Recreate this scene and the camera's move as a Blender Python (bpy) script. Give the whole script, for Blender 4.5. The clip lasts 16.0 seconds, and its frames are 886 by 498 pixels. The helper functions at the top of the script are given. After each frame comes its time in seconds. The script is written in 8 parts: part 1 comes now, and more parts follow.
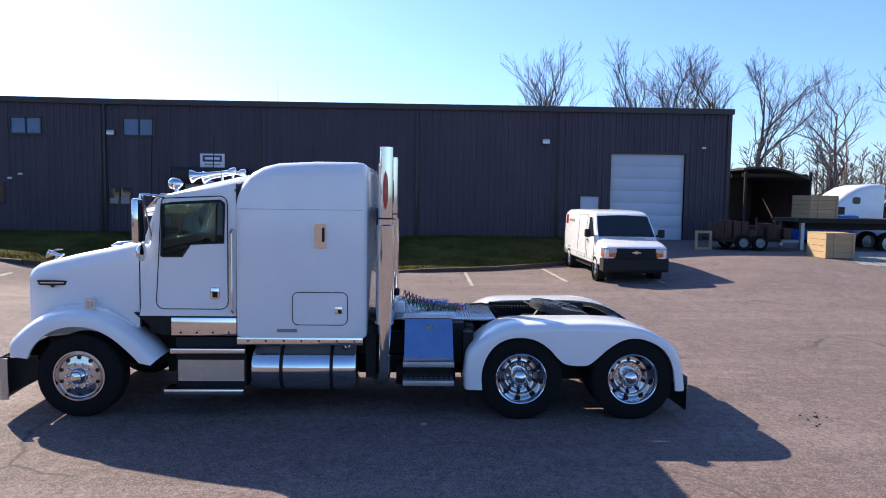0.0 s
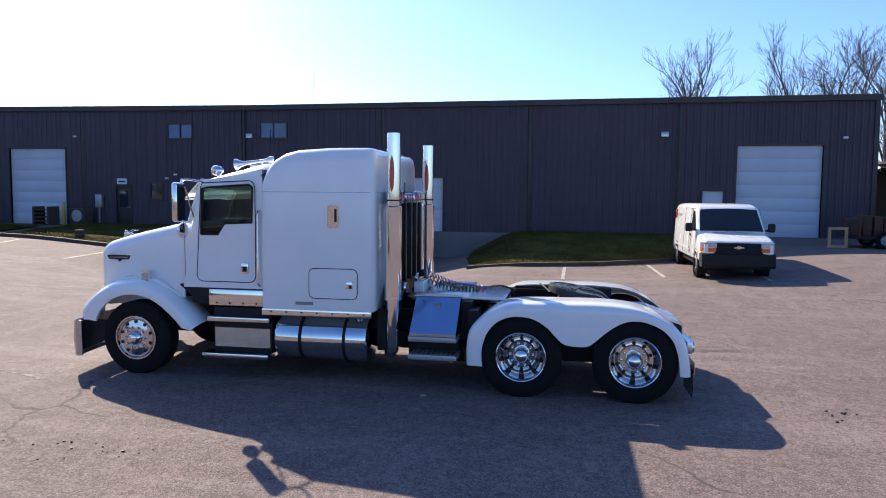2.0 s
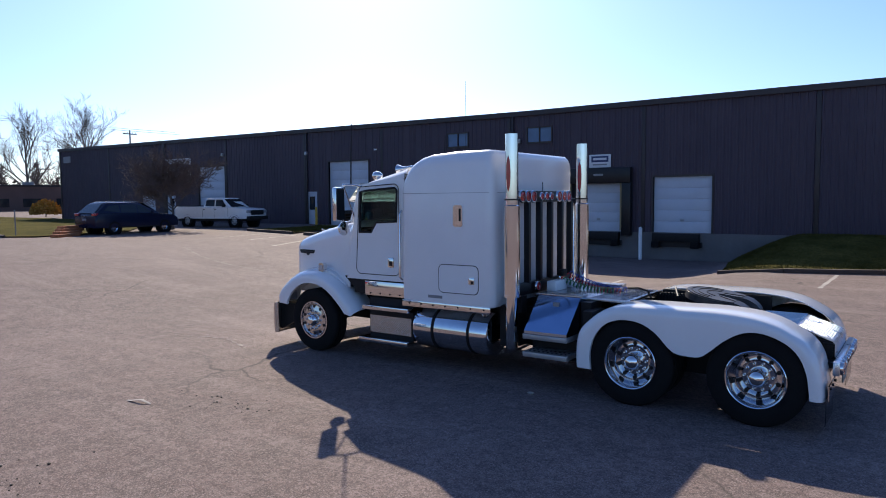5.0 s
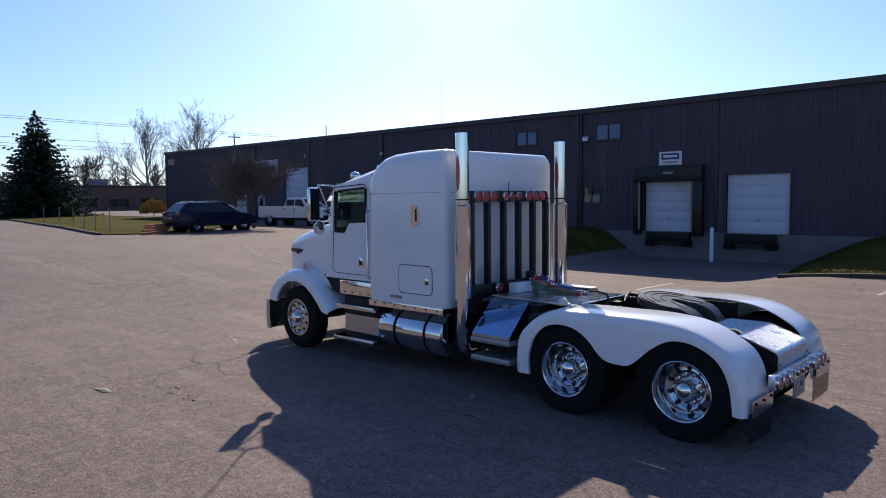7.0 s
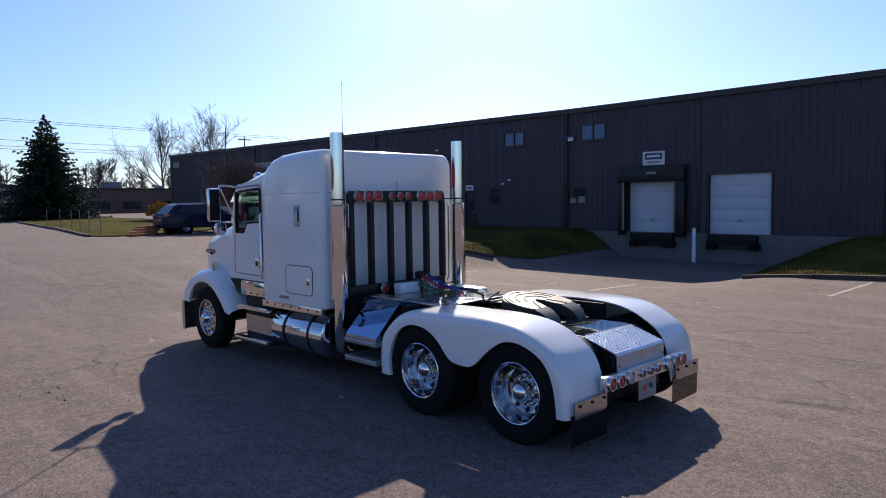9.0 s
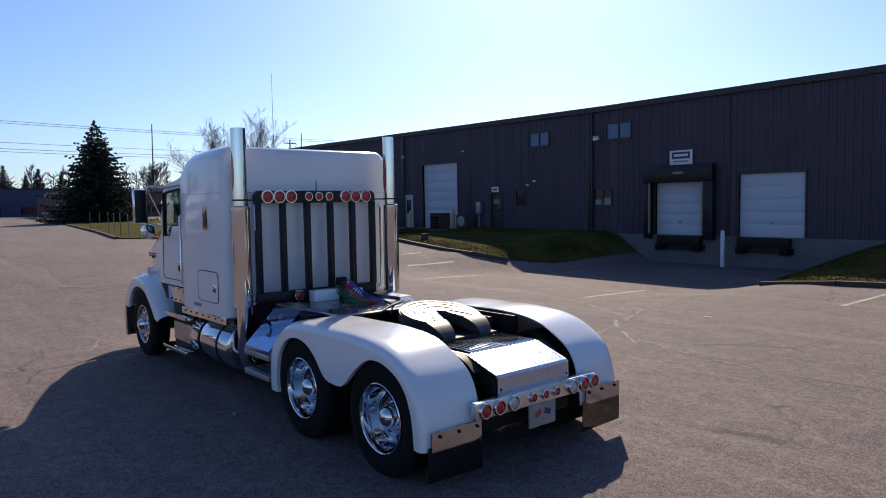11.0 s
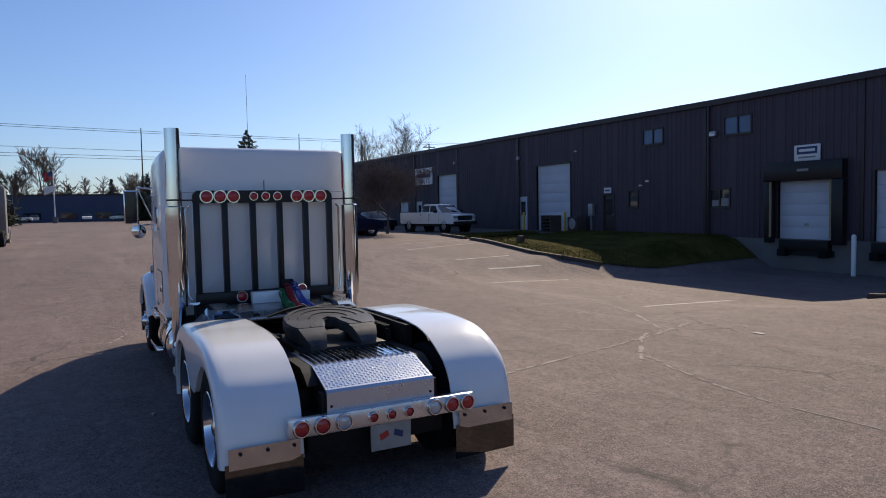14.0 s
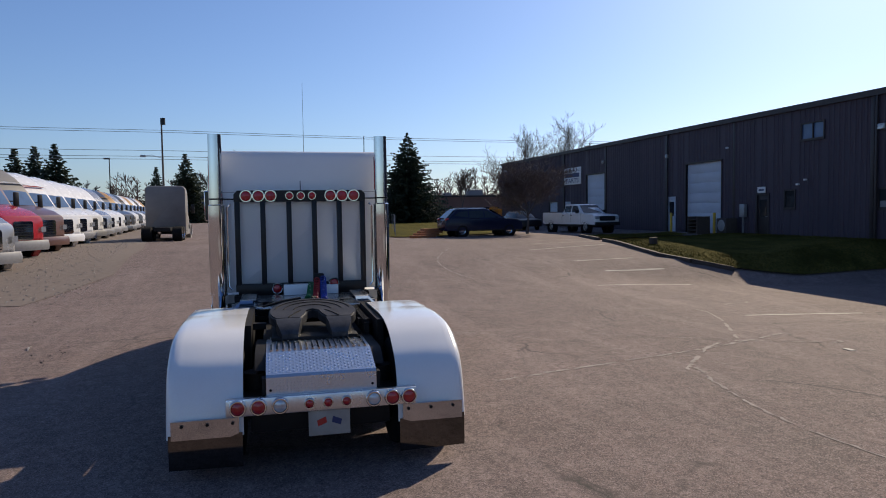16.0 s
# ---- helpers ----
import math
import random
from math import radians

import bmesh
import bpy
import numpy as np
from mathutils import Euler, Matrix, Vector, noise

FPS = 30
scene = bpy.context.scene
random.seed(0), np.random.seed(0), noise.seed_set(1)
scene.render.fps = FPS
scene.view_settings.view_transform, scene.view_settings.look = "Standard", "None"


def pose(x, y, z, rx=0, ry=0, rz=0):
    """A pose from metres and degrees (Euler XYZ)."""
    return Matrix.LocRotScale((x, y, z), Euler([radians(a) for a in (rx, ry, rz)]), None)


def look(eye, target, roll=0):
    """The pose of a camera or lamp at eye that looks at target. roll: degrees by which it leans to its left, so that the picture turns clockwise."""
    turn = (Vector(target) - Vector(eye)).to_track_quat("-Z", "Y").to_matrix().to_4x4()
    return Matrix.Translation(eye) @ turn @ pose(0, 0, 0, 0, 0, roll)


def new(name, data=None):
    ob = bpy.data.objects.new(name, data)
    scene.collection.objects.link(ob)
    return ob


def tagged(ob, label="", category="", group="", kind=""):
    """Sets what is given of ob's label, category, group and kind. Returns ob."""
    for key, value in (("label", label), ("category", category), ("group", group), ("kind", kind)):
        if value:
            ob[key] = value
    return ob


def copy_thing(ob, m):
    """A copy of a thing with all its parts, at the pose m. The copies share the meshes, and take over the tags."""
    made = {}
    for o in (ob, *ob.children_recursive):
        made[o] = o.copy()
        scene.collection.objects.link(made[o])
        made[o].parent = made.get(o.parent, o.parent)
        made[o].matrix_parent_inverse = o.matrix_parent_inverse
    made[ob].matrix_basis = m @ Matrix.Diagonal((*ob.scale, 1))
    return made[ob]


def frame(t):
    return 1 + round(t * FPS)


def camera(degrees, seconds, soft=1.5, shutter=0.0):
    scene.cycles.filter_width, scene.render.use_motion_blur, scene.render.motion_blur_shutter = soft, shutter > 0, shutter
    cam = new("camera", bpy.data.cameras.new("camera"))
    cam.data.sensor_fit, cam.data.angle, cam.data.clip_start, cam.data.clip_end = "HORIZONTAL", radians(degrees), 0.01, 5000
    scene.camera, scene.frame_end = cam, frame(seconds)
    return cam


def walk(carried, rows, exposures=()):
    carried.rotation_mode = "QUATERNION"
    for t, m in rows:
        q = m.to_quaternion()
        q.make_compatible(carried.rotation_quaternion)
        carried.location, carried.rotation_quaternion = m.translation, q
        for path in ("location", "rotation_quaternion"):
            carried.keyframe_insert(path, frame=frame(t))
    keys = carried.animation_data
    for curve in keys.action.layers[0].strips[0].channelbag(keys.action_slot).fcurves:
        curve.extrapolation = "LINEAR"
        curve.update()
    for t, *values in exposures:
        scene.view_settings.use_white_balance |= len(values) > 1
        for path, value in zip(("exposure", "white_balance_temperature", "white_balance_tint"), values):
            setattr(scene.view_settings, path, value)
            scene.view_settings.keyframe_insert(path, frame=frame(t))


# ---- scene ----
cam = camera(65.2, 16.0, soft=1.0)
PATH = [
    (0, (0.748, 0.38, 2.682), (0.791, 2.374, 2.532), 0.8),
    (0.5, (1.208, 0.351, 2.619), (1.145, 2.345, 2.468), 0.7),
    (1, (1.664, 0.297, 2.544), (1.494, 2.284, 2.393), 0.6),
    (1.5, (2.119, 0.212, 2.502), (1.857, 2.189, 2.35), 0.6),
    (2, (2.566, 0.156, 2.473), (2.181, 2.112, 2.321), 0.5),
    (2.5, (2.995, 0.142, 2.458), (2.443, 2.058, 2.305), 0.4),
    (3, (3.424, 0.204, 2.462), (2.718, 2.069, 2.308), 0.2),
    (3.5, (3.811, 0.308, 2.454), (2.992, 2.127, 2.301), 0.1),
    (4, (4.173, 0.461, 2.447), (3.233, 2.22, 2.297), -0.1),
    (4.5, (4.523, 0.673, 2.444), (3.455, 2.358, 2.295), -0.3),
    (4.7, (4.666, 0.759, 2.436), (3.549, 2.411, 2.289), -0.4),
    (6.8, (6.207, 2.058, 2.435), (4.803, 3.475, 2.288), -0.5),
    (7, (6.341, 2.207, 2.43), (4.934, 3.621, 2.285), -0.6),
    (7.5, (6.698, 2.505, 2.413), (5.284, 3.912, 2.269), -0.6),
    (8, (7.0, 2.844, 2.426), (5.579, 4.244, 2.282), -0.6),
    (8.5, (7.304, 3.17, 2.414), (5.873, 4.56, 2.272), -0.7),
    (9, (7.597, 3.555, 2.387), (6.15, 4.929, 2.247), -0.8),
    (9.5, (7.827, 3.997, 2.384), (6.365, 5.355, 2.243), -0.8),
    (9.7, (7.889, 4.177, 2.386), (6.422, 5.53, 2.244), -0.8),
    (11.8, (8.253, 6.126, 2.309), (6.642, 7.305, 2.185), -1.0),
    (12, (8.282, 6.315, 2.308), (6.657, 7.474, 2.184), -1.0),
    (12.5, (8.42, 6.712, 2.29), (6.747, 7.801, 2.169), -1.0),
    (13, (8.602, 7.093, 2.283), (6.882, 8.107, 2.166), -1.0),
    (13.5, (8.804, 7.455, 2.258), (7.043, 8.398, 2.144), -1.0),
    (14, (9.053, 7.852, 2.248), (7.268, 8.747, 2.133), -1.1),
    (14.5, (9.258, 8.272, 2.234), (7.431, 9.077, 2.122), -1.1),
    (15, (9.453, 8.707, 2.205), (7.58, 9.4, 2.097), -1.1),
    (15.5, (9.651, 9.146, 2.206), (7.732, 9.7, 2.099), -1.1),
    (16, (9.826, 9.601, 2.207), (7.877, 10.041, 2.1), -0.8),
]
walk(cam, [(t, look(eye, target, roll)) for t, eye, target, roll in PATH],
     [(0, 0.78, 6000, 10), (2, 0.73, 6000, 10), (3.5, 0.54, 5980, 10.5), (4.5, 0.35, 6000, 11), (7, 0.07, 6020, 11), (9.5, 0.02, 6050, 11), (12, -0.08, 6200, 10.5), (14.5, -0.16, 6420, 10), (16, -0.18, 6480, 9.5)])

# ---- world and sun ----
SUN = Vector((-1.04, 1.13, 1.0)).normalized()
world = bpy.data.worlds.new("sky")
scene.world = world
world.use_nodes = True
wn = world.node_tree
sky = wn.nodes.new("ShaderNodeTexSky")
sky.sky_type, sky.sun_disc = "NISHITA", False
sky.sun_elevation = math.asin(SUN.z)
sky.sun_rotation = math.atan2(SUN.x, SUN.y)
sky.air_density, sky.dust_density, sky.ozone_density = 1.0, 0.75, 2.4
cool = wn.nodes.new("ShaderNodeMix")
cool.data_type, cool.blend_type = "RGBA", "MULTIPLY"
cool.inputs[0].default_value, cool.inputs[7].default_value = 1.0, (0.79, 0.92, 1.19, 1)
wn.links.new(sky.outputs[0], cool.inputs[6])
wn.links.new(cool.outputs[2], wn.nodes["Background"].inputs[0])
wn.nodes["Background"].inputs[1].default_value = 0.112
sun = new("sun", bpy.data.lights.new("sun", "SUN"))
sun.data.energy, sun.data.angle, sun.data.color = 6.1, radians(0.53), (1.0, 0.84, 0.63)
sun.matrix_world = look((0, 0, 40), Vector((0, 0, 40)) - SUN)

# ---- materials ----
def node_mat(name):
    m = bpy.data.materials.new(name)
    m.use_nodes = True
    return m, m.node_tree, m.node_tree.nodes["Principled BSDF"]


def mixed(nt, fac, a, b, kind="MIX"):
    mix = nt.nodes.new("ShaderNodeMix")
    mix.data_type, mix.blend_type = "RGBA", kind
    for sock, v in ((mix.inputs[0], fac), (mix.inputs[6], a), (mix.inputs[7], b)):
        if isinstance(v, bpy.types.NodeSocket):
            nt.links.new(v, sock)
        else:
            sock.default_value = v if not isinstance(v, tuple) else (*v, 1)[:4]
    return mix.outputs[2]


def noise_tex(nt, scale, detail=4, rough=0.6, coord="Object", stretch=(1, 1, 1)):
    tc, mp, n = nt.nodes.new("ShaderNodeTexCoord"), nt.nodes.new("ShaderNodeMapping"), nt.nodes.new("ShaderNodeTexNoise")
    mp.inputs["Scale"].default_value = stretch
    n.inputs["Scale"].default_value, n.inputs["Detail"].default_value, n.inputs["Roughness"].default_value = scale, detail, rough
    nt.links.new(tc.outputs[coord], mp.inputs[0])
    nt.links.new(mp.outputs[0], n.inputs["Vector"])
    return n.outputs["Fac"]


def ramp(nt, fac, lo, hi, c0=(0, 0, 0), c1=(1, 1, 1)):
    r = nt.nodes.new("ShaderNodeValToRGB")
    r.color_ramp.elements[0].position, r.color_ramp.elements[1].position = lo, hi
    r.color_ramp.elements[0].color, r.color_ramp.elements[1].color = (*c0, 1), (*c1, 1)
    nt.links.new(fac, r.inputs[0])
    return r.outputs[0]


def bumped(nt, bsdf, height, strength=0.3, dist=0.01):
    b = nt.nodes.new("ShaderNodeBump")
    b.inputs["Strength"].default_value, b.inputs["Distance"].default_value = strength, dist
    nt.links.new(height, b.inputs["Height"])
    nt.links.new(b.outputs[0], bsdf.inputs["Normal"])


def worn(name, c0, c1, rough=0.5, metal=0.0, scale=6.0, fine=80.0, bump=0.1, coat=0.0, dirt=None, spec=0.5, stretch=(1, 1, 1)):
    """A surface whose colour wanders between two tones at two scales, with fine relief."""
    m, nt, b = node_mat(name)
    big, small = noise_tex(nt, scale, 5, 0.6, stretch=stretch), noise_tex(nt, fine, 3, 0.5, stretch=stretch)
    col = mixed(nt, ramp(nt, big, 0.3, 0.7), c0, c1)
    col = mixed(nt, ramp(nt, small, 0.35, 0.75, (0, 0, 0), (0.35, 0.35, 0.35)), col, tuple(c * 0.7 for c in c0))
    if dirt:
        col = mixed(nt, ramp(nt, noise_tex(nt, scale * 0.37, 8, 0.75), 0.52, 0.75, (0, 0, 0), (0.6, 0.6, 0.6)), col, dirt)
    nt.links.new(col, b.inputs["Base Color"])
    rr = nt.nodes.new("ShaderNodeMapRange")
    rr.inputs[3].default_value, rr.inputs[4].default_value = max(0.02, rough - 0.08), min(1, rough + 0.1)
    nt.links.new(big, rr.inputs[0])
    nt.links.new(rr.outputs[0], b.inputs["Roughness"])
    b.inputs["Metallic"].default_value, b.inputs["Coat Weight"].default_value = metal, coat
    b.inputs["Coat Roughness"].default_value = 0.04
    b.inputs["Specular IOR Level"].default_value = spec
    if bump:
        bumped(nt, b, small, bump, 0.004)
    return m


def glass_mat(name, tint, rough=0.02, alpha=0.35):
    m, nt, b = node_mat(name)
    b.inputs["Base Color"].default_value = (*tint, 1)
    b.inputs["Roughness"].default_value = rough
    b.inputs["Transmission Weight"].default_value = 1.0
    b.inputs["IOR"].default_value = 1.3
    return m


def pane_mat(name, tint):
    """Dark glazing: a mirror-like skin over a dim interior tone, or a painted sky tone."""
    m, nt, b = node_mat(name)
    col = mixed(nt, noise_tex(nt, 1.3, 3), tint, tuple(c * 1.8 for c in tint))
    nt.links.new(col, b.inputs["Base Color"])
    b.inputs["Roughness"].default_value, b.inputs["Specular IOR Level"].default_value = 0.03, 0.45
    return m


def tread_plate(name, tone):
    """Bright aluminium chequer plate with small raised lozenges."""
    m, nt, b = node_mat(name)
    tc = nt.nodes.new("ShaderNodeTexCoord")
    outs = []
    for flip in (1, -1):
        mp, w = nt.nodes.new("ShaderNodeMapping"), nt.nodes.new("ShaderNodeTexWave")
        mp.inputs["Scale"].default_value = (1, flip, flip)
        w.inputs["Scale"].default_value, w.bands_direction = 17.0, "DIAGONAL"
        nt.links.new(tc.outputs["Object"], mp.inputs[0])
        nt.links.new(mp.outputs[0], w.inputs[0])
        outs.append(w.outputs["Fac"])
    mul = nt.nodes.new("ShaderNodeMath")
    mul.operation = "MULTIPLY"
    nt.links.new(outs[0], mul.inputs[0]), nt.links.new(outs[1], mul.inputs[1])
    bumped(nt, b, mul.outputs[0], 0.45, 0.004)
    nt.links.new(mixed(nt, noise_tex(nt, 9, 5), tone, tuple(c * 0.75 for c in tone)), b.inputs["Base Color"])
    b.inputs["Metallic"].default_value, b.inputs["Roughness"].default_value = 1.0, 0.24
    return m


M = {}
M["white"] = worn("white paint", (0.80, 0.80, 0.80), (0.74, 0.75, 0.76), 0.22, scale=1.7, fine=140, bump=0.015, coat=0.6)
M["white_van"] = worn("white van paint", (0.80, 0.80, 0.80), (0.74, 0.74, 0.74), 0.25, scale=2.0, fine=120, bump=0.015, coat=0.5)
M["chrome"] = worn("polished steel", (0.80, 0.79, 0.77), (0.74, 0.73, 0.72), -0.03, 1.0, scale=3, fine=160, bump=0.0)
M["alu"] = worn("polished aluminium", (0.70, 0.72, 0.75), (0.62, 0.64, 0.67), 0.0, 1.0, scale=4, fine=160, bump=0.01)
# polished steel with the blue of the reflected sky put into its colour
M["box_steel"] = worn("sky-tinted polished battery-box steel", (0.34, 0.46, 0.66), (0.28, 0.40, 0.60), 0.04, 1.0, scale=4, fine=160, bump=0.0)
# mirror steel with the reflected truck shadow put into a dark base colour
M["shade_steel"] = worn("shade-darkened mirror steel", (0.14, 0.135, 0.13), (0.10, 0.098, 0.095), 0.02, 1.0, scale=4, fine=160, bump=0.0)
M["plate"] = worn("smooth aluminium plate", (0.55, 0.56, 0.58), (0.46, 0.47, 0.49), 0.10, 1.0, scale=6, fine=120, bump=0.03)
M["tail_plate"] = worn("dulled tread-plate aluminium", (0.72, 0.74, 0.77), (0.62, 0.64, 0.68), 0.28, 0.95, scale=6, fine=120, bump=0.03)
M["wheel_alu"] = worn("polished wheel aluminium", (0.62, 0.64, 0.68), (0.54, 0.56, 0.60), 0.04, 1.0, scale=5, fine=160, bump=0.0)
M["tread"] = tread_plate("aluminium tread plate", (0.50, 0.51, 0.53))
M["black"] = worn("black chassis paint", (0.008, 0.008, 0.009), (0.015, 0.014, 0.014), 0.55, scale=5, fine=70, bump=0.1, dirt=(0.022, 0.02, 0.018), spec=0.22)
M["rack"] = worn("black rack paint", (0.010, 0.010, 0.012), (0.016, 0.016, 0.018), 0.34, scale=4, fine=90, bump=0.05, spec=0.3)
M["rubber"] = worn("tyre rubber", (0.007, 0.007, 0.008), (0.012, 0.012, 0.012), 0.85, scale=7, fine=60, bump=0.2, dirt=(0.018, 0.017, 0.016), spec=0.15)
M["grease"] = worn("greased cast iron", (0.028, 0.028, 0.030), (0.075, 0.075, 0.08), 0.42, 0.3, scale=9, fine=60, bump=0.4)
M["red"] = worn("red lens", (0.45, 0.015, 0.02), (0.32, 0.01, 0.015), 0.12, scale=20, fine=200, bump=0.1, coat=0.6)
M["clear"] = worn("clear lens", (0.55, 0.57, 0.60), (0.40, 0.42, 0.46), 0.10, 0.4, scale=30, fine=200, bump=0.2, coat=0.6)
M["amber"] = worn("amber lens", (0.75, 0.16, 0.02), (0.6, 0.1, 0.01), 0.15, scale=20, fine=200, bump=0.05, coat=0.4)
M["glass"] = glass_mat("cab glass", (0.35, 0.48, 0.45))
M["pane"] = pane_mat("dark glazing", (0.012, 0.016, 0.02))
# the blue base colour paints in the sky's reflection on the glass
M["pane_blue"] = pane_mat("sky-reflection glazing", (0.06, 0.10, 0.18))
M["gasket"] = worn("rubber gasket", (0.014, 0.014, 0.015), (0.024, 0.024, 0.024), 0.65, scale=20, fine=80, bump=0.05, spec=0.2)
M["trim"] = worn("grey trim", (0.25, 0.25, 0.26), (0.2, 0.2, 0.21), 0.4, scale=9, fine=80, bump=0.05)
M["lining"] = worn("dark cab lining", (0.05, 0.047, 0.045), (0.035, 0.033, 0.032), 0.8, scale=5, fine=60, bump=0.1)
M["blue_hose"] = worn("blue hose", (0.02, 0.05, 0.35), (0.015, 0.04, 0.25), 0.35, scale=12, fine=90, bump=0.02)
M["red_hose"] = worn("red hose", (0.42, 0.015, 0.02), (0.3, 0.01, 0.015), 0.35, scale=12, fine=90, bump=0.02)
M["green_hose"] = worn("green cable", (0.02, 0.16, 0.05), (0.015, 0.11, 0.04), 0.4, scale=12, fine=90, bump=0.02)
M["cladding"] = worn("dark brown-violet steel cladding", (0.052, 0.037, 0.056), (0.042, 0.030, 0.047), 0.55, scale=0.7, fine=14, bump=0.05, dirt=(0.066, 0.050, 0.064), stretch=(1, 1, 0.25))
M["fascia"] = worn("dark brown trim", (0.035, 0.027, 0.027), (0.028, 0.022, 0.022), 0.5, scale=1.5, fine=30, bump=0.05)
# white doors: the blue shade of the wall is put into the base colour
M["door_shade_white"] = worn("white sectional door with blue shade tint", (0.52, 0.56, 0.63), (0.46, 0.50, 0.57), 0.5, scale=0.9, fine=30, bump=0.05, dirt=(0.38, 0.40, 0.43))
M["concrete"] = worn("concrete", (0.16, 0.153, 0.15), (0.115, 0.11, 0.108), 0.85, scale=1.1, fine=35, bump=0.3, dirt=(0.14, 0.13, 0.12))
M["timber"] = worn("weathered timber", (0.045, 0.032, 0.026), (0.075, 0.055, 0.045), 0.85, scale=4, fine=50, bump=0.4, stretch=(0.3, 3, 3))
M["plywood"] = worn("pale crate timber", (0.46, 0.32, 0.17), (0.36, 0.24, 0.12), 0.75, scale=3, fine=40, bump=0.2, stretch=(0.4, 3, 3))
M["step_wood"] = worn("orange timber", (0.42, 0.16, 0.06), (0.34, 0.12, 0.05), 0.8, scale=3, fine=40, bump=0.2)
M["line"] = worn("worn line paint", (0.40, 0.37, 0.33), (0.26, 0.235, 0.21), 0.8, scale=3, fine=20, bump=0.1, dirt=(0.20, 0.18, 0.165))
M["bark"] = worn("bark", (0.07, 0.06, 0.053), (0.11, 0.097, 0.087), 0.9, scale=9, fine=60, bump=0.4)
M["twig"] = worn("bare twigs", (0.075, 0.062, 0.054), (0.11, 0.094, 0.083), 0.9, scale=3, fine=30, bump=0)
M["twig_red"] = worn("reddish twigs", (0.11, 0.08, 0.07), (0.15, 0.11, 0.095), 0.9, scale=3, fine=30, bump=0)
M["needles"] = worn("spruce needles", (0.018, 0.035, 0.020), (0.035, 0.055, 0.03), 0.8, scale=1.2, fine=18, bump=0)
M["bush"] = worn("yellow shrub leaves", (0.42, 0.24, 0.03), (0.30, 0.15, 0.03), 0.8, scale=2, fine=20, bump=0)
M["brown_leaf"] = worn("brown woodland", (0.06, 0.045, 0.038), (0.085, 0.065, 0.052), 0.95, scale=0.4, fine=3, bump=0)
M["sign_white"] = worn("white sign face", (0.72, 0.72, 0.72), (0.66, 0.66, 0.66), 0.5, scale=2, fine=30, bump=0)
M["sign_blue"] = worn("navy sign ink", (0.02, 0.035, 0.12), (0.025, 0.04, 0.13), 0.5, scale=2, fine=30, bump=0)
M["yellow"] = worn("safety yellow", (0.6, 0.38, 0.03), (0.5, 0.3, 0.02), 0.5, scale=4, fine=40, bump=0.05)
M["stripe"] = worn("faded guide stripe", (0.30, 0.23, 0.11), (0.24, 0.18, 0.09), 0.6, scale=4, fine=40, bump=0.05)
M["dusty"] = worn("dusty brown grit", (0.17, 0.135, 0.112), (0.12, 0.095, 0.08), 0.95, scale=6, fine=30, bump=0.5)
M["galv"] = worn("galvanised steel", (0.42, 0.43, 0.44), (0.33, 0.34, 0.35), 0.45, 0.7, scale=5, fine=50, bump=0.05)
M["navy_car"] = worn("dark blue car paint", (0.010, 0.014, 0.035), (0.012, 0.016, 0.04), 0.2, scale=2, fine=90, bump=0.01, coat=0.12, spec=0.2)
M["silver_car"] = worn("silver car paint", (0.42, 0.43, 0.45), (0.38, 0.39, 0.41), 0.25, 0.5, scale=2, fine=90, bump=0.01, coat=0.6)
M["far_wall"] = worn("blue-grey cladding", (0.045, 0.066, 0.13), (0.037, 0.056, 0.11), 0.6, scale=0.2, fine=4, bump=0)
M["brick"] = worn("red-brown brick", (0.17, 0.10, 0.08), (0.13, 0.08, 0.065), 0.85, scale=0.4, fine=9, bump=0.05)
M["gravel"] = worn("pale gravel", (0.30, 0.28, 0.255), (0.18, 0.165, 0.15), 0.95, scale=9, fine=40, bump=0.6)


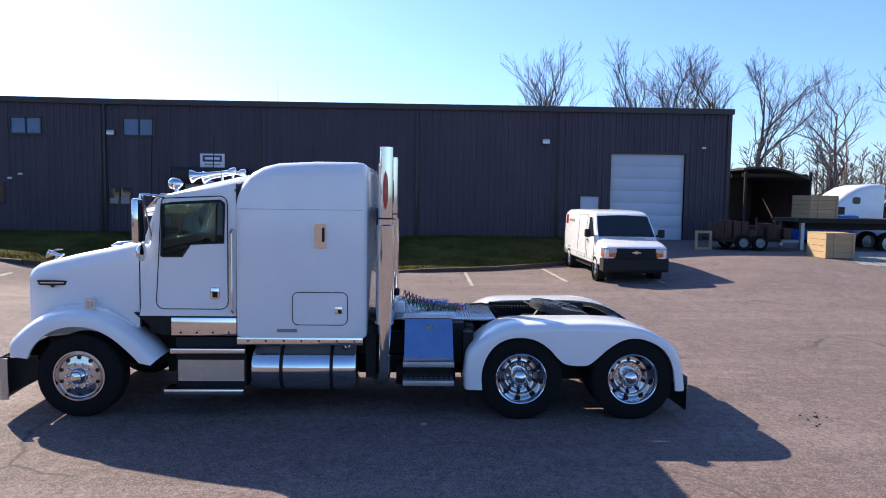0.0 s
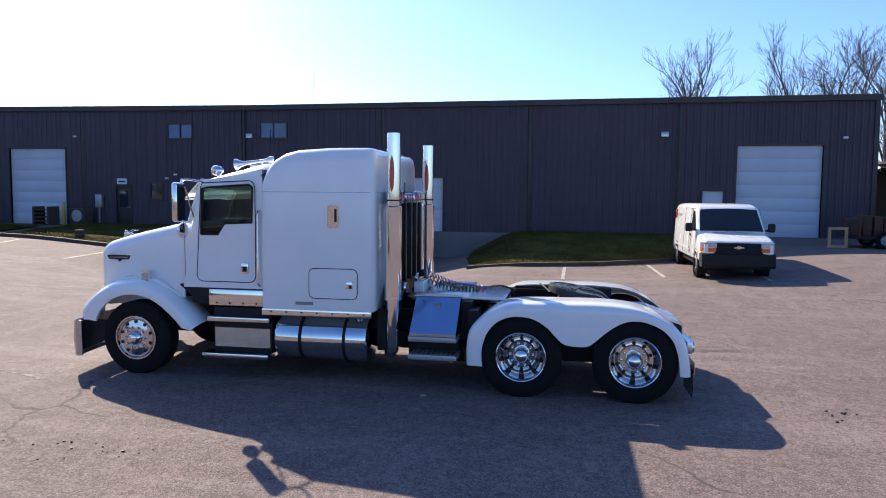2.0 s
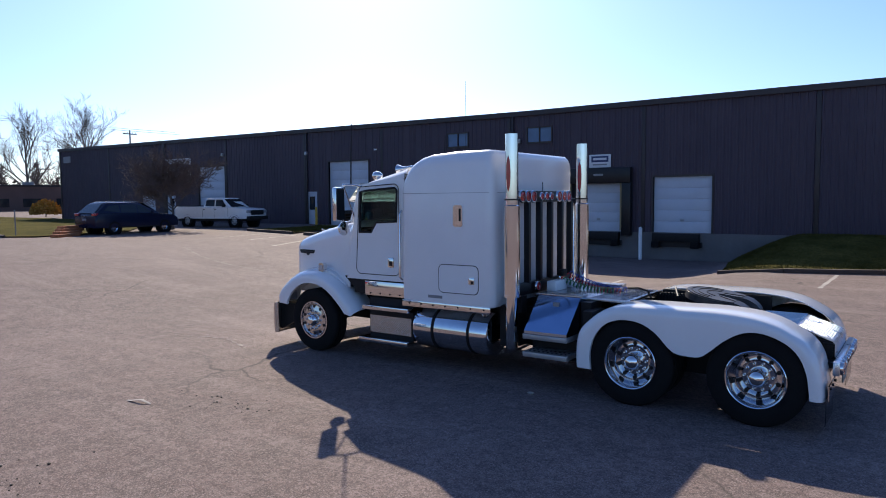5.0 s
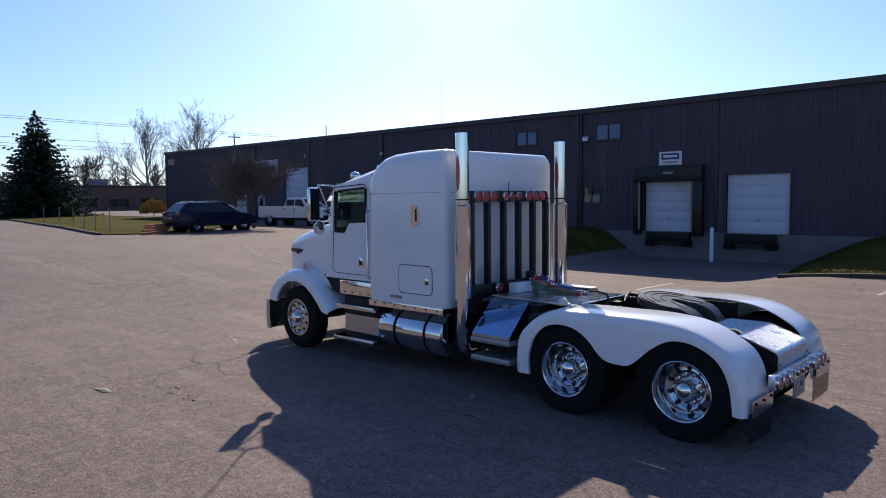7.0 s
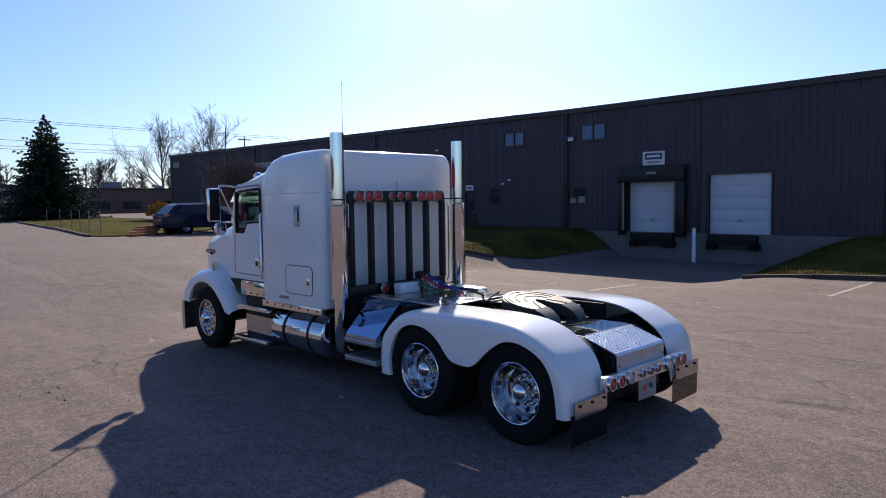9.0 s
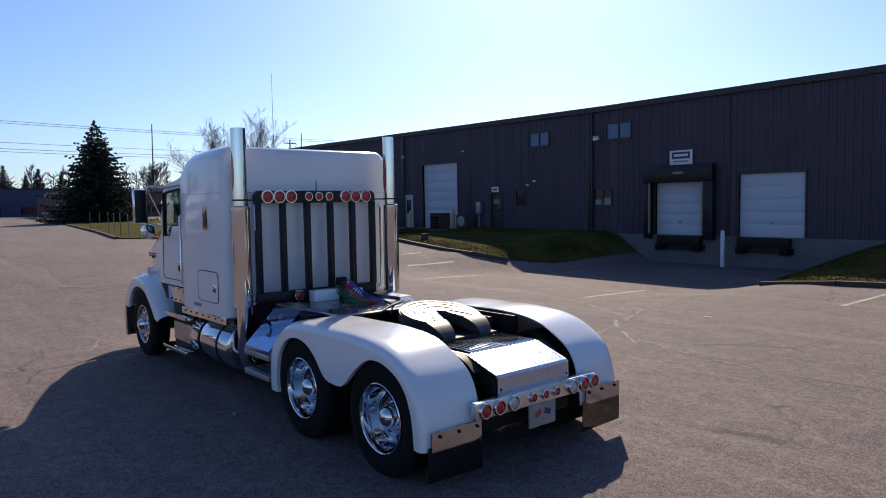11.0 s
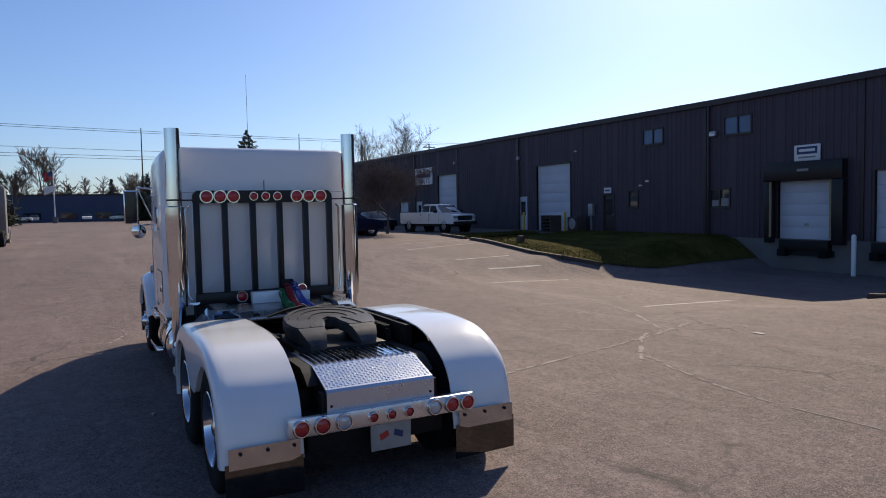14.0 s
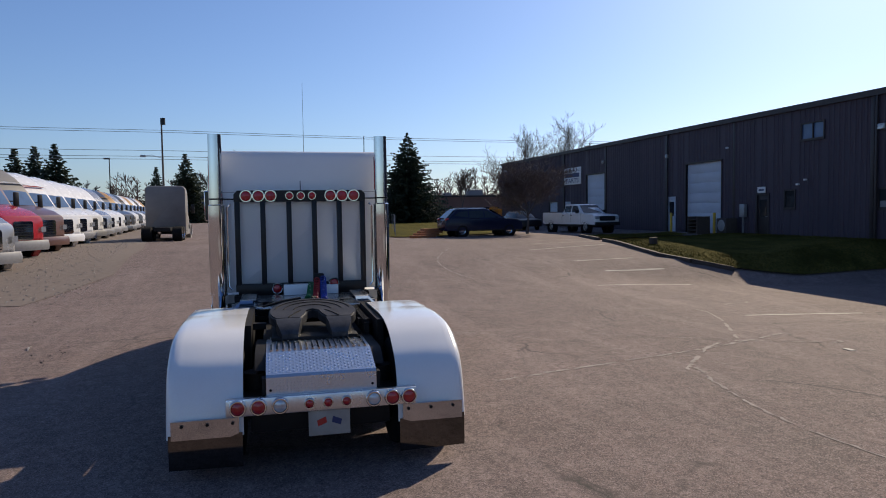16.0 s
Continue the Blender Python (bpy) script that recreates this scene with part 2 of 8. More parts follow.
def asphalt():
    m, nt, b = node_mat("worn asphalt")
    big = noise_tex(nt, 0.13, 9, 0.7)
    mid = noise_tex(nt, 1.3, 8, 0.75)
    grit = noise_tex(nt, 14, 6, 0.85)
    fine = noise_tex(nt, 70, 3, 0.7)
    streak = noise_tex(nt, 0.45, 9, 0.72, stretch=(0.25, 1.6, 1))
    rub = noise_tex(nt, 0.8, 9, 0.74, stretch=(1.2, 0.16, 1))
    col = mixed(nt, ramp(nt, big, 0.38, 0.62), (0.140, 0.096, 0.088), (0.215, 0.156, 0.143))
    col = mixed(nt, ramp(nt, mid, 0.44, 0.66, (0, 0, 0), (0.7, 0.7, 0.7)), col, (0.080, 0.065, 0.058))
    col = mixed(nt, ramp(nt, streak, 0.51, 0.66, (0, 0, 0), (0.75, 0.75, 0.75)), col, (0.292, 0.224, 0.207))
    col = mixed(nt, ramp(nt, rub, 0.54, 0.68, (0, 0, 0), (0.55, 0.55, 0.55)), col, (0.272, 0.211, 0.196))
    col = mixed(nt, ramp(nt, grit, 0.42, 0.60, (0, 0, 0), (0.7, 0.7, 0.7)), col, (0.05, 0.042, 0.038))
    col = mixed(nt, ramp(nt, fine, 0.55, 0.70, (0, 0, 0), (0.8, 0.8, 0.8)), col, (0.36, 0.315, 0.285))
    col = mixed(nt, ramp(nt, noise_tex(nt, 4.5, 10, 0.85), 0.50, 0.62, (0, 0, 0), (0.5, 0.5, 0.5)), col, (0.282, 0.219, 0.203))
    col = mixed(nt, ramp(nt, noise_tex(nt, 7.5, 10, 0.85), 0.52, 0.62, (0, 0, 0), (0.55, 0.55, 0.55)), col, (0.055, 0.045, 0.040))
    # chips of stone in the binder, each with a tone of its own
    tc0, chips, grey = nt.nodes.new("ShaderNodeTexCoord"), nt.nodes.new("ShaderNodeTexVoronoi"), nt.nodes.new("ShaderNodeSeparateColor")
    chips.inputs["Scale"].default_value = 85
    nt.links.new(tc0.outputs["Object"], chips.inputs["Vector"])
    nt.links.new(chips.outputs["Color"], grey.inputs[0])
    col = mixed(nt, ramp(nt, grey.outputs[0], 0.62, 0.95, (0, 0, 0), (0.5, 0.5, 0.5)), col, (0.34, 0.265, 0.25))
    col = mixed(nt, ramp(nt, grey.outputs[1], 0.62, 0.95, (0, 0, 0), (0.55, 0.55, 0.55)), col, (0.045, 0.037, 0.038))
    spots = ramp(nt, noise_tex(nt, 1.9, 9, 0.8), 0.62, 0.68, (0, 0, 0), (0.85, 0.85, 0.85))
    col = mixed(nt, spots, col, (0.04, 0.035, 0.032))
    # cracks: thin dark seams between warped cells
    tc, v, add = nt.nodes.new("ShaderNodeTexCoord"), nt.nodes.new("ShaderNodeTexVoronoi"), nt.nodes.new("ShaderNodeVectorMath")
    warp = nt.nodes.new("ShaderNodeTexNoise")
    warp.inputs["Scale"].default_value, warp.inputs["Detail"].default_value = 0.7, 6
    add.operation = "ADD"
    nt.links.new(tc.outputs["Object"], warp.inputs["Vector"])
    nt.links.new(tc.outputs["Object"], add.inputs[0])
    nt.links.new(warp.outputs["Color"], add.inputs[1])
    v.feature, v.inputs["Scale"].default_value = "DISTANCE_TO_EDGE", 0.22
    nt.links.new(add.outputs[0], v.inputs["Vector"])
    crack = ramp(nt, v.outputs["Distance"], 0.0015, 0.005, (1, 1, 1), (0, 0, 0))
    gate = ramp(nt, noise_tex(nt, 0.35, 3), 0.5, 0.6)
    both = mixed(nt, 1.0, crack, gate, "MULTIPLY")
    col = mixed(nt, both, col, (0.05, 0.045, 0.042))
    nt.links.new(col, b.inputs["Base Color"])
    b.inputs["Roughness"].default_value = 0.88
    b.inputs["Specular IOR Level"].default_value = 0.2
    bumped(nt, b, grit, 0.7, 0.008)
    return m


def grass():
    m, nt, b = node_mat("spring grass")
    col = mixed(nt, ramp(nt, noise_tex(nt, 0.6, 7, 0.7), 0.35, 0.65), (0.055, 0.050, 0.012), (0.145, 0.120, 0.034))
    col = mixed(nt, ramp(nt, noise_tex(nt, 12, 4, 0.7), 0.4, 0.7), col, (0.035, 0.04, 0.012))
    nt.links.new(col, b.inputs["Base Color"])
    b.inputs["Roughness"].default_value = 0.95
    b.inputs["Specular IOR Level"].default_value = 0.02
    bumped(nt, b, noise_tex(nt, 25, 4), 0.8, 0.05)
    return m


M["asphalt"], M["grass"] = asphalt(), grass()

# ---- building blocks ----
def add_box(bm, x0, x1, y0, y1, z0, z1, bevel=0.0):
    r = bmesh.ops.create_cube(bm, size=1, matrix=Matrix.Translation(((x0 + x1) / 2, (y0 + y1) / 2, (z0 + z1) / 2)) @ Matrix.Diagonal((abs(x1 - x0), abs(y1 - y0), abs(z1 - z0), 1)))
    if bevel:
        es = list({e for v in r["verts"] for e in v.link_edges})
        bmesh.ops.bevel(bm, geom=es, offset=bevel, segments=2, affect="EDGES", profile=0.5)
    return bm


def box(*a, bevel=0.0):
    return add_box(bmesh.new(), *a, bevel=bevel)


def add_cyl(bm, p0, p1, r0, r1=None, n=20, caps=True):
    p0, p1 = Vector(p0), Vector(p1)
    r1 = r0 if r1 is None else r1
    q = (p1 - p0).to_track_quat("Z", "Y")
    rings = []
    for p, r in ((p0, r0), (p1, r1)):
        rings.append([bm.verts.new(p + q @ Vector((r * math.cos(2 * math.pi * i / n), r * math.sin(2 * math.pi * i / n), 0))) for i in range(n)])
    for i in range(n):
        j = (i + 1) % n
        bm.faces.new((rings[0][i], rings[0][j], rings[1][j], rings[1][i]))
    if caps:
        bm.faces.new(rings[0][::-1]), bm.faces.new(rings[1])
    return bm


def add_tube(bm, pts, r, n=8, caps=True):
    pts = [Vector(p) for p in pts]
    rings, side = [], None
    for i, p in enumerate(pts):
        d = (pts[min(i + 1, len(pts) - 1)] - pts[max(i - 1, 0)]).normalized()
        if side is None:
            side = d.orthogonal().normalized()
        side = (side - d * side.dot(d)).normalized()
        up = d.cross(side)
        rr = r[i] if isinstance(r, (list, tuple)) else r
        rings.append([bm.verts.new(p + rr * (math.cos(2 * math.pi * k / n) * side + math.sin(2 * math.pi * k / n) * up)) for k in range(n)])
    for a, b in zip(rings, rings[1:]):
        for k in range(n):
            bm.faces.new((a[k], a[(k + 1) % n], b[(k + 1) % n], b[k]))
    if caps:
        bm.faces.new(rings[0][::-1]), bm.faces.new(rings[-1])
    return bm


def add_prism(bm, pts, axis, a0, a1):
    """A polygon in the two other axes, pushed along axis from a0 to a1."""
    def place(p, a):
        return {"x": (a, p[0], p[1]), "y": (p[0], a, p[1]), "z": (p[0], p[1], a)}[axis]
    lo, hi = [bm.verts.new(place(p, a0)) for p in pts], [bm.verts.new(place(p, a1)) for p in pts]
    faces = [bm.faces.new(lo), bm.faces.new(hi[::-1])]
    n = len(pts)
    for i in range(n):
        faces.append(bm.faces.new((lo[i], hi[i], hi[(i + 1) % n], lo[(i + 1) % n])))
    bmesh.ops.recalc_face_normals(bm, faces=faces)
    return bm


def add_rev(bm, profile, centre, axis="y", n=36, sign=1):
    """A profile of (along, radius) turned round an axis through centre."""
    c, rings = Vector(centre), []
    for a, r in profile:
        ring = []
        for i in range(n):
            u, v = r * math.cos(2 * math.pi * i / n), r * math.sin(2 * math.pi * i / n)
            a_ = a * sign
            ring.append(bm.verts.new(c + Vector({"x": (a_, u, v), "y": (u, a_, v), "z": (u, v, a_)}[axis])))
        rings.append(ring)
    faces = []
    for a, b in zip(rings, rings[1:]):
        for i in range(n):
            faces.append(bm.faces.new((a[i], a[(i + 1) % n], b[(i + 1) % n], b[i])))
    bmesh.ops.recalc_face_normals(bm, faces=faces)
    return bm


def add_loft(bm, rings, closed=True, caps=True):
    vs = [[bm.verts.new(p) for p in ring] for ring in rings]
    n, faces = len(vs[0]), []
    for a, b in zip(vs, vs[1:]):
        for i in range(n if closed else n - 1):
            j = (i + 1) % n
            faces.append(bm.faces.new((a[i], a[j], b[j], b[i])))
    if caps and closed:
        faces += [bm.faces.new(vs[0]), bm.faces.new(vs[-1])]
    bmesh.ops.recalc_face_normals(bm, faces=faces)
    return bm


def round_rect(w0, w1, h0, h1, r, k=5, r_low=None):
    """Corner points of a rounded rectangle, anticlockwise from low right; r_low for the lower corners."""
    r_low = r if r_low is None else r_low
    out = []
    for cx, cy, a, rr in ((w1, h0, -90, r_low), (w1, h1, 0, r), (w0, h1, 90, r), (w0, h0, 180, r_low)):
        sx, sy = (-1 if cx == w1 else 1), (-1 if cy == h1 else 1)
        for i in range(k + 1):
            t = radians(a + 90 * i / k)
            out.append((cx + sx * rr + rr * math.cos(t), cy + sy * rr + rr * math.sin(t)))
    return out


def spline(pts, per=4):
    """Catmull-Rom through points of any width."""
    out = []
    for i in range(len(pts) - 1):
        p0, p1, p2, p3 = pts[max(i - 1, 0)], pts[i], pts[i + 1], pts[min(i + 2, len(pts) - 1)]
        for s in range(per):
            t = s / per
            out.append(tuple(0.5 * (2 * b + (c - a) * t + (2 * a - 5 * b + 4 * c - d) * t * t + (3 * b - a - 3 * c + d) * t ** 3) for a, b, c, d in zip(p0, p1, p2, p3)))
    return out + [tuple(pts[-1])]


def made(name, bm, mat, sharp=38):
    me = bpy.data.meshes.new(name)
    bm.to_mesh(me)
    bm.free()
    me.materials.append(mat)
    me.polygons.foreach_set("use_smooth", [True] * len(me.polygons))
    me.set_sharp_from_angle(angle=radians(sharp))
    return new(name, me)


def part(name, bm, mat, parent, label="", sharp=38):
    ob = made(name, bm, mat, sharp)
    ob.parent = parent
    return tagged(ob, label)


def thing(name, label, category, at=(0, 0, 0), turn=0, group=""):
    ob = new(name)
    ob.empty_display_size = 0.3
    ob.matrix_basis = pose(*at, 0, 0, turn)
    return tagged(ob, label, category, group)


def single(name, bm, mat, label, category, kind="", group="", sharp=38):
    return tagged(made(name, bm, mat, sharp), label, category, group, kind)


def smooth01(t):
    t = min(1.0, max(0.0, t))
    return t * t * (3 - 2 * t)


def twin(ob, parent, shift):
    """A second part on the same mesh."""
    c = ob.copy()
    scene.collection.objects.link(c)
    c.parent, c.location = parent, shift
    return c

# ---- ground ----
def court(x):
    return smooth01((x + 13.6) / 2.6) * (1 - smooth01((x + 3.6) / 3.6))


def height(x, y):
    """The yard: level round the lorry, rising to the west and to the big door, sinking into the loading court."""
    inside = court(x)
    west = 0.68 * smooth01((-7 - x) / 14) * (1 + 0.004 * max(0, -35 - x))
    east = 0.62 * smooth01((x - 3) / 10) * smooth01((y - 14) / 13)
    wall = 0.74 * smooth01((y - 24.5) / 8.0) * (1 - inside)
    sunk = -0.58 * smooth01((y - 15.5) / 13.5) * inside
    keep = 1 - inside * smooth01((y - 17) / 5)
    return max(west * keep, east * keep, wall) + sunk + 0.012 * math.sin(x * 0.31 + 0.6 * math.sin(y * 0.23)) * math.sin(y * 0.27 + 1.0) * smooth01((abs(x) + abs(y - 9) - 7) / 8)


def steps_out(lo, hi, step, far):
    mid = [lo + i * step for i in range(int((hi - lo) / step) + 1)]
    a, b, g = [], [], step
    while not a or a[-1] > -far:
        g *= 1.45
        a.append((a[-1] if a else mid[0]) - g)
    g = step
    while not b or b[-1] < far:
        g *= 1.45
        b.append((b[-1] if b else mid[-1]) + g)
    return a[::-1] + mid + b


def ground_sheet():
    xs, ys = steps_out(-48, 32, 0.8, 1500), steps_out(-12, 37, 0.7, 1500)
    verts = [(x, y, height(x, y)) for y in ys for x in xs]
    n = len(xs)
    faces = [(j * n + i, j * n + i + 1, (j + 1) * n + i + 1, (j + 1) * n + i) for j in range(len(ys) - 1) for i in range(n - 1)]
    me = bpy.data.meshes.new("ground")
    me.from_pydata(verts, [], faces)
    me.materials.append(M["asphalt"])
    me.polygons.foreach_set("use_smooth", [True] * len(me.polygons))
    return tagged(new("ground", me), "worn brown-grey asphalt yard with cracks, stains and tyre marks", "ground", kind="structure")


ground_sheet()


def draped(name, outline, lift, mat, label, category, step=0.8, mound=0.0, kind="structure"):
    """A sheet over the ground inside an outline (x, y), following its slopes."""
    xs, ys = [p[0] for p in outline], [p[1] for p in outline]

    def inside(x, y):
        hit = False
        for (xa, ya), (xb, yb) in zip(outline, outline[1:] + outline[:1]):
            if (ya > y) != (yb > y) and x < xa + (y - ya) * (xb - xa) / (yb - ya):
                hit = not hit
        return hit

    def edge(x, y):
        best = 9e9
        for (xa, ya), (xb, yb) in zip(outline, outline[1:] + outline[:1]):
            dx, dy = xb - xa, yb - ya
            t = min(1, max(0, ((x - xa) * dx + (y - ya) * dy) / (dx * dx + dy * dy)))
            best = min(best, math.hypot(x - xa - t * dx, y - ya - t * dy))
        return best

    bm = bmesh.new()
    bm.faces.new([bm.verts.new((*p, 0)) for p in outline])
    for axis, lo, hi in ((0, min(xs), max(xs)), (1, min(ys), max(ys))):
        c = lo + step
        while c < hi:
            no = (1, 0, 0) if axis == 0 else (0, 1, 0)
            bmesh.ops.bisect_plane(bm, geom=bm.verts[:] + bm.edges[:] + bm.faces[:], plane_co=(c, c, 0), plane_no=no)
            c += step
    for v in bm.verts:
        v.co.z = height(v.co.x, v.co.y) + lift + mound * smooth01(edge(v.co.x, v.co.y) / 2.5)
    for f in bm.faces:
        if f.normal.z < 0:
            f.normal_flip()
    return single(name, bm, mat, label, category, kind), inside


LEFT_BED = [(-21.2, 24.7), (-17.0, 24.0), (-14.4, 23.75), (-13.2, 24.3), (-12.5, 25.5), (-11.9, 28.0), (-11.9, 33.8), (-24.2, 33.8), (-23.0, 29.0), (-21.6, 26.5)]
WEST_BED = [(-27.7, 26.4), (-22.7, 25.2), (-23.6, 27.6), (-25.0, 31.5), (-27.9, 32.0)]
RIGHT_BED = [(-1.3, 24.9), (0.6, 24.95), (3.2, 25.6), (5.9, 26.7), (8.3, 27.6), (8.6, 33.8), (-2.4, 33.8), (-2.0, 28.5)]
ISLAND = [(-31.6, 16.5), (-33.0, 15.6), (-46.0, 17.4), (-70.0, 20.2), (-120.0, 24.0), (-120.0, 33.0), (-62.0, 32.5), (-40.0, 27.0), (-33.0, 22.0)]
BEDS = []
for nm, line, lab in (("grass", LEFT_BED, "grass bank beside the loading court"), ("grass", WEST_BED, "small grass strip by the side door"), ("grass", RIGHT_BED, "grass bank in front of the brown building"), ("grass", ISLAND, "mown grass island with fence posts under the spruce")):
    ob, ins = draped(nm, line, 0.07, M["grass"], lab, "grass", mound=0.03)
    BEDS.append((line, ins))

# gravel by the parked flatbed and in front of the lorry row
for line, lab in (([(15.8, 24.0), (24, 19.5), (40, 18), (42, 30), (17.5, 29.0)], "pale gravel verge beside the crates"), ([(-9.5, -6), (-9.0, 3.2), (-14.0, 4.2), (-24, 3.2), (-40, 0.5), (-80, -6), (-80, -16)], "gravelly strip in front of the parked lorries")):
    draped("gravel", line, 0.012, M["gravel"] if "crates" in lab else M["dusty"], lab, "gravel", 1.5)


def strip(name, line, width, mat, label, category, lift=0.006):
    pts = []
    for (xa, ya), (xb, yb) in zip(line, line[1:]):
        n = max(1, int(math.hypot(xb - xa, yb - ya) / 0.6))
        pts += [(xa + (xb - xa) * i / n, ya + (yb - ya) * i / n) for i in range(n)]
    pts.append(line[-1])
    bm, rows = bmesh.new(), []
    for i, (x, y) in enumerate(pts):
        (xa, ya), (xb, yb) = pts[max(0, i - 1)], pts[min(len(pts) - 1, i + 1)]
        d = math.hypot(xb - xa, yb - ya)
        w = width * (0.5 + 0.12 * math.sin(i * 2.7 + x))
        nx, ny = -(yb - ya) / d * w, (xb - xa) / d * w
        rows.append([bm.verts.new((x + s * nx, y + s * ny, height(x + s * nx, y + s * ny) + lift)) for s in (-1, 1)])
    for a, b in zip(rows, rows[1:]):
        bm.faces.new((a[0], a[1], b[1], b[0]))
    bmesh.ops.recalc_face_normals(bm, faces=bm.faces[:])
    for f in bm.faces:
        if f.normal.z < 0:
            f.normal_flip()
    return single(name, bm, mat, label, category, "structure")


for line in ([(2.1, 21.3), (2.08, 24.9)], [(5.15, 22.1), (4.98, 25.9)], [(7.9, 21.0), (7.9, 26.2)], [(-3.1, 19.1), (-4.0, 23.0)], [(-9.2, 18.6), (-10.6, 22.6)], [(-12.4, 20.4), (-12.6, 22.8)], [(-13.9, 19.8), (-14.2, 22.4)], [(-17.4, 19.4), (-19.0, 23.6)], [(-20.2, 20.2), (-21.6, 24.4)], [(-23.2, 21.0), (-24.4, 25.2)]):
    strip("parking_line", line, 0.11, M["line"], "worn white parking line on asphalt", "parking line")
# scuffs left by turning tyres
M["scuff"] = worn("pale tyre scuff", (0.30, 0.26, 0.235), (0.22, 0.19, 0.17), 0.9, scale=5, fine=40, bump=0.1, dirt=(0.16, 0.135, 0.12))
scuff_rng = random.Random(77)
for line in (spline([(1.4, 14.9), (-0.2, 16.6), (0.3, 18.4), (-2.1, 17.3), (-4.6, 16.2)], 6), spline([(1.3, 15.1), (3.6, 14.6), (6.4, 15.0), (9.0, 16.2)], 6), spline([(-3.4, 20.8), (-5.0, 20.0), (-5.9, 21.2), (-7.6, 20.2)], 6), spline([(-4.4, 8.0), (-5.4, 8.3), (-6.5, 8.0)], 6), spline([(-8.0, 17.0), (-11.0, 15.2), (-15.0, 15.0), (-19.0, 16.4)], 6), spline([(-0.4, 17.0), (-3.8, 18.6), (-5.2, 17.6)], 6), spline([(1.28, 12.2), (0.7, 14.2), (0.15, 16.1), (-0.6, 18.0)], 6), spline([(-2.6, 12.4), (-1.5, 13.65), (0.0, 14.8), (1.27, 15.65)], 6), spline([(-3.6, 13.2), (-1.8, 14.6), (-0.6, 16.4)], 6)):
    # each mark is a run of frayed dashes that wander and thin out
    bm, k = bmesh.new(), 0
    pts = spline(line, 5)
    while k < len(pts) - 3:
        n = scuff_rng.randint(4, 12)
        rows = []
        for x, y in pts[k:k + n]:
            x, y, w = x + scuff_rng.gauss(0, 0.012), y + scuff_rng.gauss(0, 0.012), 0.024 * scuff_rng.uniform(0.35, 1.5)
            rows.append([bm.verts.new((x + d, y + d * 0.7, height(x, y) + 0.005)) for d in (-w, w)])
        for a, b in zip(rows, rows[1:]):
            bm.faces.new((a[0], a[1], b[1], b[0]))
        k += n + scuff_rng.choice((0, 0, 1, 2))
    for f in bm.faces:
        f.normal_update()
        if f.normal.z < 0:
            f.normal_flip()
    single("tyre_scuff", bm, M["scuff"], "pale frayed tyre scuff on asphalt", "tyre mark", "structure")


def kerb_run(line, mat, label, size=(0.2, 0.15)):
    for (xa, ya), (xb, yb) in zip(line, line[1:]):
        length = math.hypot(xb - xa, yb - ya)
        n = max(1, round(length / 2.4))
        for i in range(n):
            t0, t1 = i / n, (i + 1) / n - 0.012 / length * n / n
            a = Vector((xa + (xb - xa) * t0, ya + (yb - ya) * t0, 0))
            b = Vector((xa + (xb - xa) * t1, ya + (yb - ya) * t1, 0))
            a.z, b.z = height(a.x, a.y), height(b.x, b.y)
            side = Vector((-(yb - ya), xb - xa, 0)).normalized() * size[0] / 2
            bm = bmesh.new()
            low, up = Vector((0, 0, -0.1)), Vector((0, 0, size[1] - 0.03 + random.uniform(0, 0.03)))
            add_loft(bm, [[p - side + low, p + side + low, p + side * 0.8 + up, p - side * 0.8 + up] for p in (a, b)])
            single("kerb", bm, mat, label, "kerb", "structure", "kerbs")


kerb_run([(-21.2, 24.6), (-17.0, 23.9), (-14.4, 23.65), (-13.1, 24.2), (-12.4, 25.5)], M["timber"], "dark timber edging along the grass")
kerb_run([(-27.8, 26.3), (-22.6, 25.0)], M["timber"], "dark timber edging along the grass")
kerb_run([(-1.4, 24.8), (0.6, 24.85), (3.2, 25.5), (5.9, 26.6), (8.2, 27.5)], M["timber"], "dark timber edging along the grass")
kerb_run([(-32.9, 15.5), (-46.0, 17.3), (-70.0, 20.1)], M["timber"], "dark timber edging along the grass")

# ---- the brown building ----
FRONT, WEST, EAST, FLOOR = 33.9, -66.5, 15.3, 0.74
SEAMS = [15.3, 6.95, 0.16, -7.35, -14.9, -24.2, -31.25, -40.0, -48.4, -57.2, -66.5]
OPENINGS = [(9.53, 13.15, FLOOR, 4.88), (-28.95, -25.35, FLOOR, 4.92), (-31.1, -30.15, FLOOR, 2.93), (-43.6, -40.2, 0.9, 5.05), (-10.95, -8.43, 0.72, 3.13), (-6.86, -4.11, 0.72, 3.38), (-19.1, -17.63, 5.4, 6.19), (-13.81, -12.31, 5.38, 6.2), (-14.59, -13.45, 2.1, 2.94), (-22.3, -21.35, FLOOR, 2.9), (-20.2, -19.45, 2.15, 3.05), (-51.9, -49.8, 0.95, 2.95), (-47.9, -46.9, 1.0, 2.9), (8.05, 9.02, 1.55, 2.84)]


def eave(x):
    return 7.02 + 0.0098 * max(0, -14 - x)


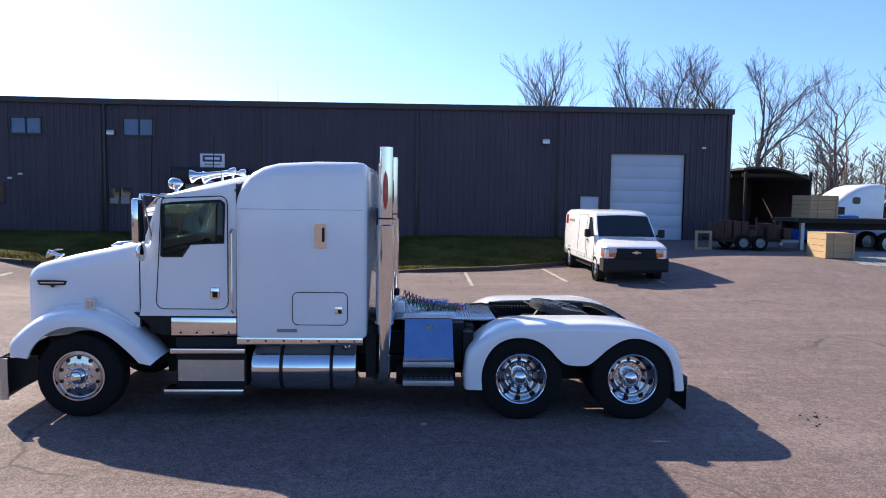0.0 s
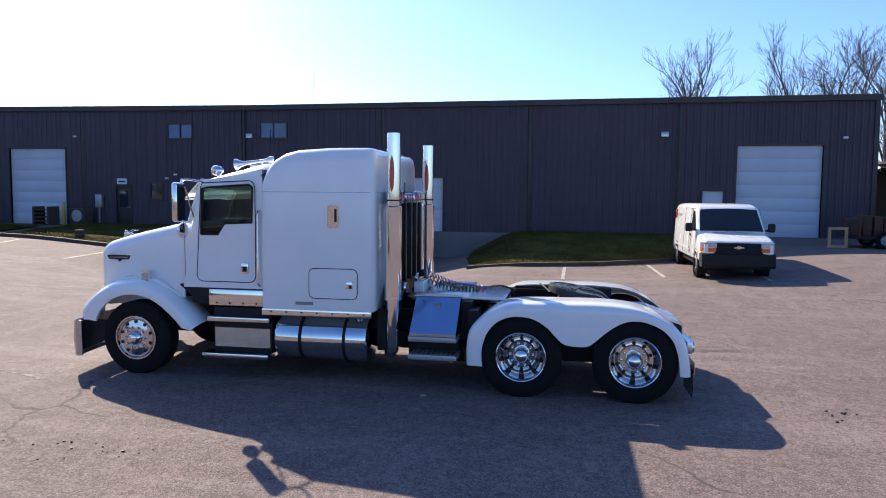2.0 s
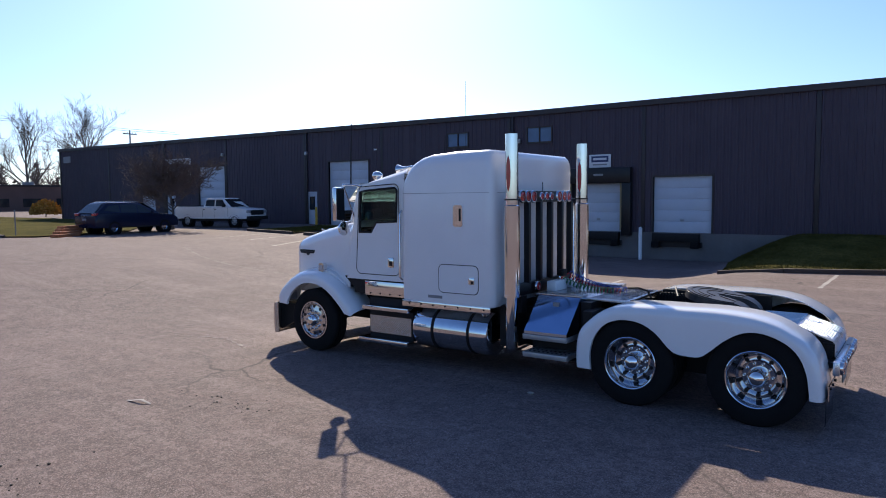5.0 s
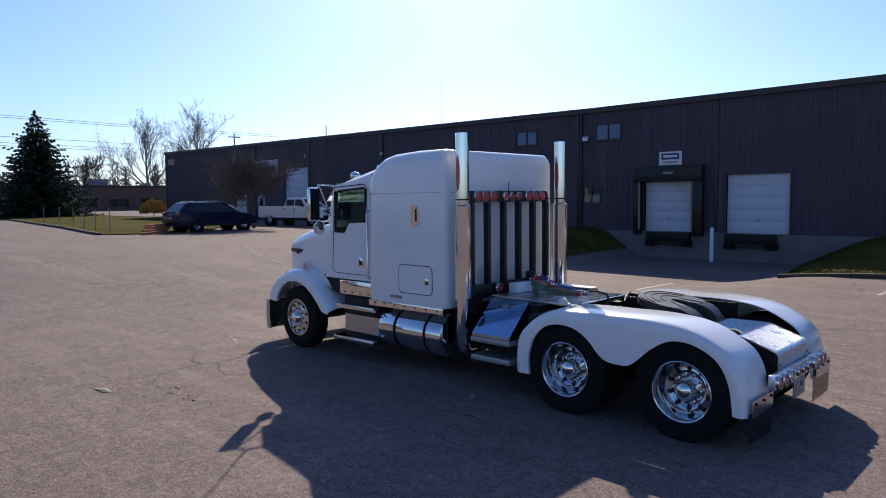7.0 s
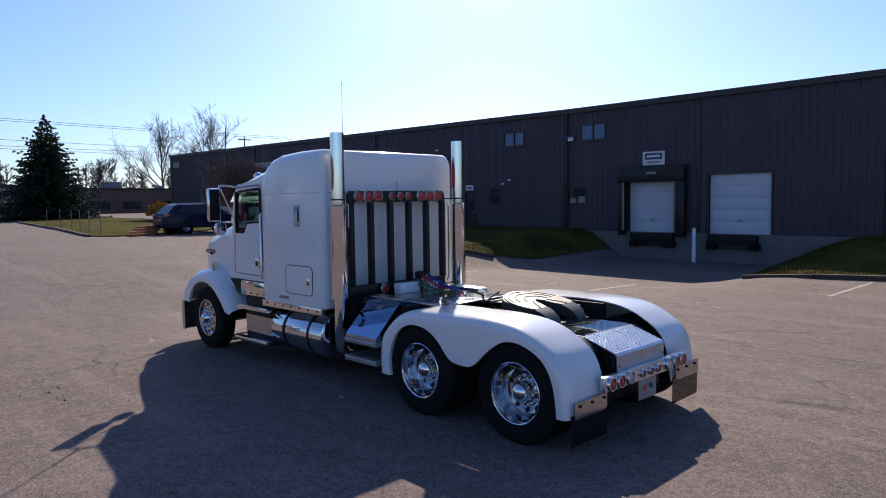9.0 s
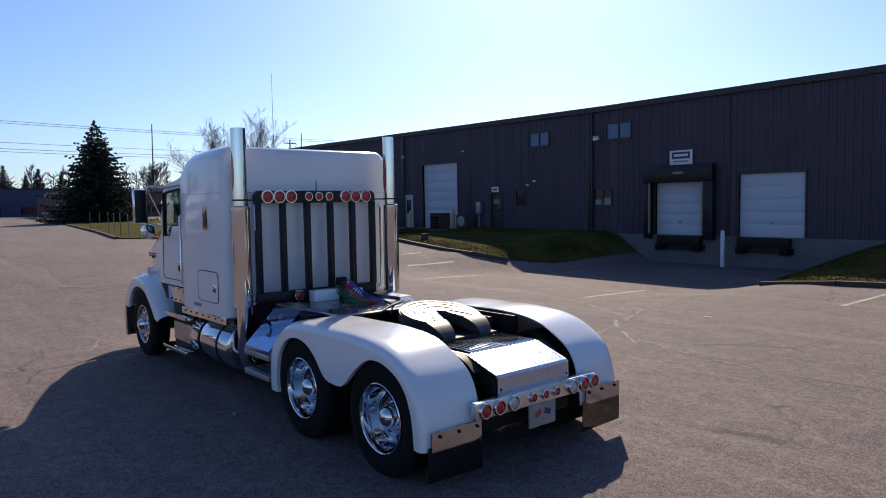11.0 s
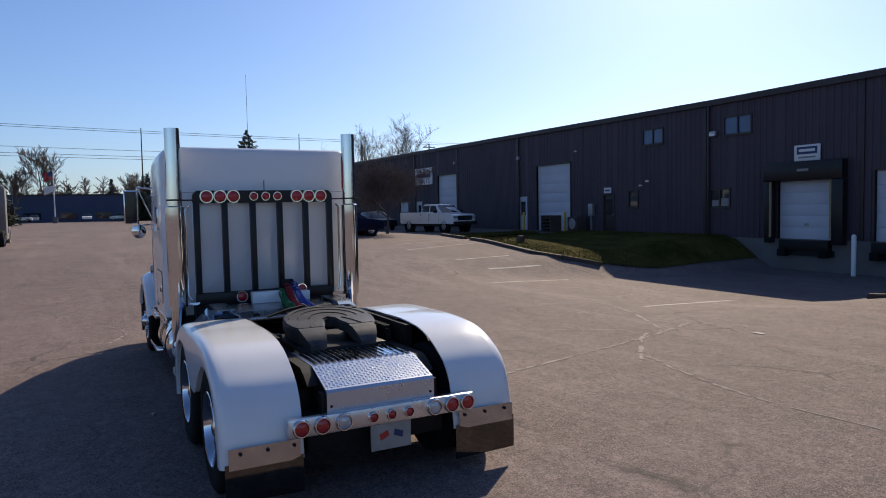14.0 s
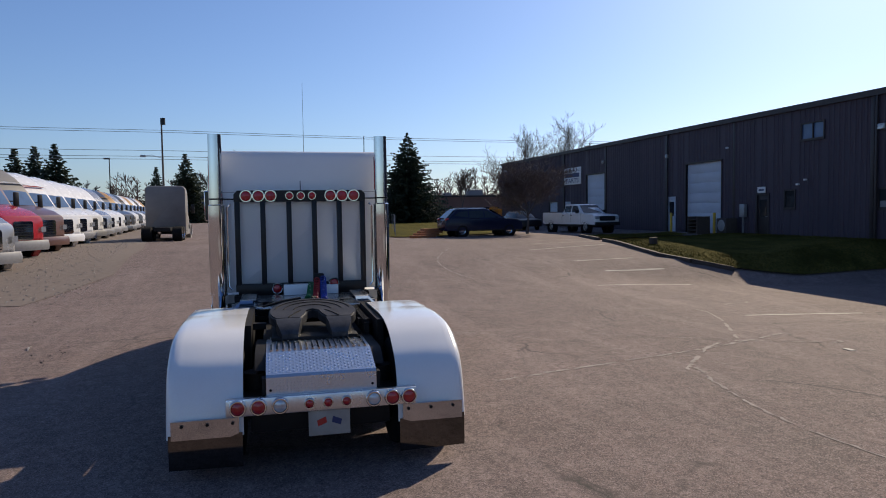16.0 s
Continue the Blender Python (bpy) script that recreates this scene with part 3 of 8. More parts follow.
def wall_cells():
    """Rectangles (x0, x1, z0, z1 or None for the eave) that leave the openings free, bay by bay."""
    for b, a in zip(SEAMS, SEAMS[1:]):
        cuts = sorted({a, b, *[x for o in OPENINGS for x in o[:2] if a < x < b]})
        for x0, x1 in zip(cuts, cuts[1:]):
            holes = sorted([o for o in OPENINGS if o[0] <= x0 + 1e-6 and o[1] >= x1 - 1e-6], key=lambda o: o[2])
            z = FLOOR - 0.02
            for o in holes:
                if o[2] > z + 0.03:
                    yield x0, x1, z, o[2]
                z = o[3]
            yield x0, x1, z, None


def ribbed(x0, x1, z0, z1):
    """Cladding with upright ribs on a 0.305 m pitch."""
    xs = [(x0, 0.0)]
    k = math.ceil((x0 - 0.05) / 0.305)
    while k * 0.305 + 0.06 < x1 - 0.01:
        c = k * 0.305
        if c - 0.06 > x0 + 0.01:
            xs += [(c - 0.055, 0), (c - 0.03, 0.036), (c + 0.03, 0.036), (c + 0.055, 0)]
            xs += [(c + 0.14, 0), (c + 0.147, 0.01), (c + 0.160, 0.01), (c + 0.167, 0)] if c + 0.18 < x1 else []
        k += 1
    xs.append((x1, 0.0))
    bm = bmesh.new()
    lo = [bm.verts.new((x, FRONT - d, z0)) for x, d in xs]
    hi = [bm.verts.new((x, FRONT - d, eave(x) if z1 is None else z1)) for x, d in xs]
    for i in range(len(xs) - 1):
        bm.faces.new((lo[i], lo[i + 1], hi[i + 1], hi[i]))
    return bm


wall_front = thing("wall_front", "dark brown ribbed steel cladding of a long warehouse", "wall", (0, 0, 0))
tagged(wall_front, kind="structure")
for x0, x1, z0, z1 in wall_cells():
    part("panel", ribbed(x0, x1, z0, z1), M["cladding"], wall_front, sharp=20)
    part("backing", box(x0, x1, FRONT + 0.01, FRONT + 0.2, z0, (eave((x0 + x1) / 2) - 0.03) if z1 is None else z1), M["fascia"], wall_front)
for x in SEAMS[1:-1]:
    part("seam_trim", box(x - 0.09, x + 0.09, FRONT - 0.055, FRONT - 0.002, FLOOR, eave(x) - 0.02, bevel=0.008), M["fascia"], wall_front)
for x in (EAST - 0.16, WEST):
    part("corner_trim", box(x, x + 0.2, FRONT - 0.06, FRONT - 0.003, FLOOR - 0.6, eave(x)), M["fascia"], wall_front)
bm = bmesh.new()
add_loft(bm, [[(x, y, eave(x) + z) for y, z in ((FRONT - 0.16, -0.2), (FRONT - 0.16, 0.06), (FRONT + 0.3, 0.08), (FRONT + 0.3, -0.02), (FRONT - 0.07, -0.03), (FRONT - 0.07, -0.2))] for x in (WEST - 0.1, -14.0, EAST + 0.1)])
part("gutter", bm, M["fascia"], wall_front, "dark eaves gutter")
for x in (6.9, -14.75, -31.1, -48.2):
    part("downpipe", box(x + 0.05, x + 0.16, FRONT - 0.14, FRONT - 0.05, FLOOR - 0.2, eave(x) - 0.15, bevel=0.015), M["fascia"], wall_front)
wall_east = single("wall_east", box(EAST - 0.2, EAST, FRONT + 0.2, FRONT + 32, -0.5, 7.0), M["cladding"], "brown steel end wall of the warehouse", "wall", "structure")
single("wall_west", box(WEST, WEST + 0.2, FRONT + 0.2, FRONT + 32, -0.5, eave(WEST) - 0.05), M["cladding"], "brown steel end wall of the warehouse", "wall", "structure")
single("wall_back", box(WEST, EAST, FRONT + 32, FRONT + 32.2, -0.5, 7.0), M["cladding"], "brown steel back wall of the warehouse", "wall", "structure")
bm = bmesh.new()
add_loft(bm, [[(x, y, eave(x) + z) for y, z in ((FRONT + 0.1, -0.01), (FRONT + 16, 0.5), (FRONT + 32.2, -0.01), (FRONT + 32.2, -0.15), (FRONT + 0.1, -0.15))] for x in (WEST, -14, EAST)])
single("roof", bm, M["galv"], "low-pitched steel warehouse roof", "roof", "structure")
bm = box(-15.2, 1.4, FRONT - 0.02, FRONT + 0.2, -1.0, FLOOR - 0.022)
single("dock_wall", bm, M["concrete"], "stained concrete wall under the loading doors", "wall", "structure")
for x0, x1 in ((WEST, -15.2), (1.4, EAST)):
    single("plinth", box(x0, x1, FRONT + 0.004, FRONT + 0.2, -0.5, FLOOR - 0.022), M["concrete"], "concrete plinth of the warehouse", "plinth", "structure")


def sectional_door(name, x0, x1, z0, z1, rows, label, seal=False):
    """An overhead door of stacked sections in a reveal, with tracks and a sill."""
    d = thing(name, label, "door", (0, 0, 0))
    tagged(d, kind="structure")
    hgt = (z1 - z0) / rows
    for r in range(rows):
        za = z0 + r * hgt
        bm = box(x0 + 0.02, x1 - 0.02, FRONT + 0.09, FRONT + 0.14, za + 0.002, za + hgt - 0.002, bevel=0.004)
        part("section", bm, M["door_shade_white"], d)
    part("jamb", box(x0 - 0.06, x0, FRONT - 0.05, FRONT + 0.2, z0, z1 + 0.06), M["fascia"], d)
    part("jamb", box(x1, x1 + 0.06, FRONT - 0.05, FRONT + 0.2, z0, z1 + 0.06), M["fascia"], d)
    part("head", box(x0 - 0.06, x1 + 0.06, FRONT - 0.06, FRONT + 0.2, z1 + 0.002, z1 + 0.1), M["fascia"], d)
    part("bottom_seal", box(x0 + 0.02, x1 - 0.02, FRONT + 0.08, FRONT + 0.15, z0 - 0.03, z0 + 0.006), M["gasket"], d)
    part("backing", box(x0, x1, FRONT + 0.16, FRONT + 0.2, z0, z1), M["fascia"], d)
    if seal:
        part("lift_handle", box((x0 + x1) / 2 - 0.1, (x0 + x1) / 2 + 0.1, FRONT + 0.05, FRONT + 0.085, z0 + 0.55, z0 + 0.68, bevel=0.02), M["galv"], d)
    return d


sectional_door("door_1", 9.53, 13.15, FLOOR, 4.88, 7, "tall white overhead door, closed")
sectional_door("door_2", -6.86, -4.11, 0.72, 3.38, 5, "white loading-dock door, closed", True)
sectional_door("door_3", -10.95, -8.43, 0.72, 3.13, 5, "white loading-dock door inside a black shelter, closed", True)
sectional_door("door_4", -28.95, -25.35, FLOOR, 4.92, 7, "tall white overhead door, closed")
sectional_door("door_5", -43.6, -40.2, 0.9, 5.05, 7, "tall white overhead door, closed")
sectional_door("door_6", -51.9, -49.8, 0.95, 2.95, 4, "low white overhead door, closed")


def side_door(name, x0, x1, z0, z1, mat, label, glazed):
    d = thing(name, label, "door", (0, 0, 0))
    tagged(d, kind="structure")
    bm = box(x0 + 0.05, x1 - 0.05, FRONT + 0.03, FRONT + 0.08, z0 + 0.01, z1 - 0.05, bevel=0.006)
    part("leaf", bm, mat, d)
    if glazed:
        part("pane", box(x0 + 0.22, x1 - 0.22, FRONT + 0.018, FRONT + 0.028, z0 + 1.0, z1 - 0.28), M["pane"], d, "dark glazed panel")
    bm = bmesh.new()
    for a in ((x0 - 0.04, x0 + 0.05, z0, z1 + 0.05), (x1 - 0.05, x1 + 0.04, z0, z1 + 0.05)):
        add_box(bm, a[0], a[1], FRONT - 0.045, FRONT + 0.15, a[2], a[3])
    add_box(bm, x0 + 0.05, x1 - 0.05, FRONT - 0.04, FRONT + 0.15, z1 - 0.05, z1 + 0.05)
    part("frame", bm, M["fascia"] if not glazed or mat is M["fascia"] else M["door_shade_white"], d)
    bm = add_cyl(bmesh.new(), (x1 - 0.13, FRONT - 0.03, z0 + 1.0), (x1 - 0.13, FRONT + 0.03, z0 + 1.0), 0.03, n=12)
    add_cyl(bm, (x1 - 0.13, FRONT - 0.03, z0 + 1.0), (x1 - 0.24, FRONT - 0.03, z0 + 1.0), 0.012, n=8)
    part("handle", bm, M["galv"], d, "lever handle")
    part("backing", box(x0, x1, FRONT + 0.1, FRONT + 0.19, z0, z1), M["fascia"], d)
    return d


side_door("door_7", -31.1, -30.15, FLOOR, 2.93, M["door_shade_white"], "white side door with a glazed upper half", True)
side_door("door_8", -22.3, -21.35, FLOOR, 2.9, M["fascia"], "dark brown office door with glazing", True)
side_door("door_9", -47.9, -46.9, 1.0, 2.9, M["door_shade_white"], "white side door by the parts sign", True)


def window(name, x0, x1, z0, z1, label, sashes=2, mat=None):
    w = thing(name, label, "window", (0, 0, 0))
    tagged(w, kind="structure")
    step = (x1 - x0) / sashes
    bm = bmesh.new()
    for a in ((x0 - 0.03, x0 + 0.04, z0 - 0.03, z1 + 0.03), (x1 - 0.04, x1 + 0.03, z0 - 0.03, z1 + 0.03)):
        add_box(bm, a[0], a[1], FRONT - 0.05, FRONT + 0.15, a[2], a[3])
    for za, zb in ((z0 - 0.03, z0 + 0.04), (z1 - 0.04, z1 + 0.03)):
        add_box(bm, x0 + 0.04, x1 - 0.04, FRONT - 0.045, FRONT + 0.15, za, zb)
    for k in range(1, sashes):
        add_box(bm, x0 + k * step - 0.025, x0 + k * step + 0.025, FRONT - 0.03, FRONT + 0.12, z0 + 0.04, z1 - 0.04)
    part("window_frame", bm, M["fascia"], w)
    for k in range(sashes):
        part("pane", box(x0 + k * step + 0.03, x0 + (k + 1) * step - 0.03, FRONT + 0.02 + 0.02 * k, FRONT + 0.035 + 0.02 * k, z0 + 0.04, z1 - 0.04), mat or M["pane_blue"], w)
    part("window_sill", box(x0 - 0.05, x1 + 0.05, FRONT - 0.08, FRONT - 0.03, z0 - 0.07, z0 - 0.03), M["fascia"], w)
    part("backing", box(x0, x1, FRONT + 0.15, FRONT + 0.19, z0, z1), M["fascia"], w)
    return w


window("window_1", -19.1, -17.63, 5.4, 6.19, "upper sliding window with blue reflecting glass")
window("window_2", -13.81, -12.31, 5.38, 6.2, "upper sliding window with blue reflecting glass")
low = window("window_3", -14.59, -13.45, 2.1, 2.94, "low dark window with papers behind the glass", 2, M["pane"])
part("paper", box(-14.5, -14.12, FRONT + 0.005, FRONT + 0.018, 2.15, 2.42), M["trim"], low, "pale papers in the window")
part("paper", box(-13.98, -13.55, FRONT + 0.005, FRONT + 0.018, 2.15, 2.5), M["trim"], low, "pale papers in the window")
window("window_4", -20.2, -19.45, 2.15, 3.05, "low office window", 1, M["pane"])
w5 = window("window_5", 8.05, 9.02, 1.55, 2.84, "white boarded window beside the tall door", 1, M["door_shade_white"])

# black dock shelter round one loading door
sh = thing("dock_shelter", "black dock shelter with a deep head curtain and yellow guide stripes", "dock shelter", (0, 0, 0))
part("head_curtain", box(-11.35, -7.85, FRONT - 0.45, FRONT - 0.06, 3.14, 3.9, bevel=0.03), M["rack"], sh)
part("side_pad", box(-11.35, -11.05, FRONT - 0.4, FRONT - 0.06, 0.55, 3.14, bevel=0.03), M["rack"], sh)
part("side_pad", box(-8.33, -7.85, FRONT - 0.4, FRONT - 0.06, 0.55, 3.14, bevel=0.03), M["rack"], sh)
for x in (-11.05, -8.35):
    part("guide_stripe", box(x - 0.03, x + 0.05, FRONT - 0.415, FRONT - 0.36, 0.8, 3.12), M["stripe"], sh, "faded yellow guide stripe")
part("maker_plate", box(-9.75, -9.25, FRONT - 0.47, FRONT - 0.45, 3.5, 3.6), M["trim"], sh, "small pale maker's mark")
for x in (-10.6, -6.7):
    lev = thing("dock_leveller", "black steel dock leveller lip under the loading door", "dock leveller", (0, 0, 0), group="dock levellers")
    part("lip", box(x - 0.1, x + 2.1, FRONT - 0.3, FRONT - 0.03, 0.3, 0.7, bevel=0.02), M["black"], lev)
    part("pit_frame", box(x - 0.2, x + 2.2, FRONT - 0.12, FRONT - 0.025, 0.05, 0.3), M["rack"], lev)
    for xx in (x - 0.1, x + 1.75):
        part("bumper", box(xx, xx + 0.35, FRONT - 0.42, FRONT - 0.12, 0.02, 0.32, bevel=0.03), M["rubber"], lev, "rubber dock bumper")

# signs, lamps, pipes on the wall
def lettering(text, size, at, mat, parent, name="letters", width=None):
    cu = bpy.data.curves.new(name, "FONT")
    cu.body, cu.size, cu.extrude, cu.align_x, cu.align_y = text, size, 0.004, "CENTER", "CENTER"
    ob = bpy.data.objects.new(name, cu)
    scene.collection.objects.link(ob)
    me = bpy.data.meshes.new_from_object(ob)
    bpy.data.objects.remove(ob)
    me.materials.append(mat)
    xs = [v.co.x for v in me.vertices]
    s = width / (max(xs) - min(xs)) if width else 1
    me.transform(pose(*at, 90, 0, 0) @ Matrix.Diagonal((s, 1, 1, 1)))
    ob = new(name, me)
    ob.parent = parent
    return ob


sg = thing("company_sign", "white company sign with a navy panel above the loading dock", "sign", (0, 0, 0))
part("board", box(-10.15, -9.0, FRONT - 0.10, FRONT - 0.06, 3.93, 4.58, bevel=0.005), M["sign_white"], sg)
part("navy_panel", box(-10.03, -9.12, FRONT - 0.108, FRONT - 0.1, 4.2, 4.5), M["sign_blue"], sg)
part("pale_bar", box(-9.93, -9.22, FRONT - 0.113, FRONT - 0.108, 4.3, 4.41), M["sign_white"], sg)
part("fine_print", box(-9.95, -9.2, FRONT - 0.106, FRONT - 0.1, 4.04, 4.11), M["trim"], sg)
sp = thing("parts_sign", "white parts shop sign with navy letters on the brown wall", "sign", (0, 0, 0))
part("board", box(-48.0, -44.5, FRONT - 0.12, FRONT - 0.06, 4.4, 5.85, bevel=0.006), M["sign_white"], sp)
lettering("PARTS", 0.55, (-46.25, FRONT - 0.125, 4.72), M["sign_blue"], sp, width=2.6)
part("name_bar", box(-47.7, -44.8, FRONT - 0.128, FRONT - 0.12, 5.02, 5.36), M["sign_blue"], sp, "navy bar of lettering")
for k in range(4):
    part("star", add_cyl(bmesh.new(), (-47.2 + 0.62 * k, FRONT - 0.128, 5.62), (-47.2 + 0.62 * k, FRONT - 0.12, 5.62), 0.09, n=5), M["sign_blue"], sp)
ds = thing("door_sign", "small white sign over the office door", "sign", (0, 0, 0))
part("board", box(-22.15, -21.55, FRONT - 0.09, FRONT - 0.06, 2.97, 3.28), M["sign_white"], ds)
part("print_bar", box(-22.05, -21.65, FRONT - 0.096, FRONT - 0.09, 3.07, 3.16), M["sign_blue"], ds)
ns = thing("corner_sign", "small pale sign high on the far end of the wall", "sign", (0, 0, 0))
part("board", box(-65.6, -64.2, FRONT - 0.1, FRONT - 0.06, 6.2, 6.8), M["trim"], ns)
for x, z in ((-14.5, 5.5), (6.15, 5.4)):
    wl = thing("wall_light", "pale boxed floodlight on the brown wall", "wall light", (0, 0, 0), group="wall lights")
    part("housing", box(x, x + 0.36, FRONT - 0.22, FRONT - 0.05, z - 0.12, z + 0.12, bevel=0.02), M["galv"], wl)
    part("lens", box(x + 0.03, x + 0.33, FRONT - 0.24, FRONT - 0.215, z - 0.1, z + 0.0), M["clear"], wl)
for x, z in ((-31.0, 5.6), (-40.3, 5.9)):
    wl = thing("wall_light", "small grey bulkhead lamp on the brown wall", "wall light", (0, 0, 0), group="wall lights")
    part("housing", box(x - 0.1, x + 0.1, FRONT - 0.2, FRONT - 0.05, z - 0.12, z + 0.12, bevel=0.03), M["galv"], wl)
    part("lens", add_cyl(bmesh.new(), (x, FRONT - 0.23, z - 0.03), (x, FRONT - 0.2, z - 0.03), 0.07, n=12), M["clear"], wl)
for x, z in ((-24.6, 5.55), (-18.6, 3.5), (13.9, 5.2), (-19.1, 3.3)):
    cm = thing("wall_camera", "small white bracketed fitting on the brown wall", "camera", (0, 0, 0), group="wall cameras")
    part("bracket", add_cyl(bmesh.new(), (x, FRONT - 0.05, z), (x, FRONT - 0.2, z), 0.015, n=8), M["galv"], cm)
    part("body", box(x - 0.05, x + 0.14, FRONT - 0.27, FRONT - 0.19, z - 0.05, z + 0.04, bevel=0.012), M["sign_white"], cm)
bo = thing("bollard", "white steel pipe bollard by the loading dock", "bollard", (-7.25, 33.3, height(-7.25, 33.3)))
part("pipe", add_rev(bmesh.new(), [(-0.1, 0.085), (1.5, 0.085), (1.56, 0.06), (1.58, 0)], (0, 0, 0), "z", 20), M["sign_white"], bo)
for x in (-29.5, -25.0):
    bo = thing("bollard", "faded yellow pipe bollard beside the overhead door", "bollard", (x, 33.2, height(x, 33.2)), group="yellow bollards")
    part("pipe", add_rev(bmesh.new(), [(-0.1, 0.08), (1.15, 0.08), (1.2, 0.05), (1.21, 0)], (0, 0, 0), "z", 16), M["yellow"], bo)

# ---- the white road tractor ----
truck = thing("tractor_truck", "white conventional road tractor with sleeper, chrome stacks and polished wheels", "truck", (0, 9.80, 0), 1.0)


def tyre_bm(r, w, rim):
    """Tyre round the y axis, centred, with tread grooves and shoulders."""
    h = w / 2
    prof = [(-h * 0.78, rim), (-h * 0.98, rim + 0.05), (-h, (r + rim) / 2), (-h * 0.93, r - 0.035), (-h * 0.8, r - 0.008)]
    for k in range(4):
        a = -h * 0.7 + k * h * 0.4
        prof += [(a, r), (a + h * 0.26, r), (a + h * 0.28, r - 0.014), (a + h * 0.38, r - 0.014)]
    prof = prof[:-2] + [(h * 0.8, r - 0.008), (h * 0.93, r - 0.035), (h, (r + rim) / 2), (h * 0.98, rim + 0.05), (h * 0.78, rim)]
    return add_rev(bmesh.new(), prof + [prof[0]], (0, 0, 0), "y", 56)


def wheel(parent, x, y, side, kind):
    """kind: 'front' bulges outwards, 'rear' is deeply dished. side: -1 for the near flank, which looks to -y."""
    w = new("wheel")
    w.parent, w.location = parent, (x, y, 0.5)
    s = side
    part("tyre", tyre_bm(0.505, 0.275, 0.29), M["rubber"], w)
    if kind == "inner":
        part("rim", add_rev(bmesh.new(), [(-0.12, 0.29), (0.12, 0.29), (0.12, 0.27), (0.0, 0.2), (-0.12, 0.27), (-0.12, 0.29)], (0, 0, 0), "y", 32), M["black"], w)
        return w
    if kind == "front":
        prof = [(0.105, 0.305), (0.135, 0.302), (0.135, 0.285), (0.10, 0.272), (0.085, 0.262), (0.092, 0.25), (0.112, 0.24), (0.118, 0.19), (0.125, 0.165), (0.125, 0.0)]
        nut_r, nut_a, hole_r, hole_a, hub = 0.143, 0.125, 0.222, 0.115, [(0.12, 0.10), (0.165, 0.095), (0.185, 0.078), (0.19, 0.07), (0.215, 0.06), (0.225, 0.035), (0.228, 0.0)]
    else:
        prof = [(0.105, 0.312), (0.132, 0.310), (0.138, 0.302), (0.134, 0.292), (0.118, 0.284), (0.06, 0.276), (0.0, 0.268), (-0.022, 0.262), (-0.05, 0.25), (-0.066, 0.235), (-0.068, 0.19), (-0.06, 0.172), (-0.05, 0.165), (-0.05, 0.0)]
        nut_r, nut_a, hole_r, hole_a, hub = 0.143, -0.05, 0.207, -0.064, [(-0.05, 0.108), (0.03, 0.104), (0.06, 0.098), (0.085, 0.082), (0.105, 0.055), (0.115, 0.028), (0.118, 0.0)]
    part("rim", add_rev(bmesh.new(), [(a, r) for a, r in prof], (0, 0, 0), "y", 64, s), M["wheel_alu"], w, "polished aluminium disc wheel")
    part("hub_cap", add_rev(bmesh.new(), hub, (0, 0, 0), "y", 28, s), M["chrome"], w, "chrome hub cap")
    nut = part("lug_nut", add_rev(bmesh.new(), [(nut_a - 0.005, 0.018), (nut_a + 0.03, 0.0165), (nut_a + 0.042, 0.01), (nut_a + 0.044, 0)], (0, 0, 0), "y", 12, s), M["chrome"], w, "chrome lug nut cover")
    hole = part("hand_hole", add_rev(bmesh.new(), [(hole_a - 0.01, 0.024), (hole_a + 0.007, 0.024), (hole_a + 0.0075, 0.0)], (0, 0, 0), "y", 14, s), M["rack"], w, "dark hand hole")
    nut.location, hole.location = (nut_r, 0, 0), (hole_r * math.cos(math.pi / 10), 0, hole_r * math.sin(math.pi / 10))
    for i in range(1, 10):
        t = 2 * math.pi * i / 10
        twin(nut, w, (nut_r * math.cos(t), 0, nut_r * math.sin(t)))
        t += math.pi / 10
        twin(hole, w, (hole_r * math.cos(t), 0, hole_r * math.sin(t)))
    return w


for side in (-1, 1):
    wheel(truck, -3.40, side * 1.05, side, "front")
    for x in (1.87, 3.235):
        wheel(truck, x, side * 1.115, side, "rear")
        wheel(truck, x, side * 0.80, side, "inner")

# chassis
for s in (-1, 1):
    bm = bmesh.new()
    add_box(bm, -4.1, 3.60, s * 0.47, s * 0.38, 0.64, 0.655)
    add_box(bm, -4.1, 3.60, s * 0.47, s * 0.38, 0.905, 0.92)
    add_box(bm, -4.1, 3.60, s * 0.47, s * 0.455, 0.655, 0.905)
    part("frame_rail", bm, M["black"], truck)
for x in (-3.40, 1.87, 3.235):
    bm = add_cyl(bmesh.new(), (x, -1.0, 0.5), (x, 1.0, 0.5), 0.075, n=14)
    if x > 0:
        add_rev(bm, [(-0.25, 0.08), (-0.15, 0.2), (0, 0.24), (0.15, 0.2), (0.25, 0.08)], (x, 0, 0.5), "y", 20)
        add_cyl(bm, (x - 0.5, 0, 0.55), (x, 0, 0.5), 0.05, 0.12)
    part("axle", bm, M["black"], truck)
for x in (0.5, 1.35, 2.55, 3.7):
    part("cross_member", box(x - 0.06, x + 0.06, -0.45, 0.45, 0.67, 0.89, bevel=0.01), M["black"], truck)
for s in (-1, 1):
    for x in (1.87, 3.235):
        bm = add_cyl(bmesh.new(), (x + 0.2, s * 0.55, 0.42), (x + 0.2, s * 0.55, 0.8), 0.12, n=16)
        add_box(bm, x - 0.5, x + 0.3, s * 0.5, s * 0.6, 0.36, 0.43)
        part("air_spring", bm, M["black"], truck)
    bm = add_cyl(bmesh.new(), (2.2, s * 0.3, 0.62), (2.75, s * 0.3, 0.62), 0.13, n=18)
    part("air_tank", bm, M["black"], truck)
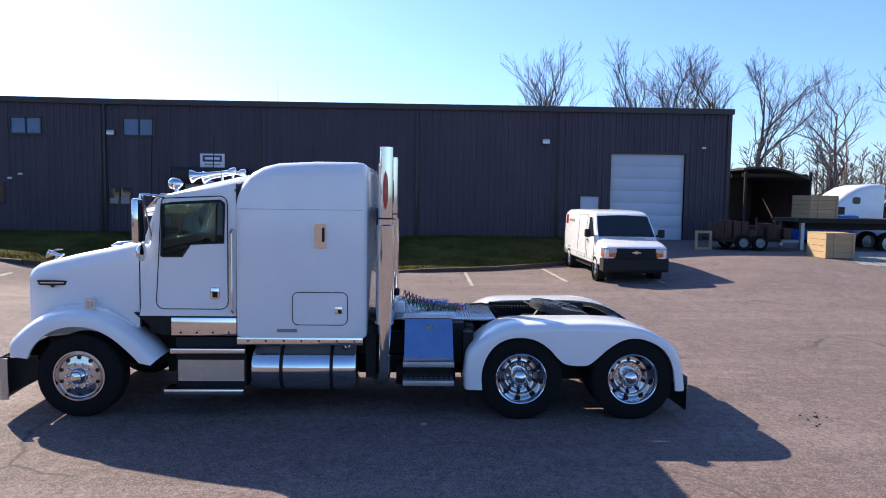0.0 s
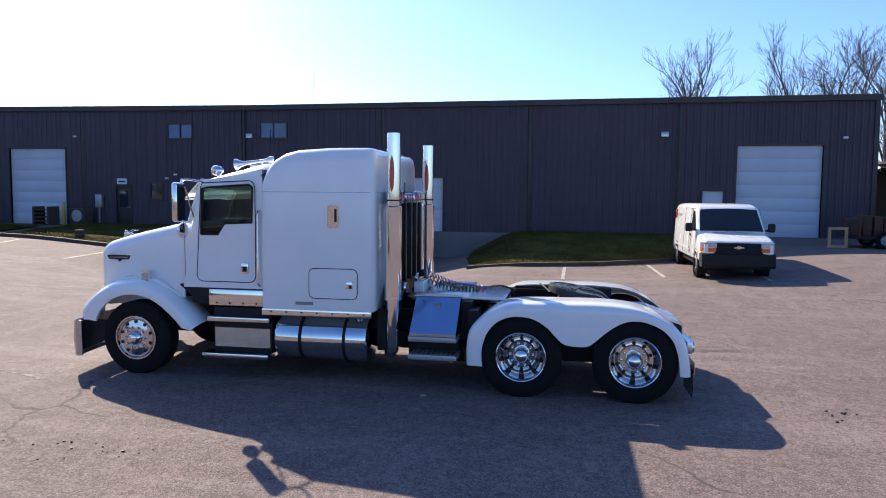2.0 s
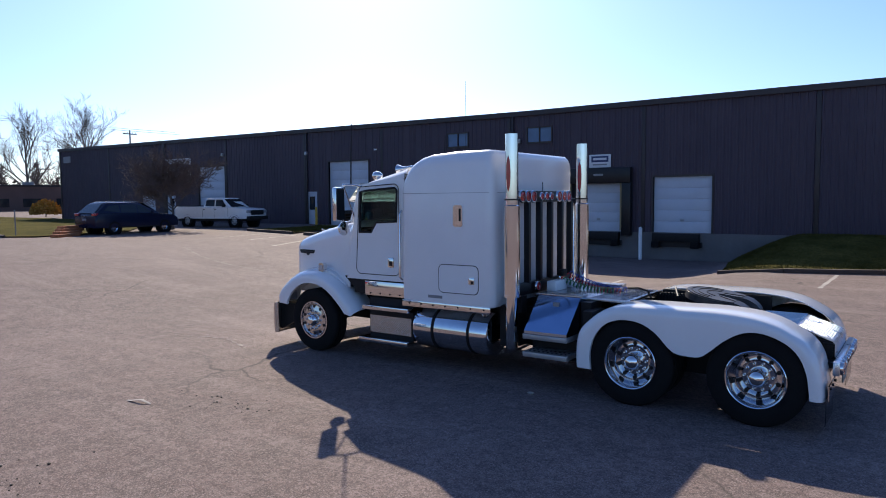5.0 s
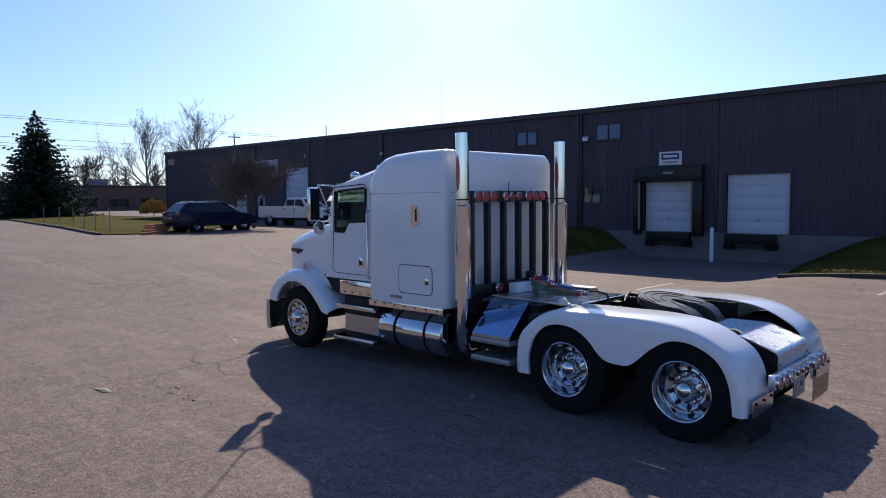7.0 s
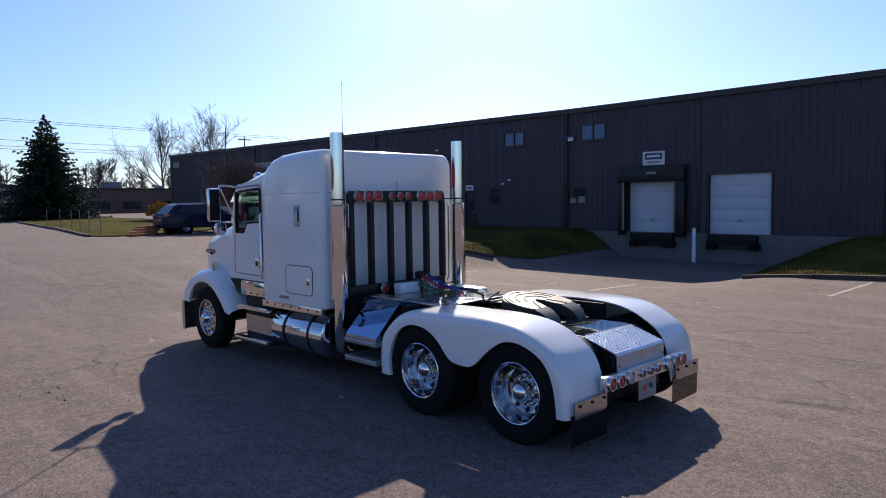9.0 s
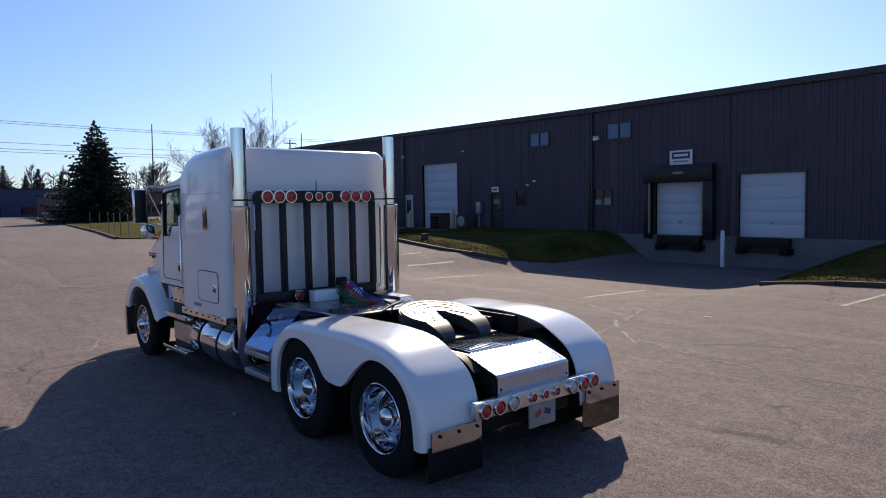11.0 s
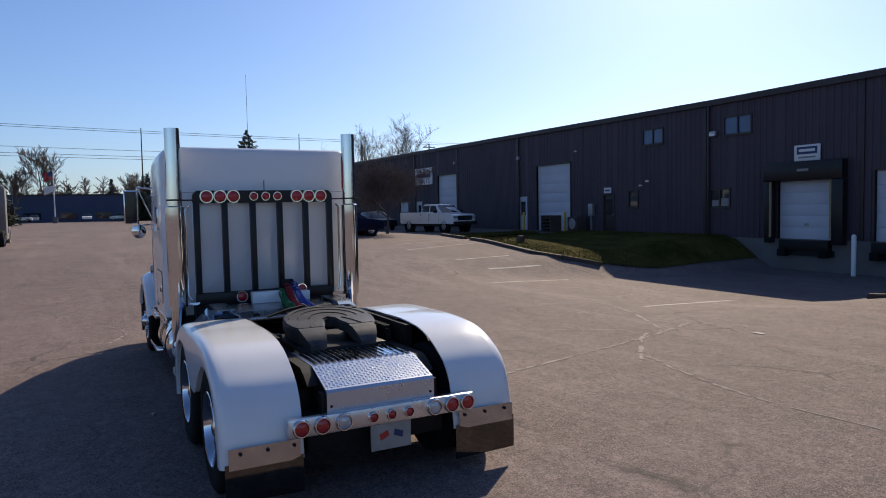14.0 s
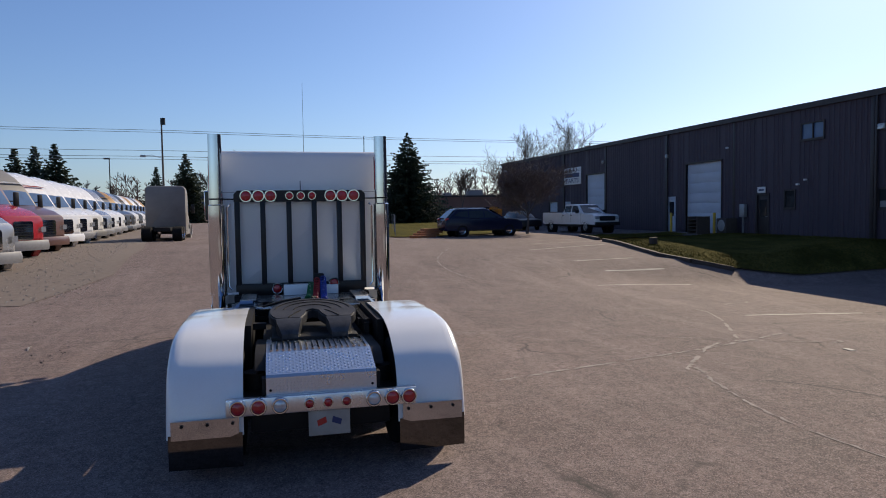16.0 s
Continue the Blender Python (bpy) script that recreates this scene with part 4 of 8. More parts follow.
part("engine_block", box(-4.0, -2.3, -0.4, 0.4, 0.45, 1.0, bevel=0.05), M["black"], truck)
part("gearbox", box(-2.3, -1.2, -0.28, 0.28, 0.42, 0.85, bevel=0.05), M["black"], truck)
part("drive_shaft", add_cyl(bmesh.new(), (-1.2, 0, 0.6), (1.4, 0, 0.55), 0.06, n=14), M["black"], truck)
part("under_sleeper_box", box(-2.4, 0.0, -0.8, 0.8, 0.7, 1.0), M["black"], truck)


# fenders: an outline over the wheels, a cut-out below, a rounded outer edge
def fender(parent, pairs, s, inner, outer, name, label, crown=0.03):
    rows = []
    pts = spline(pairs, 3)
    for i, (px, pz, qx, qz) in enumerate(pts):
        (ax, az), (bx, bz) = pts[max(0, i - 1)][:2], pts[min(len(pts) - 1, i + 1)][:2]
        d = math.hypot(bx - ax, bz - az) or 1
        nx, nz = (bz - az) / d, -(bx - ax) / d      # towards the wheel
        ring, deep = [], min(1.0, 0.55 * math.hypot(px - qx, pz - qz) / 0.085)
        for y, drop in ((inner, 0.0), ((inner + outer) / 2, -crown), (outer - 0.10, -crown * 0.55), (outer - 0.05, 0.004), (outer - 0.022, 0.02), (outer - 0.006, 0.045), (outer, 0.085)):
            ring.append((px + nx * drop * deep, s * y, pz + nz * drop * deep))
        ring.append((qx, s * outer, qz))
        ring.append((qx, s * (outer - 0.03), qz))
        rows.append(ring)
    bm = add_loft(bmesh.new(), rows, closed=False)
    for f in bm.faces:
        f.normal_update()
    bmesh.ops.solidify(bm, geom=bm.faces[:], thickness=-0.012)
    bmesh.ops.recalc_face_normals(bm, faces=bm.faces[:])
    return part(name, bm, M["white"], parent, label, sharp=50)


REAR = [(1.205, 0.37, 1.385, 0.37), (1.2, 0.58, 1.375, 0.58), (1.235, 0.796, 1.44, 0.791), (1.36, 0.949, 1.56, 0.936), (1.54, 1.08, 1.72, 1.01), (1.75, 1.15, 1.9, 1.02), (2.0, 1.165, 2.05, 0.985), (2.2, 1.17, 2.2, 0.891), (2.36, 1.17, 2.31, 0.774), (2.45, 1.17, 2.4, 0.705), (2.55, 1.173, 2.52, 0.685), (2.66, 1.175, 2.66, 0.69), (2.78, 1.175, 2.76, 0.756), (2.92, 1.17, 2.9, 0.883), (3.06, 1.16, 3.06, 0.985), (3.22, 1.14, 3.2, 1.02), (3.4, 1.09, 3.36, 1.005), (3.56, 1.01, 3.54, 0.927), (3.71, 0.907, 3.66, 0.808), (3.8, 0.769, 3.73, 0.64), (3.85, 0.56, 3.755, 0.48), (3.875, 0.37, 3.765, 0.37)]
for s in (-1, 1):
    fender(truck, REAR, s, 0.655, 1.265, "rear_fender", "full-length white tandem fender", 0.008)
    bm = add_prism(bmesh.new(), [(s * y, z) for y, z in ((0.69, 0.40), (0.76, 0.375), (1.225, 0.375), (1.225, 0.53), (0.69, 0.53))], "x", 3.912, 3.922)
    plate = part("fender_plate", bm, M["plate"], truck, "polished plate at the foot of the fender")
    for y in (0.74, 0.94, 1.14):
        part("bolt", add_cyl(bmesh.new(), (3.922, s * y, 0.49), (3.934, s * y, 0.49), 0.014, n=8), M["black"], plate)
    curve = [(3.902, 0.40), (3.902, 0.30), (3.902, 0.20), (3.90, 0.14), (3.897, 0.11)]
    bm = add_loft(bmesh.new(), [[(x, s * 0.665, z), (x, s * 1.25, z + 0.012), (x - 0.006, s * 1.25, z + 0.012), (x - 0.006, s * 0.665, z)] for x, z in curve])
    part("mud_flap", bm, M["shade_steel"], truck, "mirror-polished steel mud flap")
    part("fender_bracket", box(3.55, 3.9, s * 0.47, s * 0.68, 0.60, 0.66), M["black"], truck)
    part("fender_bracket", box(1.45, 1.55, s * 0.47, s * 0.7, 0.98, 1.03), M["black"], truck)
    part("fender_bracket", box(2.5, 2.6, s * 0.47, s * 0.68, 1.04, 1.10), M["black"], truck)

# rear light bar, number plate, lamps
bar = part("light_bar", box(3.90, 3.965, -0.79, 0.80, 0.545, 0.69, bevel=0.006), M["tail_plate"], truck, "polished steel tail-light bar")


def lamp(parent, at, r, axis_x, mat, name, ring=True):
    x, y, z = at
    l = part(name, add_rev(bmesh.new(), [(0.0, r), (0.018, r * 0.96), (0.026, r * 0.7), (0.029, 0.0)], at, "x", 24), mat, parent)
    if ring:
        part("bezel", add_rev(bmesh.new(), [(0.0, r * 1.34), (0.02, r * 1.30), (0.03, r * 1.18), (0.03, r * 1.02), (0.0, r)], at, "x", 24), M["chrome"], l, "chrome bezel")
    return l


for y, r, k in ((-0.695, 0.054, "red"), (-0.53, 0.054, "red"), (-0.355, 0.054, "clear"), (-0.115, 0.034, "red"), (0.04, 0.034, "red"), (0.195, 0.034, "red"), (0.43, 0.054, "clear"), (0.59, 0.054, "red"), (0.735, 0.054, "red")):
    lamp(bar, (3.965, y, 0.617), r, 1, M[k], "tail_lamp")
plate = part("number_plate", box(3.925, 3.94, -0.125, 0.225, 0.325, 0.54, bevel=0.004), M["line"], truck, "pale show plate with two small crossed flags")
for y0, m in ((-0.045, "red"), (0.07, "sign_blue")):
    lean = 0.03 if y0 < 0 else -0.03
    bm = add_prism(bmesh.new(), [(y0, 0.42 - lean / 2), (y0 + 0.075, 0.42 + lean / 2), (y0 + 0.075 - lean / 3, 0.47 + lean / 2), (y0 - lean / 3, 0.47 - lean / 2)], "x", 3.94, 3.944)
    part("flag_mark", bm, M[m], plate)
part("plate_bracket", box(3.86, 3.925, 0.0, 0.1, 0.45, 0.6), M["black"], truck)
part("rear_cross_member", box(3.77, 3.868, -0.5, 0.5, 0.60, 0.83), M["black"], truck)

# tread-plate tail cover: level part, slope, drop, one bent sheet
TAIL = [(2.86, 0.98), (3.50, 0.98), (3.525, 0.974), (3.872, 0.858), (3.893, 0.835), (3.895, 0.68)]
bm = add_loft(bmesh.new(), [[(x, y, z) for x, z in TAIL] + [(x - 0.012, y, z - 0.012) for x, z in TAIL[::-1]] for y in (-0.465, 0.465)])
cover = part("tail_cover", bm, M["tail_plate"], truck, "bent bright tread-plate tail cover", sharp=15)
for k in range(17):
    y = -0.42 + 0.0525 * k
    bm = add_loft(bmesh.new(), [[(x, y - 0.013, z), (x, y - 0.008, z + 0.018), (x, y + 0.008, z + 0.018), (x, y + 0.013, z)] for x, z in ((2.87, 0.9805), (3.495, 0.9805))])
    part("deck_rib", bm, M["alu"], cover)
bm = bmesh.new()
slope = Vector((0.347, 0, -0.116)).normalized()
for o, ax, n, rows_n in ((Vector((3.522, 0, 0.9765)), slope, Vector((0.317, 0, 0.948)).normalized(), 13), (Vector((3.8955, 0, 0.83)), Vector((0, 0, -1)), Vector((1, 0, 0)), 5)):
    for i in range(rows_n):
        for j in range(31):
            c = o + ax * (0.016 + 0.027 * i) + Vector((0, -0.44 + 0.0293 * j, 0))
            q = 1 if (i + j) % 2 else -1
            u, v = (ax + Vector((0, q, 0))).normalized() * 0.0145, (ax - Vector((0, q, 0))).normalized() * 0.0045
            tip = [bm.verts.new(c + d) for d in (u, v, -u, -v)] + [bm.verts.new(c + n * 0.0035 + d * 0.4) for d in (u, -u)]
            for f in ((0, 1, 4), (1, 5, 4), (1, 2, 5), (2, 3, 5), (3, 4, 5), (3, 0, 4)):
                bm.faces.new([tip[k] for k in f])
bmesh.ops.recalc_face_normals(bm, faces=bm.faces[:])
tagged(part("tread_pattern", bm, M["tail_plate"], cover, "raised tread lozenges"), kind="stuff")
for y in (-0.43, 0.43):
    part("rivet", add_rev(bmesh.new(), [(0.0, 0.012), (0.006, 0.009), (0.008, 0.0)], (3.897, y, 0.73), "x", 10), M["black"], cover)
for s in (-1, 1):
    bm = add_prism(bmesh.new(), [(2.95, 0.86), (3.86, 0.68), (3.885, 0.69), (3.885, 0.825), (3.865, 0.845), (3.52, 0.962), (2.86, 0.965)], "y", s * 0.45, s * 0.462)
    part("tail_cheek", bm, M["black"], truck)
    bm = add_prism(bmesh.new(), [(2.8, 0.86), (3.70, 0.86), (3.60, 0.93), (3.50, 0.975), (2.8, 0.975)], "y", s * 0.47, s * 0.56)
    part("deck_bracket", bm, M["black"], truck)

# fifth wheel: dished plate with a throat and grease grooves, tipped back
fw = part("fifth_wheel_base", box(2.1, 3.0, -0.42, 0.42, 0.92, 1.02, bevel=0.02), M["black"], truck)
outline = [(0.45 * math.cos(radians(a)), 0.46 * math.sin(radians(a))) for a in range(62, 299, 8)]
plate_pts = outline + [(0.24, -0.38), (0.24, -0.13), (0.10, -0.075), (0.0, -0.055), (-0.045, 0.0), (0.0, 0.055), (0.10, 0.075), (0.24, 0.13), (0.24, 0.38)]
bm = add_prism(bmesh.new(), plate_pts, "z", -0.045, 0.05)
bmesh.ops.bevel(bm, geom=[e for e in bm.edges if abs(e.verts[0].co.z - e.verts[1].co.z) < 1e-5 and e.verts[0].co.z > 0.04], offset=0.015, segments=2, affect="EDGES")
for s in (-1, 1):
    # the two horns bend down behind the throat
    add_loft(bm, [[(x, s * a, zt), (x, s * b, zt), (x, s * b, zb), (x, s * a, zb)] for x, a, b, zt, zb in ((0.235, 0.125, 0.385, 0.048, -0.06), (0.32, 0.14, 0.38, 0.035, -0.08), (0.40, 0.155, 0.36, 0.005, -0.10), (0.47, 0.17, 0.33, -0.045, -0.12))])
fifth = part("fifth_wheel", bm, M["grease"], truck, "greased cast fifth-wheel coupling plate")
fifth.location, fifth.rotation_euler = (2.58, 0, 1.165), (0, radians(10), 0)
fifth.scale = (0.94, 0.96, 1.0)
bm = bmesh.new()
for rr in (0.2, 0.31, 0.4):
    add_tube(bm, [(rr * math.cos(radians(a)) * 0.95, rr * math.sin(radians(a)), 0.052) for a in range(100, 261, 8)], 0.006, 4)
for s in (-1, 1):
    add_tube(bm, [(0.0, s * 0.13, 0.052), (0.1, s * 0.2, 0.052), (0.22, s * 0.26, 0.052)], 0.007, 4)
part("grease_grooves", bm, M["black"], fifth)
for s in (-1, 1):
    bm = add_prism(bmesh.new(), [(2.2, 0.92), (2.9, 0.92), (2.72, 1.13), (2.38, 1.17)], "y", s * 0.26, s * 0.36)
    part("fifth_wheel_foot", bm, M["grease"], truck)
bm = add_tube(bmesh.new(), [(2.05, -0.1, 1.28), (2.12, -0.3, 1.26), (2.2, -0.5, 1.22)], 0.013, 8)
part("release_handle", bm, M["black"], truck)
part("slide_rail", box(1.55, 3.0, -0.5, -0.36, 0.90, 0.96), M["black"], truck)
part("slide_rail", box(1.55, 3.0, 0.36, 0.5, 0.90, 0.96), M["black"], truck)
bm = bmesh.new()
for i in range(26):
    add_box(bm, 1.62 + i * 0.045, 1.64 + i * 0.045, 0.5, 0.56, 0.94, 1.12)
add_box(bm, 1.6, 2.8, 0.505, 0.555, 0.94, 1.09)
part("toothed_rail", bm, M["black"], truck)

# sleeper box: lofted, crowned roof, rounded corners
def body_ring(x, half, low, top, r, crown, r_low=0.03):
    ring = round_rect(-half, half, low, top, r, 6, r_low)
    return [(x, y, z + (crown * (1 - (y / half) ** 2) if z > (low + top) / 2 else 0)) for y, z in ring]


SLEEPER = [(-1.545, 1.155, 0.98, 2.66, 0.16, 0.02), (-1.53, 1.185, 0.975, 2.70, 0.17, 0.03), (-1.47, 1.205, 0.97, 2.82, 0.17, 0.04), (-1.36, 1.213, 0.97, 2.93, 0.16, 0.05), (-1.22, 1.216, 0.97, 3.00, 0.15, 0.05), (-1.05, 1.218, 0.97, 3.035, 0.15, 0.08), (-0.6, 1.22, 0.97, 3.05, 0.15, 0.13), (-0.14, 1.22, 0.97, 3.05, 0.15, 0.13), (-0.06, 1.205, 0.97, 3.04, 0.15, 0.13), (-0.015, 1.17, 0.98, 3.01, 0.14, 0.125), (0.0, 1.12, 1.0, 2.96, 0.12, 0.12)]
sleeper = part("sleeper", add_loft(bmesh.new(), [body_ring(*s) for s in SLEEPER]), M["white"], truck, "white sleeper box with rounded roof")
for s in (-1, 1):
    part("roof_seam", box(-1.5, -0.06, s * 1.2165, s * 1.2205, 2.508, 2.513), M["trim"], sleeper)
part("roof_seam", box(0.0, 0.003, -1.1, 1.1, 2.508, 2.514), M["trim"], sleeper)


def outline_tube(pts, r, y, closed=True, n=6):
    p = [(x, y, z) for x, z in pts]
    return add_tube(bmesh.new(), p + p[:1] if closed else p, r, n, caps=False)


for s in (-1, 1):
    hatch = part("luggage_door", add_prism(bmesh.new(), round_rect(-0.87, -0.23, 1.145, 1.525, 0.07), "y", s * 1.218, s * 1.226), M["white"], sleeper, "luggage door")
    part("gasket", outline_tube(round_rect(-0.875, -0.225, 1.14, 1.53, 0.07), 0.005, s * 1.223), M["gasket"], hatch)
    part("latch", box(-0.375, -0.285, s * 1.215, s * 1.24, 1.275, 1.37, bevel=0.008), M["chrome"], hatch, "polished paddle latch")
    part("latch_pocket", box(-0.335, -0.295, s * 1.238, s * 1.243, 1.285, 1.325), M["black"], hatch)
    vent = part("side_vent", add_prism(bmesh.new(), round_rect(-0.62, -0.475, 2.055, 2.345, 0.03), "y", s * 1.215, s * 1.234), M["chrome"], sleeper, "polished side vent")
    part("vent_slot", box(-0.525, -0.495, s * 1.233, s * 1.238, 2.13, 2.3), M["black"], vent)
    part("badge", box(-1.06, -0.82, s * 1.219, s * 1.226, 1.05, 1.09), M["trim"], sleeper, "small dark script badge")
    skirt = part("sleeper_skirt", box(-1.53, -0.04, s * 1.205, s * 1.222, 0.895, 0.985, bevel=0.003), M["chrome"], truck, "polished rocker strip")
    for i in range(7):
        part("screw", add_cyl(bmesh.new(), (-1.4 + 0.21 * i, s * 1.222, 0.945), (-1.4 + 0.21 * i, s * 1.229, 0.945), 0.012, n=8), M["black"], skirt)

# cab: side skins with window openings, roof, floor, dashboard, seats
CAB_WIN = [(-2.435, 1.935), (-2.19, 1.935), (-2.095, 2.085), (-1.71, 2.10), (-1.70, 2.57), (-1.74, 2.60), (-2.30, 2.565), (-2.41, 2.55)]
CAB_OUT = [(-2.70, 1.22), (-2.2, 1.22), (-1.9, 1.22), (-1.56, 1.22), (-1.56, 2.70), (-1.62, 2.78), (-2.42, 2.655), (-2.48, 2.58)]
for s in (-1, 1):
    bm, sheets = bmesh.new(), []
    for y in (1.125, 1.085):
        o = [bm.verts.new((x, s * (y - 0.03 * max(0, (z - 1.9) / 0.8)), z)) for x, z in CAB_OUT]
        w = [bm.verts.new((x, s * (y - 0.03 * max(0, (z - 1.9) / 0.8)), z)) for x, z in CAB_WIN]
        n = len(o)
        for i in range(n):
            bm.faces.new((o[i], o[(i + 1) % n], w[(i + 1) % n], w[i]))
        sheets.append((o, w))
    for k in (0, 1):
        a, b = sheets[0][k], sheets[1][k]
        for i in range(len(a)):
            bm.faces.new((a[i], a[(i + 1) % len(a)], b[(i + 1) % len(a)], b[i]))
    bmesh.ops.recalc_face_normals(bm, faces=bm.faces[:])
    skin = part("cab_side", bm, M["white"], truck)
    bm = add_prism(bmesh.new(), CAB_WIN, "y", s * 1.095, s * 1.101)
    part("side_glass", bm, M["glass"], skin, "green-tinted side window")
    part("window_rubber", outline_tube(CAB_WIN, 0.016, s * 1.115), M["gasket"], skin)
    door_line = round_rect(-2.50, -1.655, 1.305, 2.655, 0.09)
    door_line = [(x + (0.0 if x > -2.1 else max(0, z - 2.0) * 0.13), min(z, 2.62 + (x + 2.5) * 0.07)) for x, z in door_line]
    part("door_gap", outline_tube(door_line, 0.006, s * 1.124), M["gasket"], skin)
    h = part("door_handle", box(-1.865, -1.755, s * 1.118, s * 1.14, 1.425, 1.57, bevel=0.012), M["chrome"], skin, "polished door handle plate")
    part("handle_pocket", box(-1.835, -1.775, s * 1.139, s * 1.144, 1.45, 1.52), M["black"], h)
    bm = add_tube(bmesh.new(), [(-1.60, s * 1.12, 1.26), (-1.60, s * 1.18, 1.30), (-1.60, s * 1.18, 2.22), (-1.60, s * 1.12, 2.26)], 0.017, 10)
    part("grab_bar", bm, M["chrome"], truck, "polished upright grab bar")
    bm = box(-2.33, -1.56, s * 1.10, s * 1.128, 0.985, 1.20, bevel=0.004)
    rock = part("cab_skirt", bm, M["chrome"], truck, "polished cab rocker panel")
    for i in range(4):
        part("screw", add_cyl(bmesh.new(), (-2.22 + 0.19 * i, s * 1.128, 1.02), (-2.22 + 0.19 * i, s * 1.135, 1.02), 0.012, n=8), M["black"], rock)
    part("cowl_panel", add_prism(bmesh.new(), [(-2.78, 1.25), (-2.52, 1.22), (-2.33, 1.19), (-2.33, 1.0), (-2.45, 0.98)], "y", s * 1.0, s * 1.10), M["black"], truck)
ring_roof = []
for x, top in ((-2.47, 2.60), (-2.40, 2.675), (-2.2, 2.73), (-1.9, 2.80), (-1.6, 2.87), (-1.545, 2.885)):
    ring_roof.append([(x, -1.10, top - 0.14), (x, -1.09, top - 0.07), (x, -1.03, top - 0.015), (x, -0.6, top + 0.035), (x, 0, top + 0.05), (x, 0.6, top + 0.035), (x, 1.03, top - 0.015), (x, 1.09, top - 0.07), (x, 1.10, top - 0.14), (x, 0.9, top - 0.06), (x, -0.9, top - 0.06)])
part("cab_roof", add_loft(bmesh.new(), ring_roof), M["white"], truck)
part("cab_floor", box(-2.7, -1.56, -1.08, 1.08, 1.2, 1.26), M["lining"], truck)
part("cab_back", box(-1.56, -1.545, -1.1, 1.1, 1.0, 2.8), M["lining"], truck)
part("dashboard", box(-2.68, -2.42, -1.05, 1.05, 1.5, 1.98, bevel=0.05), M["rack"], truck)
bm = add_rev(bmesh.new(), [(0.012 * math.cos(radians(a)), 0.23 + 0.012 * math.sin(radians(a))) for a in range(0, 361, 45)], (0, 0, 0), "z", 28)
add_cyl(bm, (0, 0, 0), (0, 0, -0.35), 0.03, n=10)
for a in (0, 120, 240):
    add_cyl(bm, (0, 0, 0), (0.23 * math.cos(radians(a)), 0.23 * math.sin(radians(a)), 0), 0.014, n=6)
wheel_ob = part("steering_wheel", bm, M["rack"], truck)
wheel_ob.location, wheel_ob.rotation_euler = (-2.25, -0.55, 1.98), (0, radians(-35), 0)
for s in (-1, 1):
    bm = box(-2.05, -1.6, s * 0.8, s * 0.3, 1.55, 1.72, bevel=0.04)
    add_box(bm, -1.72, -1.59, s * 0.78, s * 0.32, 1.72, 2.35, bevel=0.05)
    part("seat", bm, M["rack"], truck)
    # windscreen half
    bm = add_loft(bmesh.new(), [[(-2.63, s * 0.03, 2.08), (-2.63 + 0.06, s * 0.98, 2.08), (-2.63 + 0.065, s * 0.98, 2.075), (-2.625, s * 0.03, 2.075)], [(-2.47, s * 0.03, 2.58), (-2.46 + 0.03, s * 1.0, 2.57), (-2.455 + 0.03, s * 1.0, 2.565), (-2.465, s * 0.03, 2.575)]])
    part("windscreen", bm, M["glass"], truck, "windscreen pane")
    bm = add_tube(bmesh.new(), [(-2.63, s * 1.07, 2.08), (-2.45, s * 1.065, 2.6)], 0.035, 8)
    part("windscreen_pillar", bm, M["white"], truck)
bm = add_loft(bmesh.new(), [[(-2.47, y, 2.645), (-2.455, y, 2.68), (-2.76 + 0.05 * (y / 1.05) ** 2, y, 2.415), (-2.765 + 0.05 * (y / 1.05) ** 2, y, 2.395)] for y in (-1.06, -0.6, 0, 0.6, 1.06)])
part("sun_visor", bm, M["chrome"], truck, "polished sun visor")

# hood with its nose, front fenders
HOOD = [(-2.74, 1.02, 1.05, 2.06, 0.20, 0.03), (-2.80, 1.02, 1.05, 2.07, 0.20, 0.03), (-3.1, 0.97, 1.0, 2.01, 0.18, 0.035), (-3.5, 0.90, 0.95, 1.925, 0.17, 0.04), (-3.9, 0.82, 0.9, 1.825, 0.16, 0.045), (-4.08, 0.79, 0.88, 1.775, 0.15, 0.045), (-4.17, 0.76, 0.88, 1.72, 0.13, 0.04), (-4.205, 0.71, 0.9, 1.64, 0.10, 0.03)]
hood = part("hood", add_loft(bmesh.new(), [body_ring(*s) for s in HOOD]), M["white"], truck, "sloping white engine hood")
part("hood_cowl_gap", add_loft(bmesh.new(), [body_ring(x, 1.015, 1.06, 2.055, 0.2, 0.03) for x in (-2.735, -2.715)]), M["gasket"], truck)
part("cowl", add_loft(bmesh.new(), [body_ring(-2.712, 1.05, 1.22, 2.07, 0.2, 0.03), body_ring(-2.56, 1.09, 1.22, 2.10, 0.1, 0.02)]), M["white"], truck)
part("firewall", box(-2.6, -2.5, -1.07, 1.07, 1.0, 2.0), M["black"], truck)
part("grille_surround", box(-4.235, -4.2, -0.62, 0.62, 0.95, 1.62, bevel=0.02), M["chrome"], truck)
FRONT_F = [(-4.18, 0.72, -3.98, 0.72), (-4.185, 0.86, -3.95, 0.80), (-4.06, 1.01, -3.88, 0.905), (-3.86, 1.155, -3.75, 1.02), (-3.64, 1.235, -3.58, 1.095), (-3.40, 1.255, -3.40, 1.115), (-3.17, 1.215, -3.20, 1.085), (-2.96, 1.12, -3.02, 1.0), (-2.76, 0.975, -2.86, 0.875), (-2.60, 0.82, -2.74, 0.76), (-2.485, 0.70, -2.67, 0.68)]
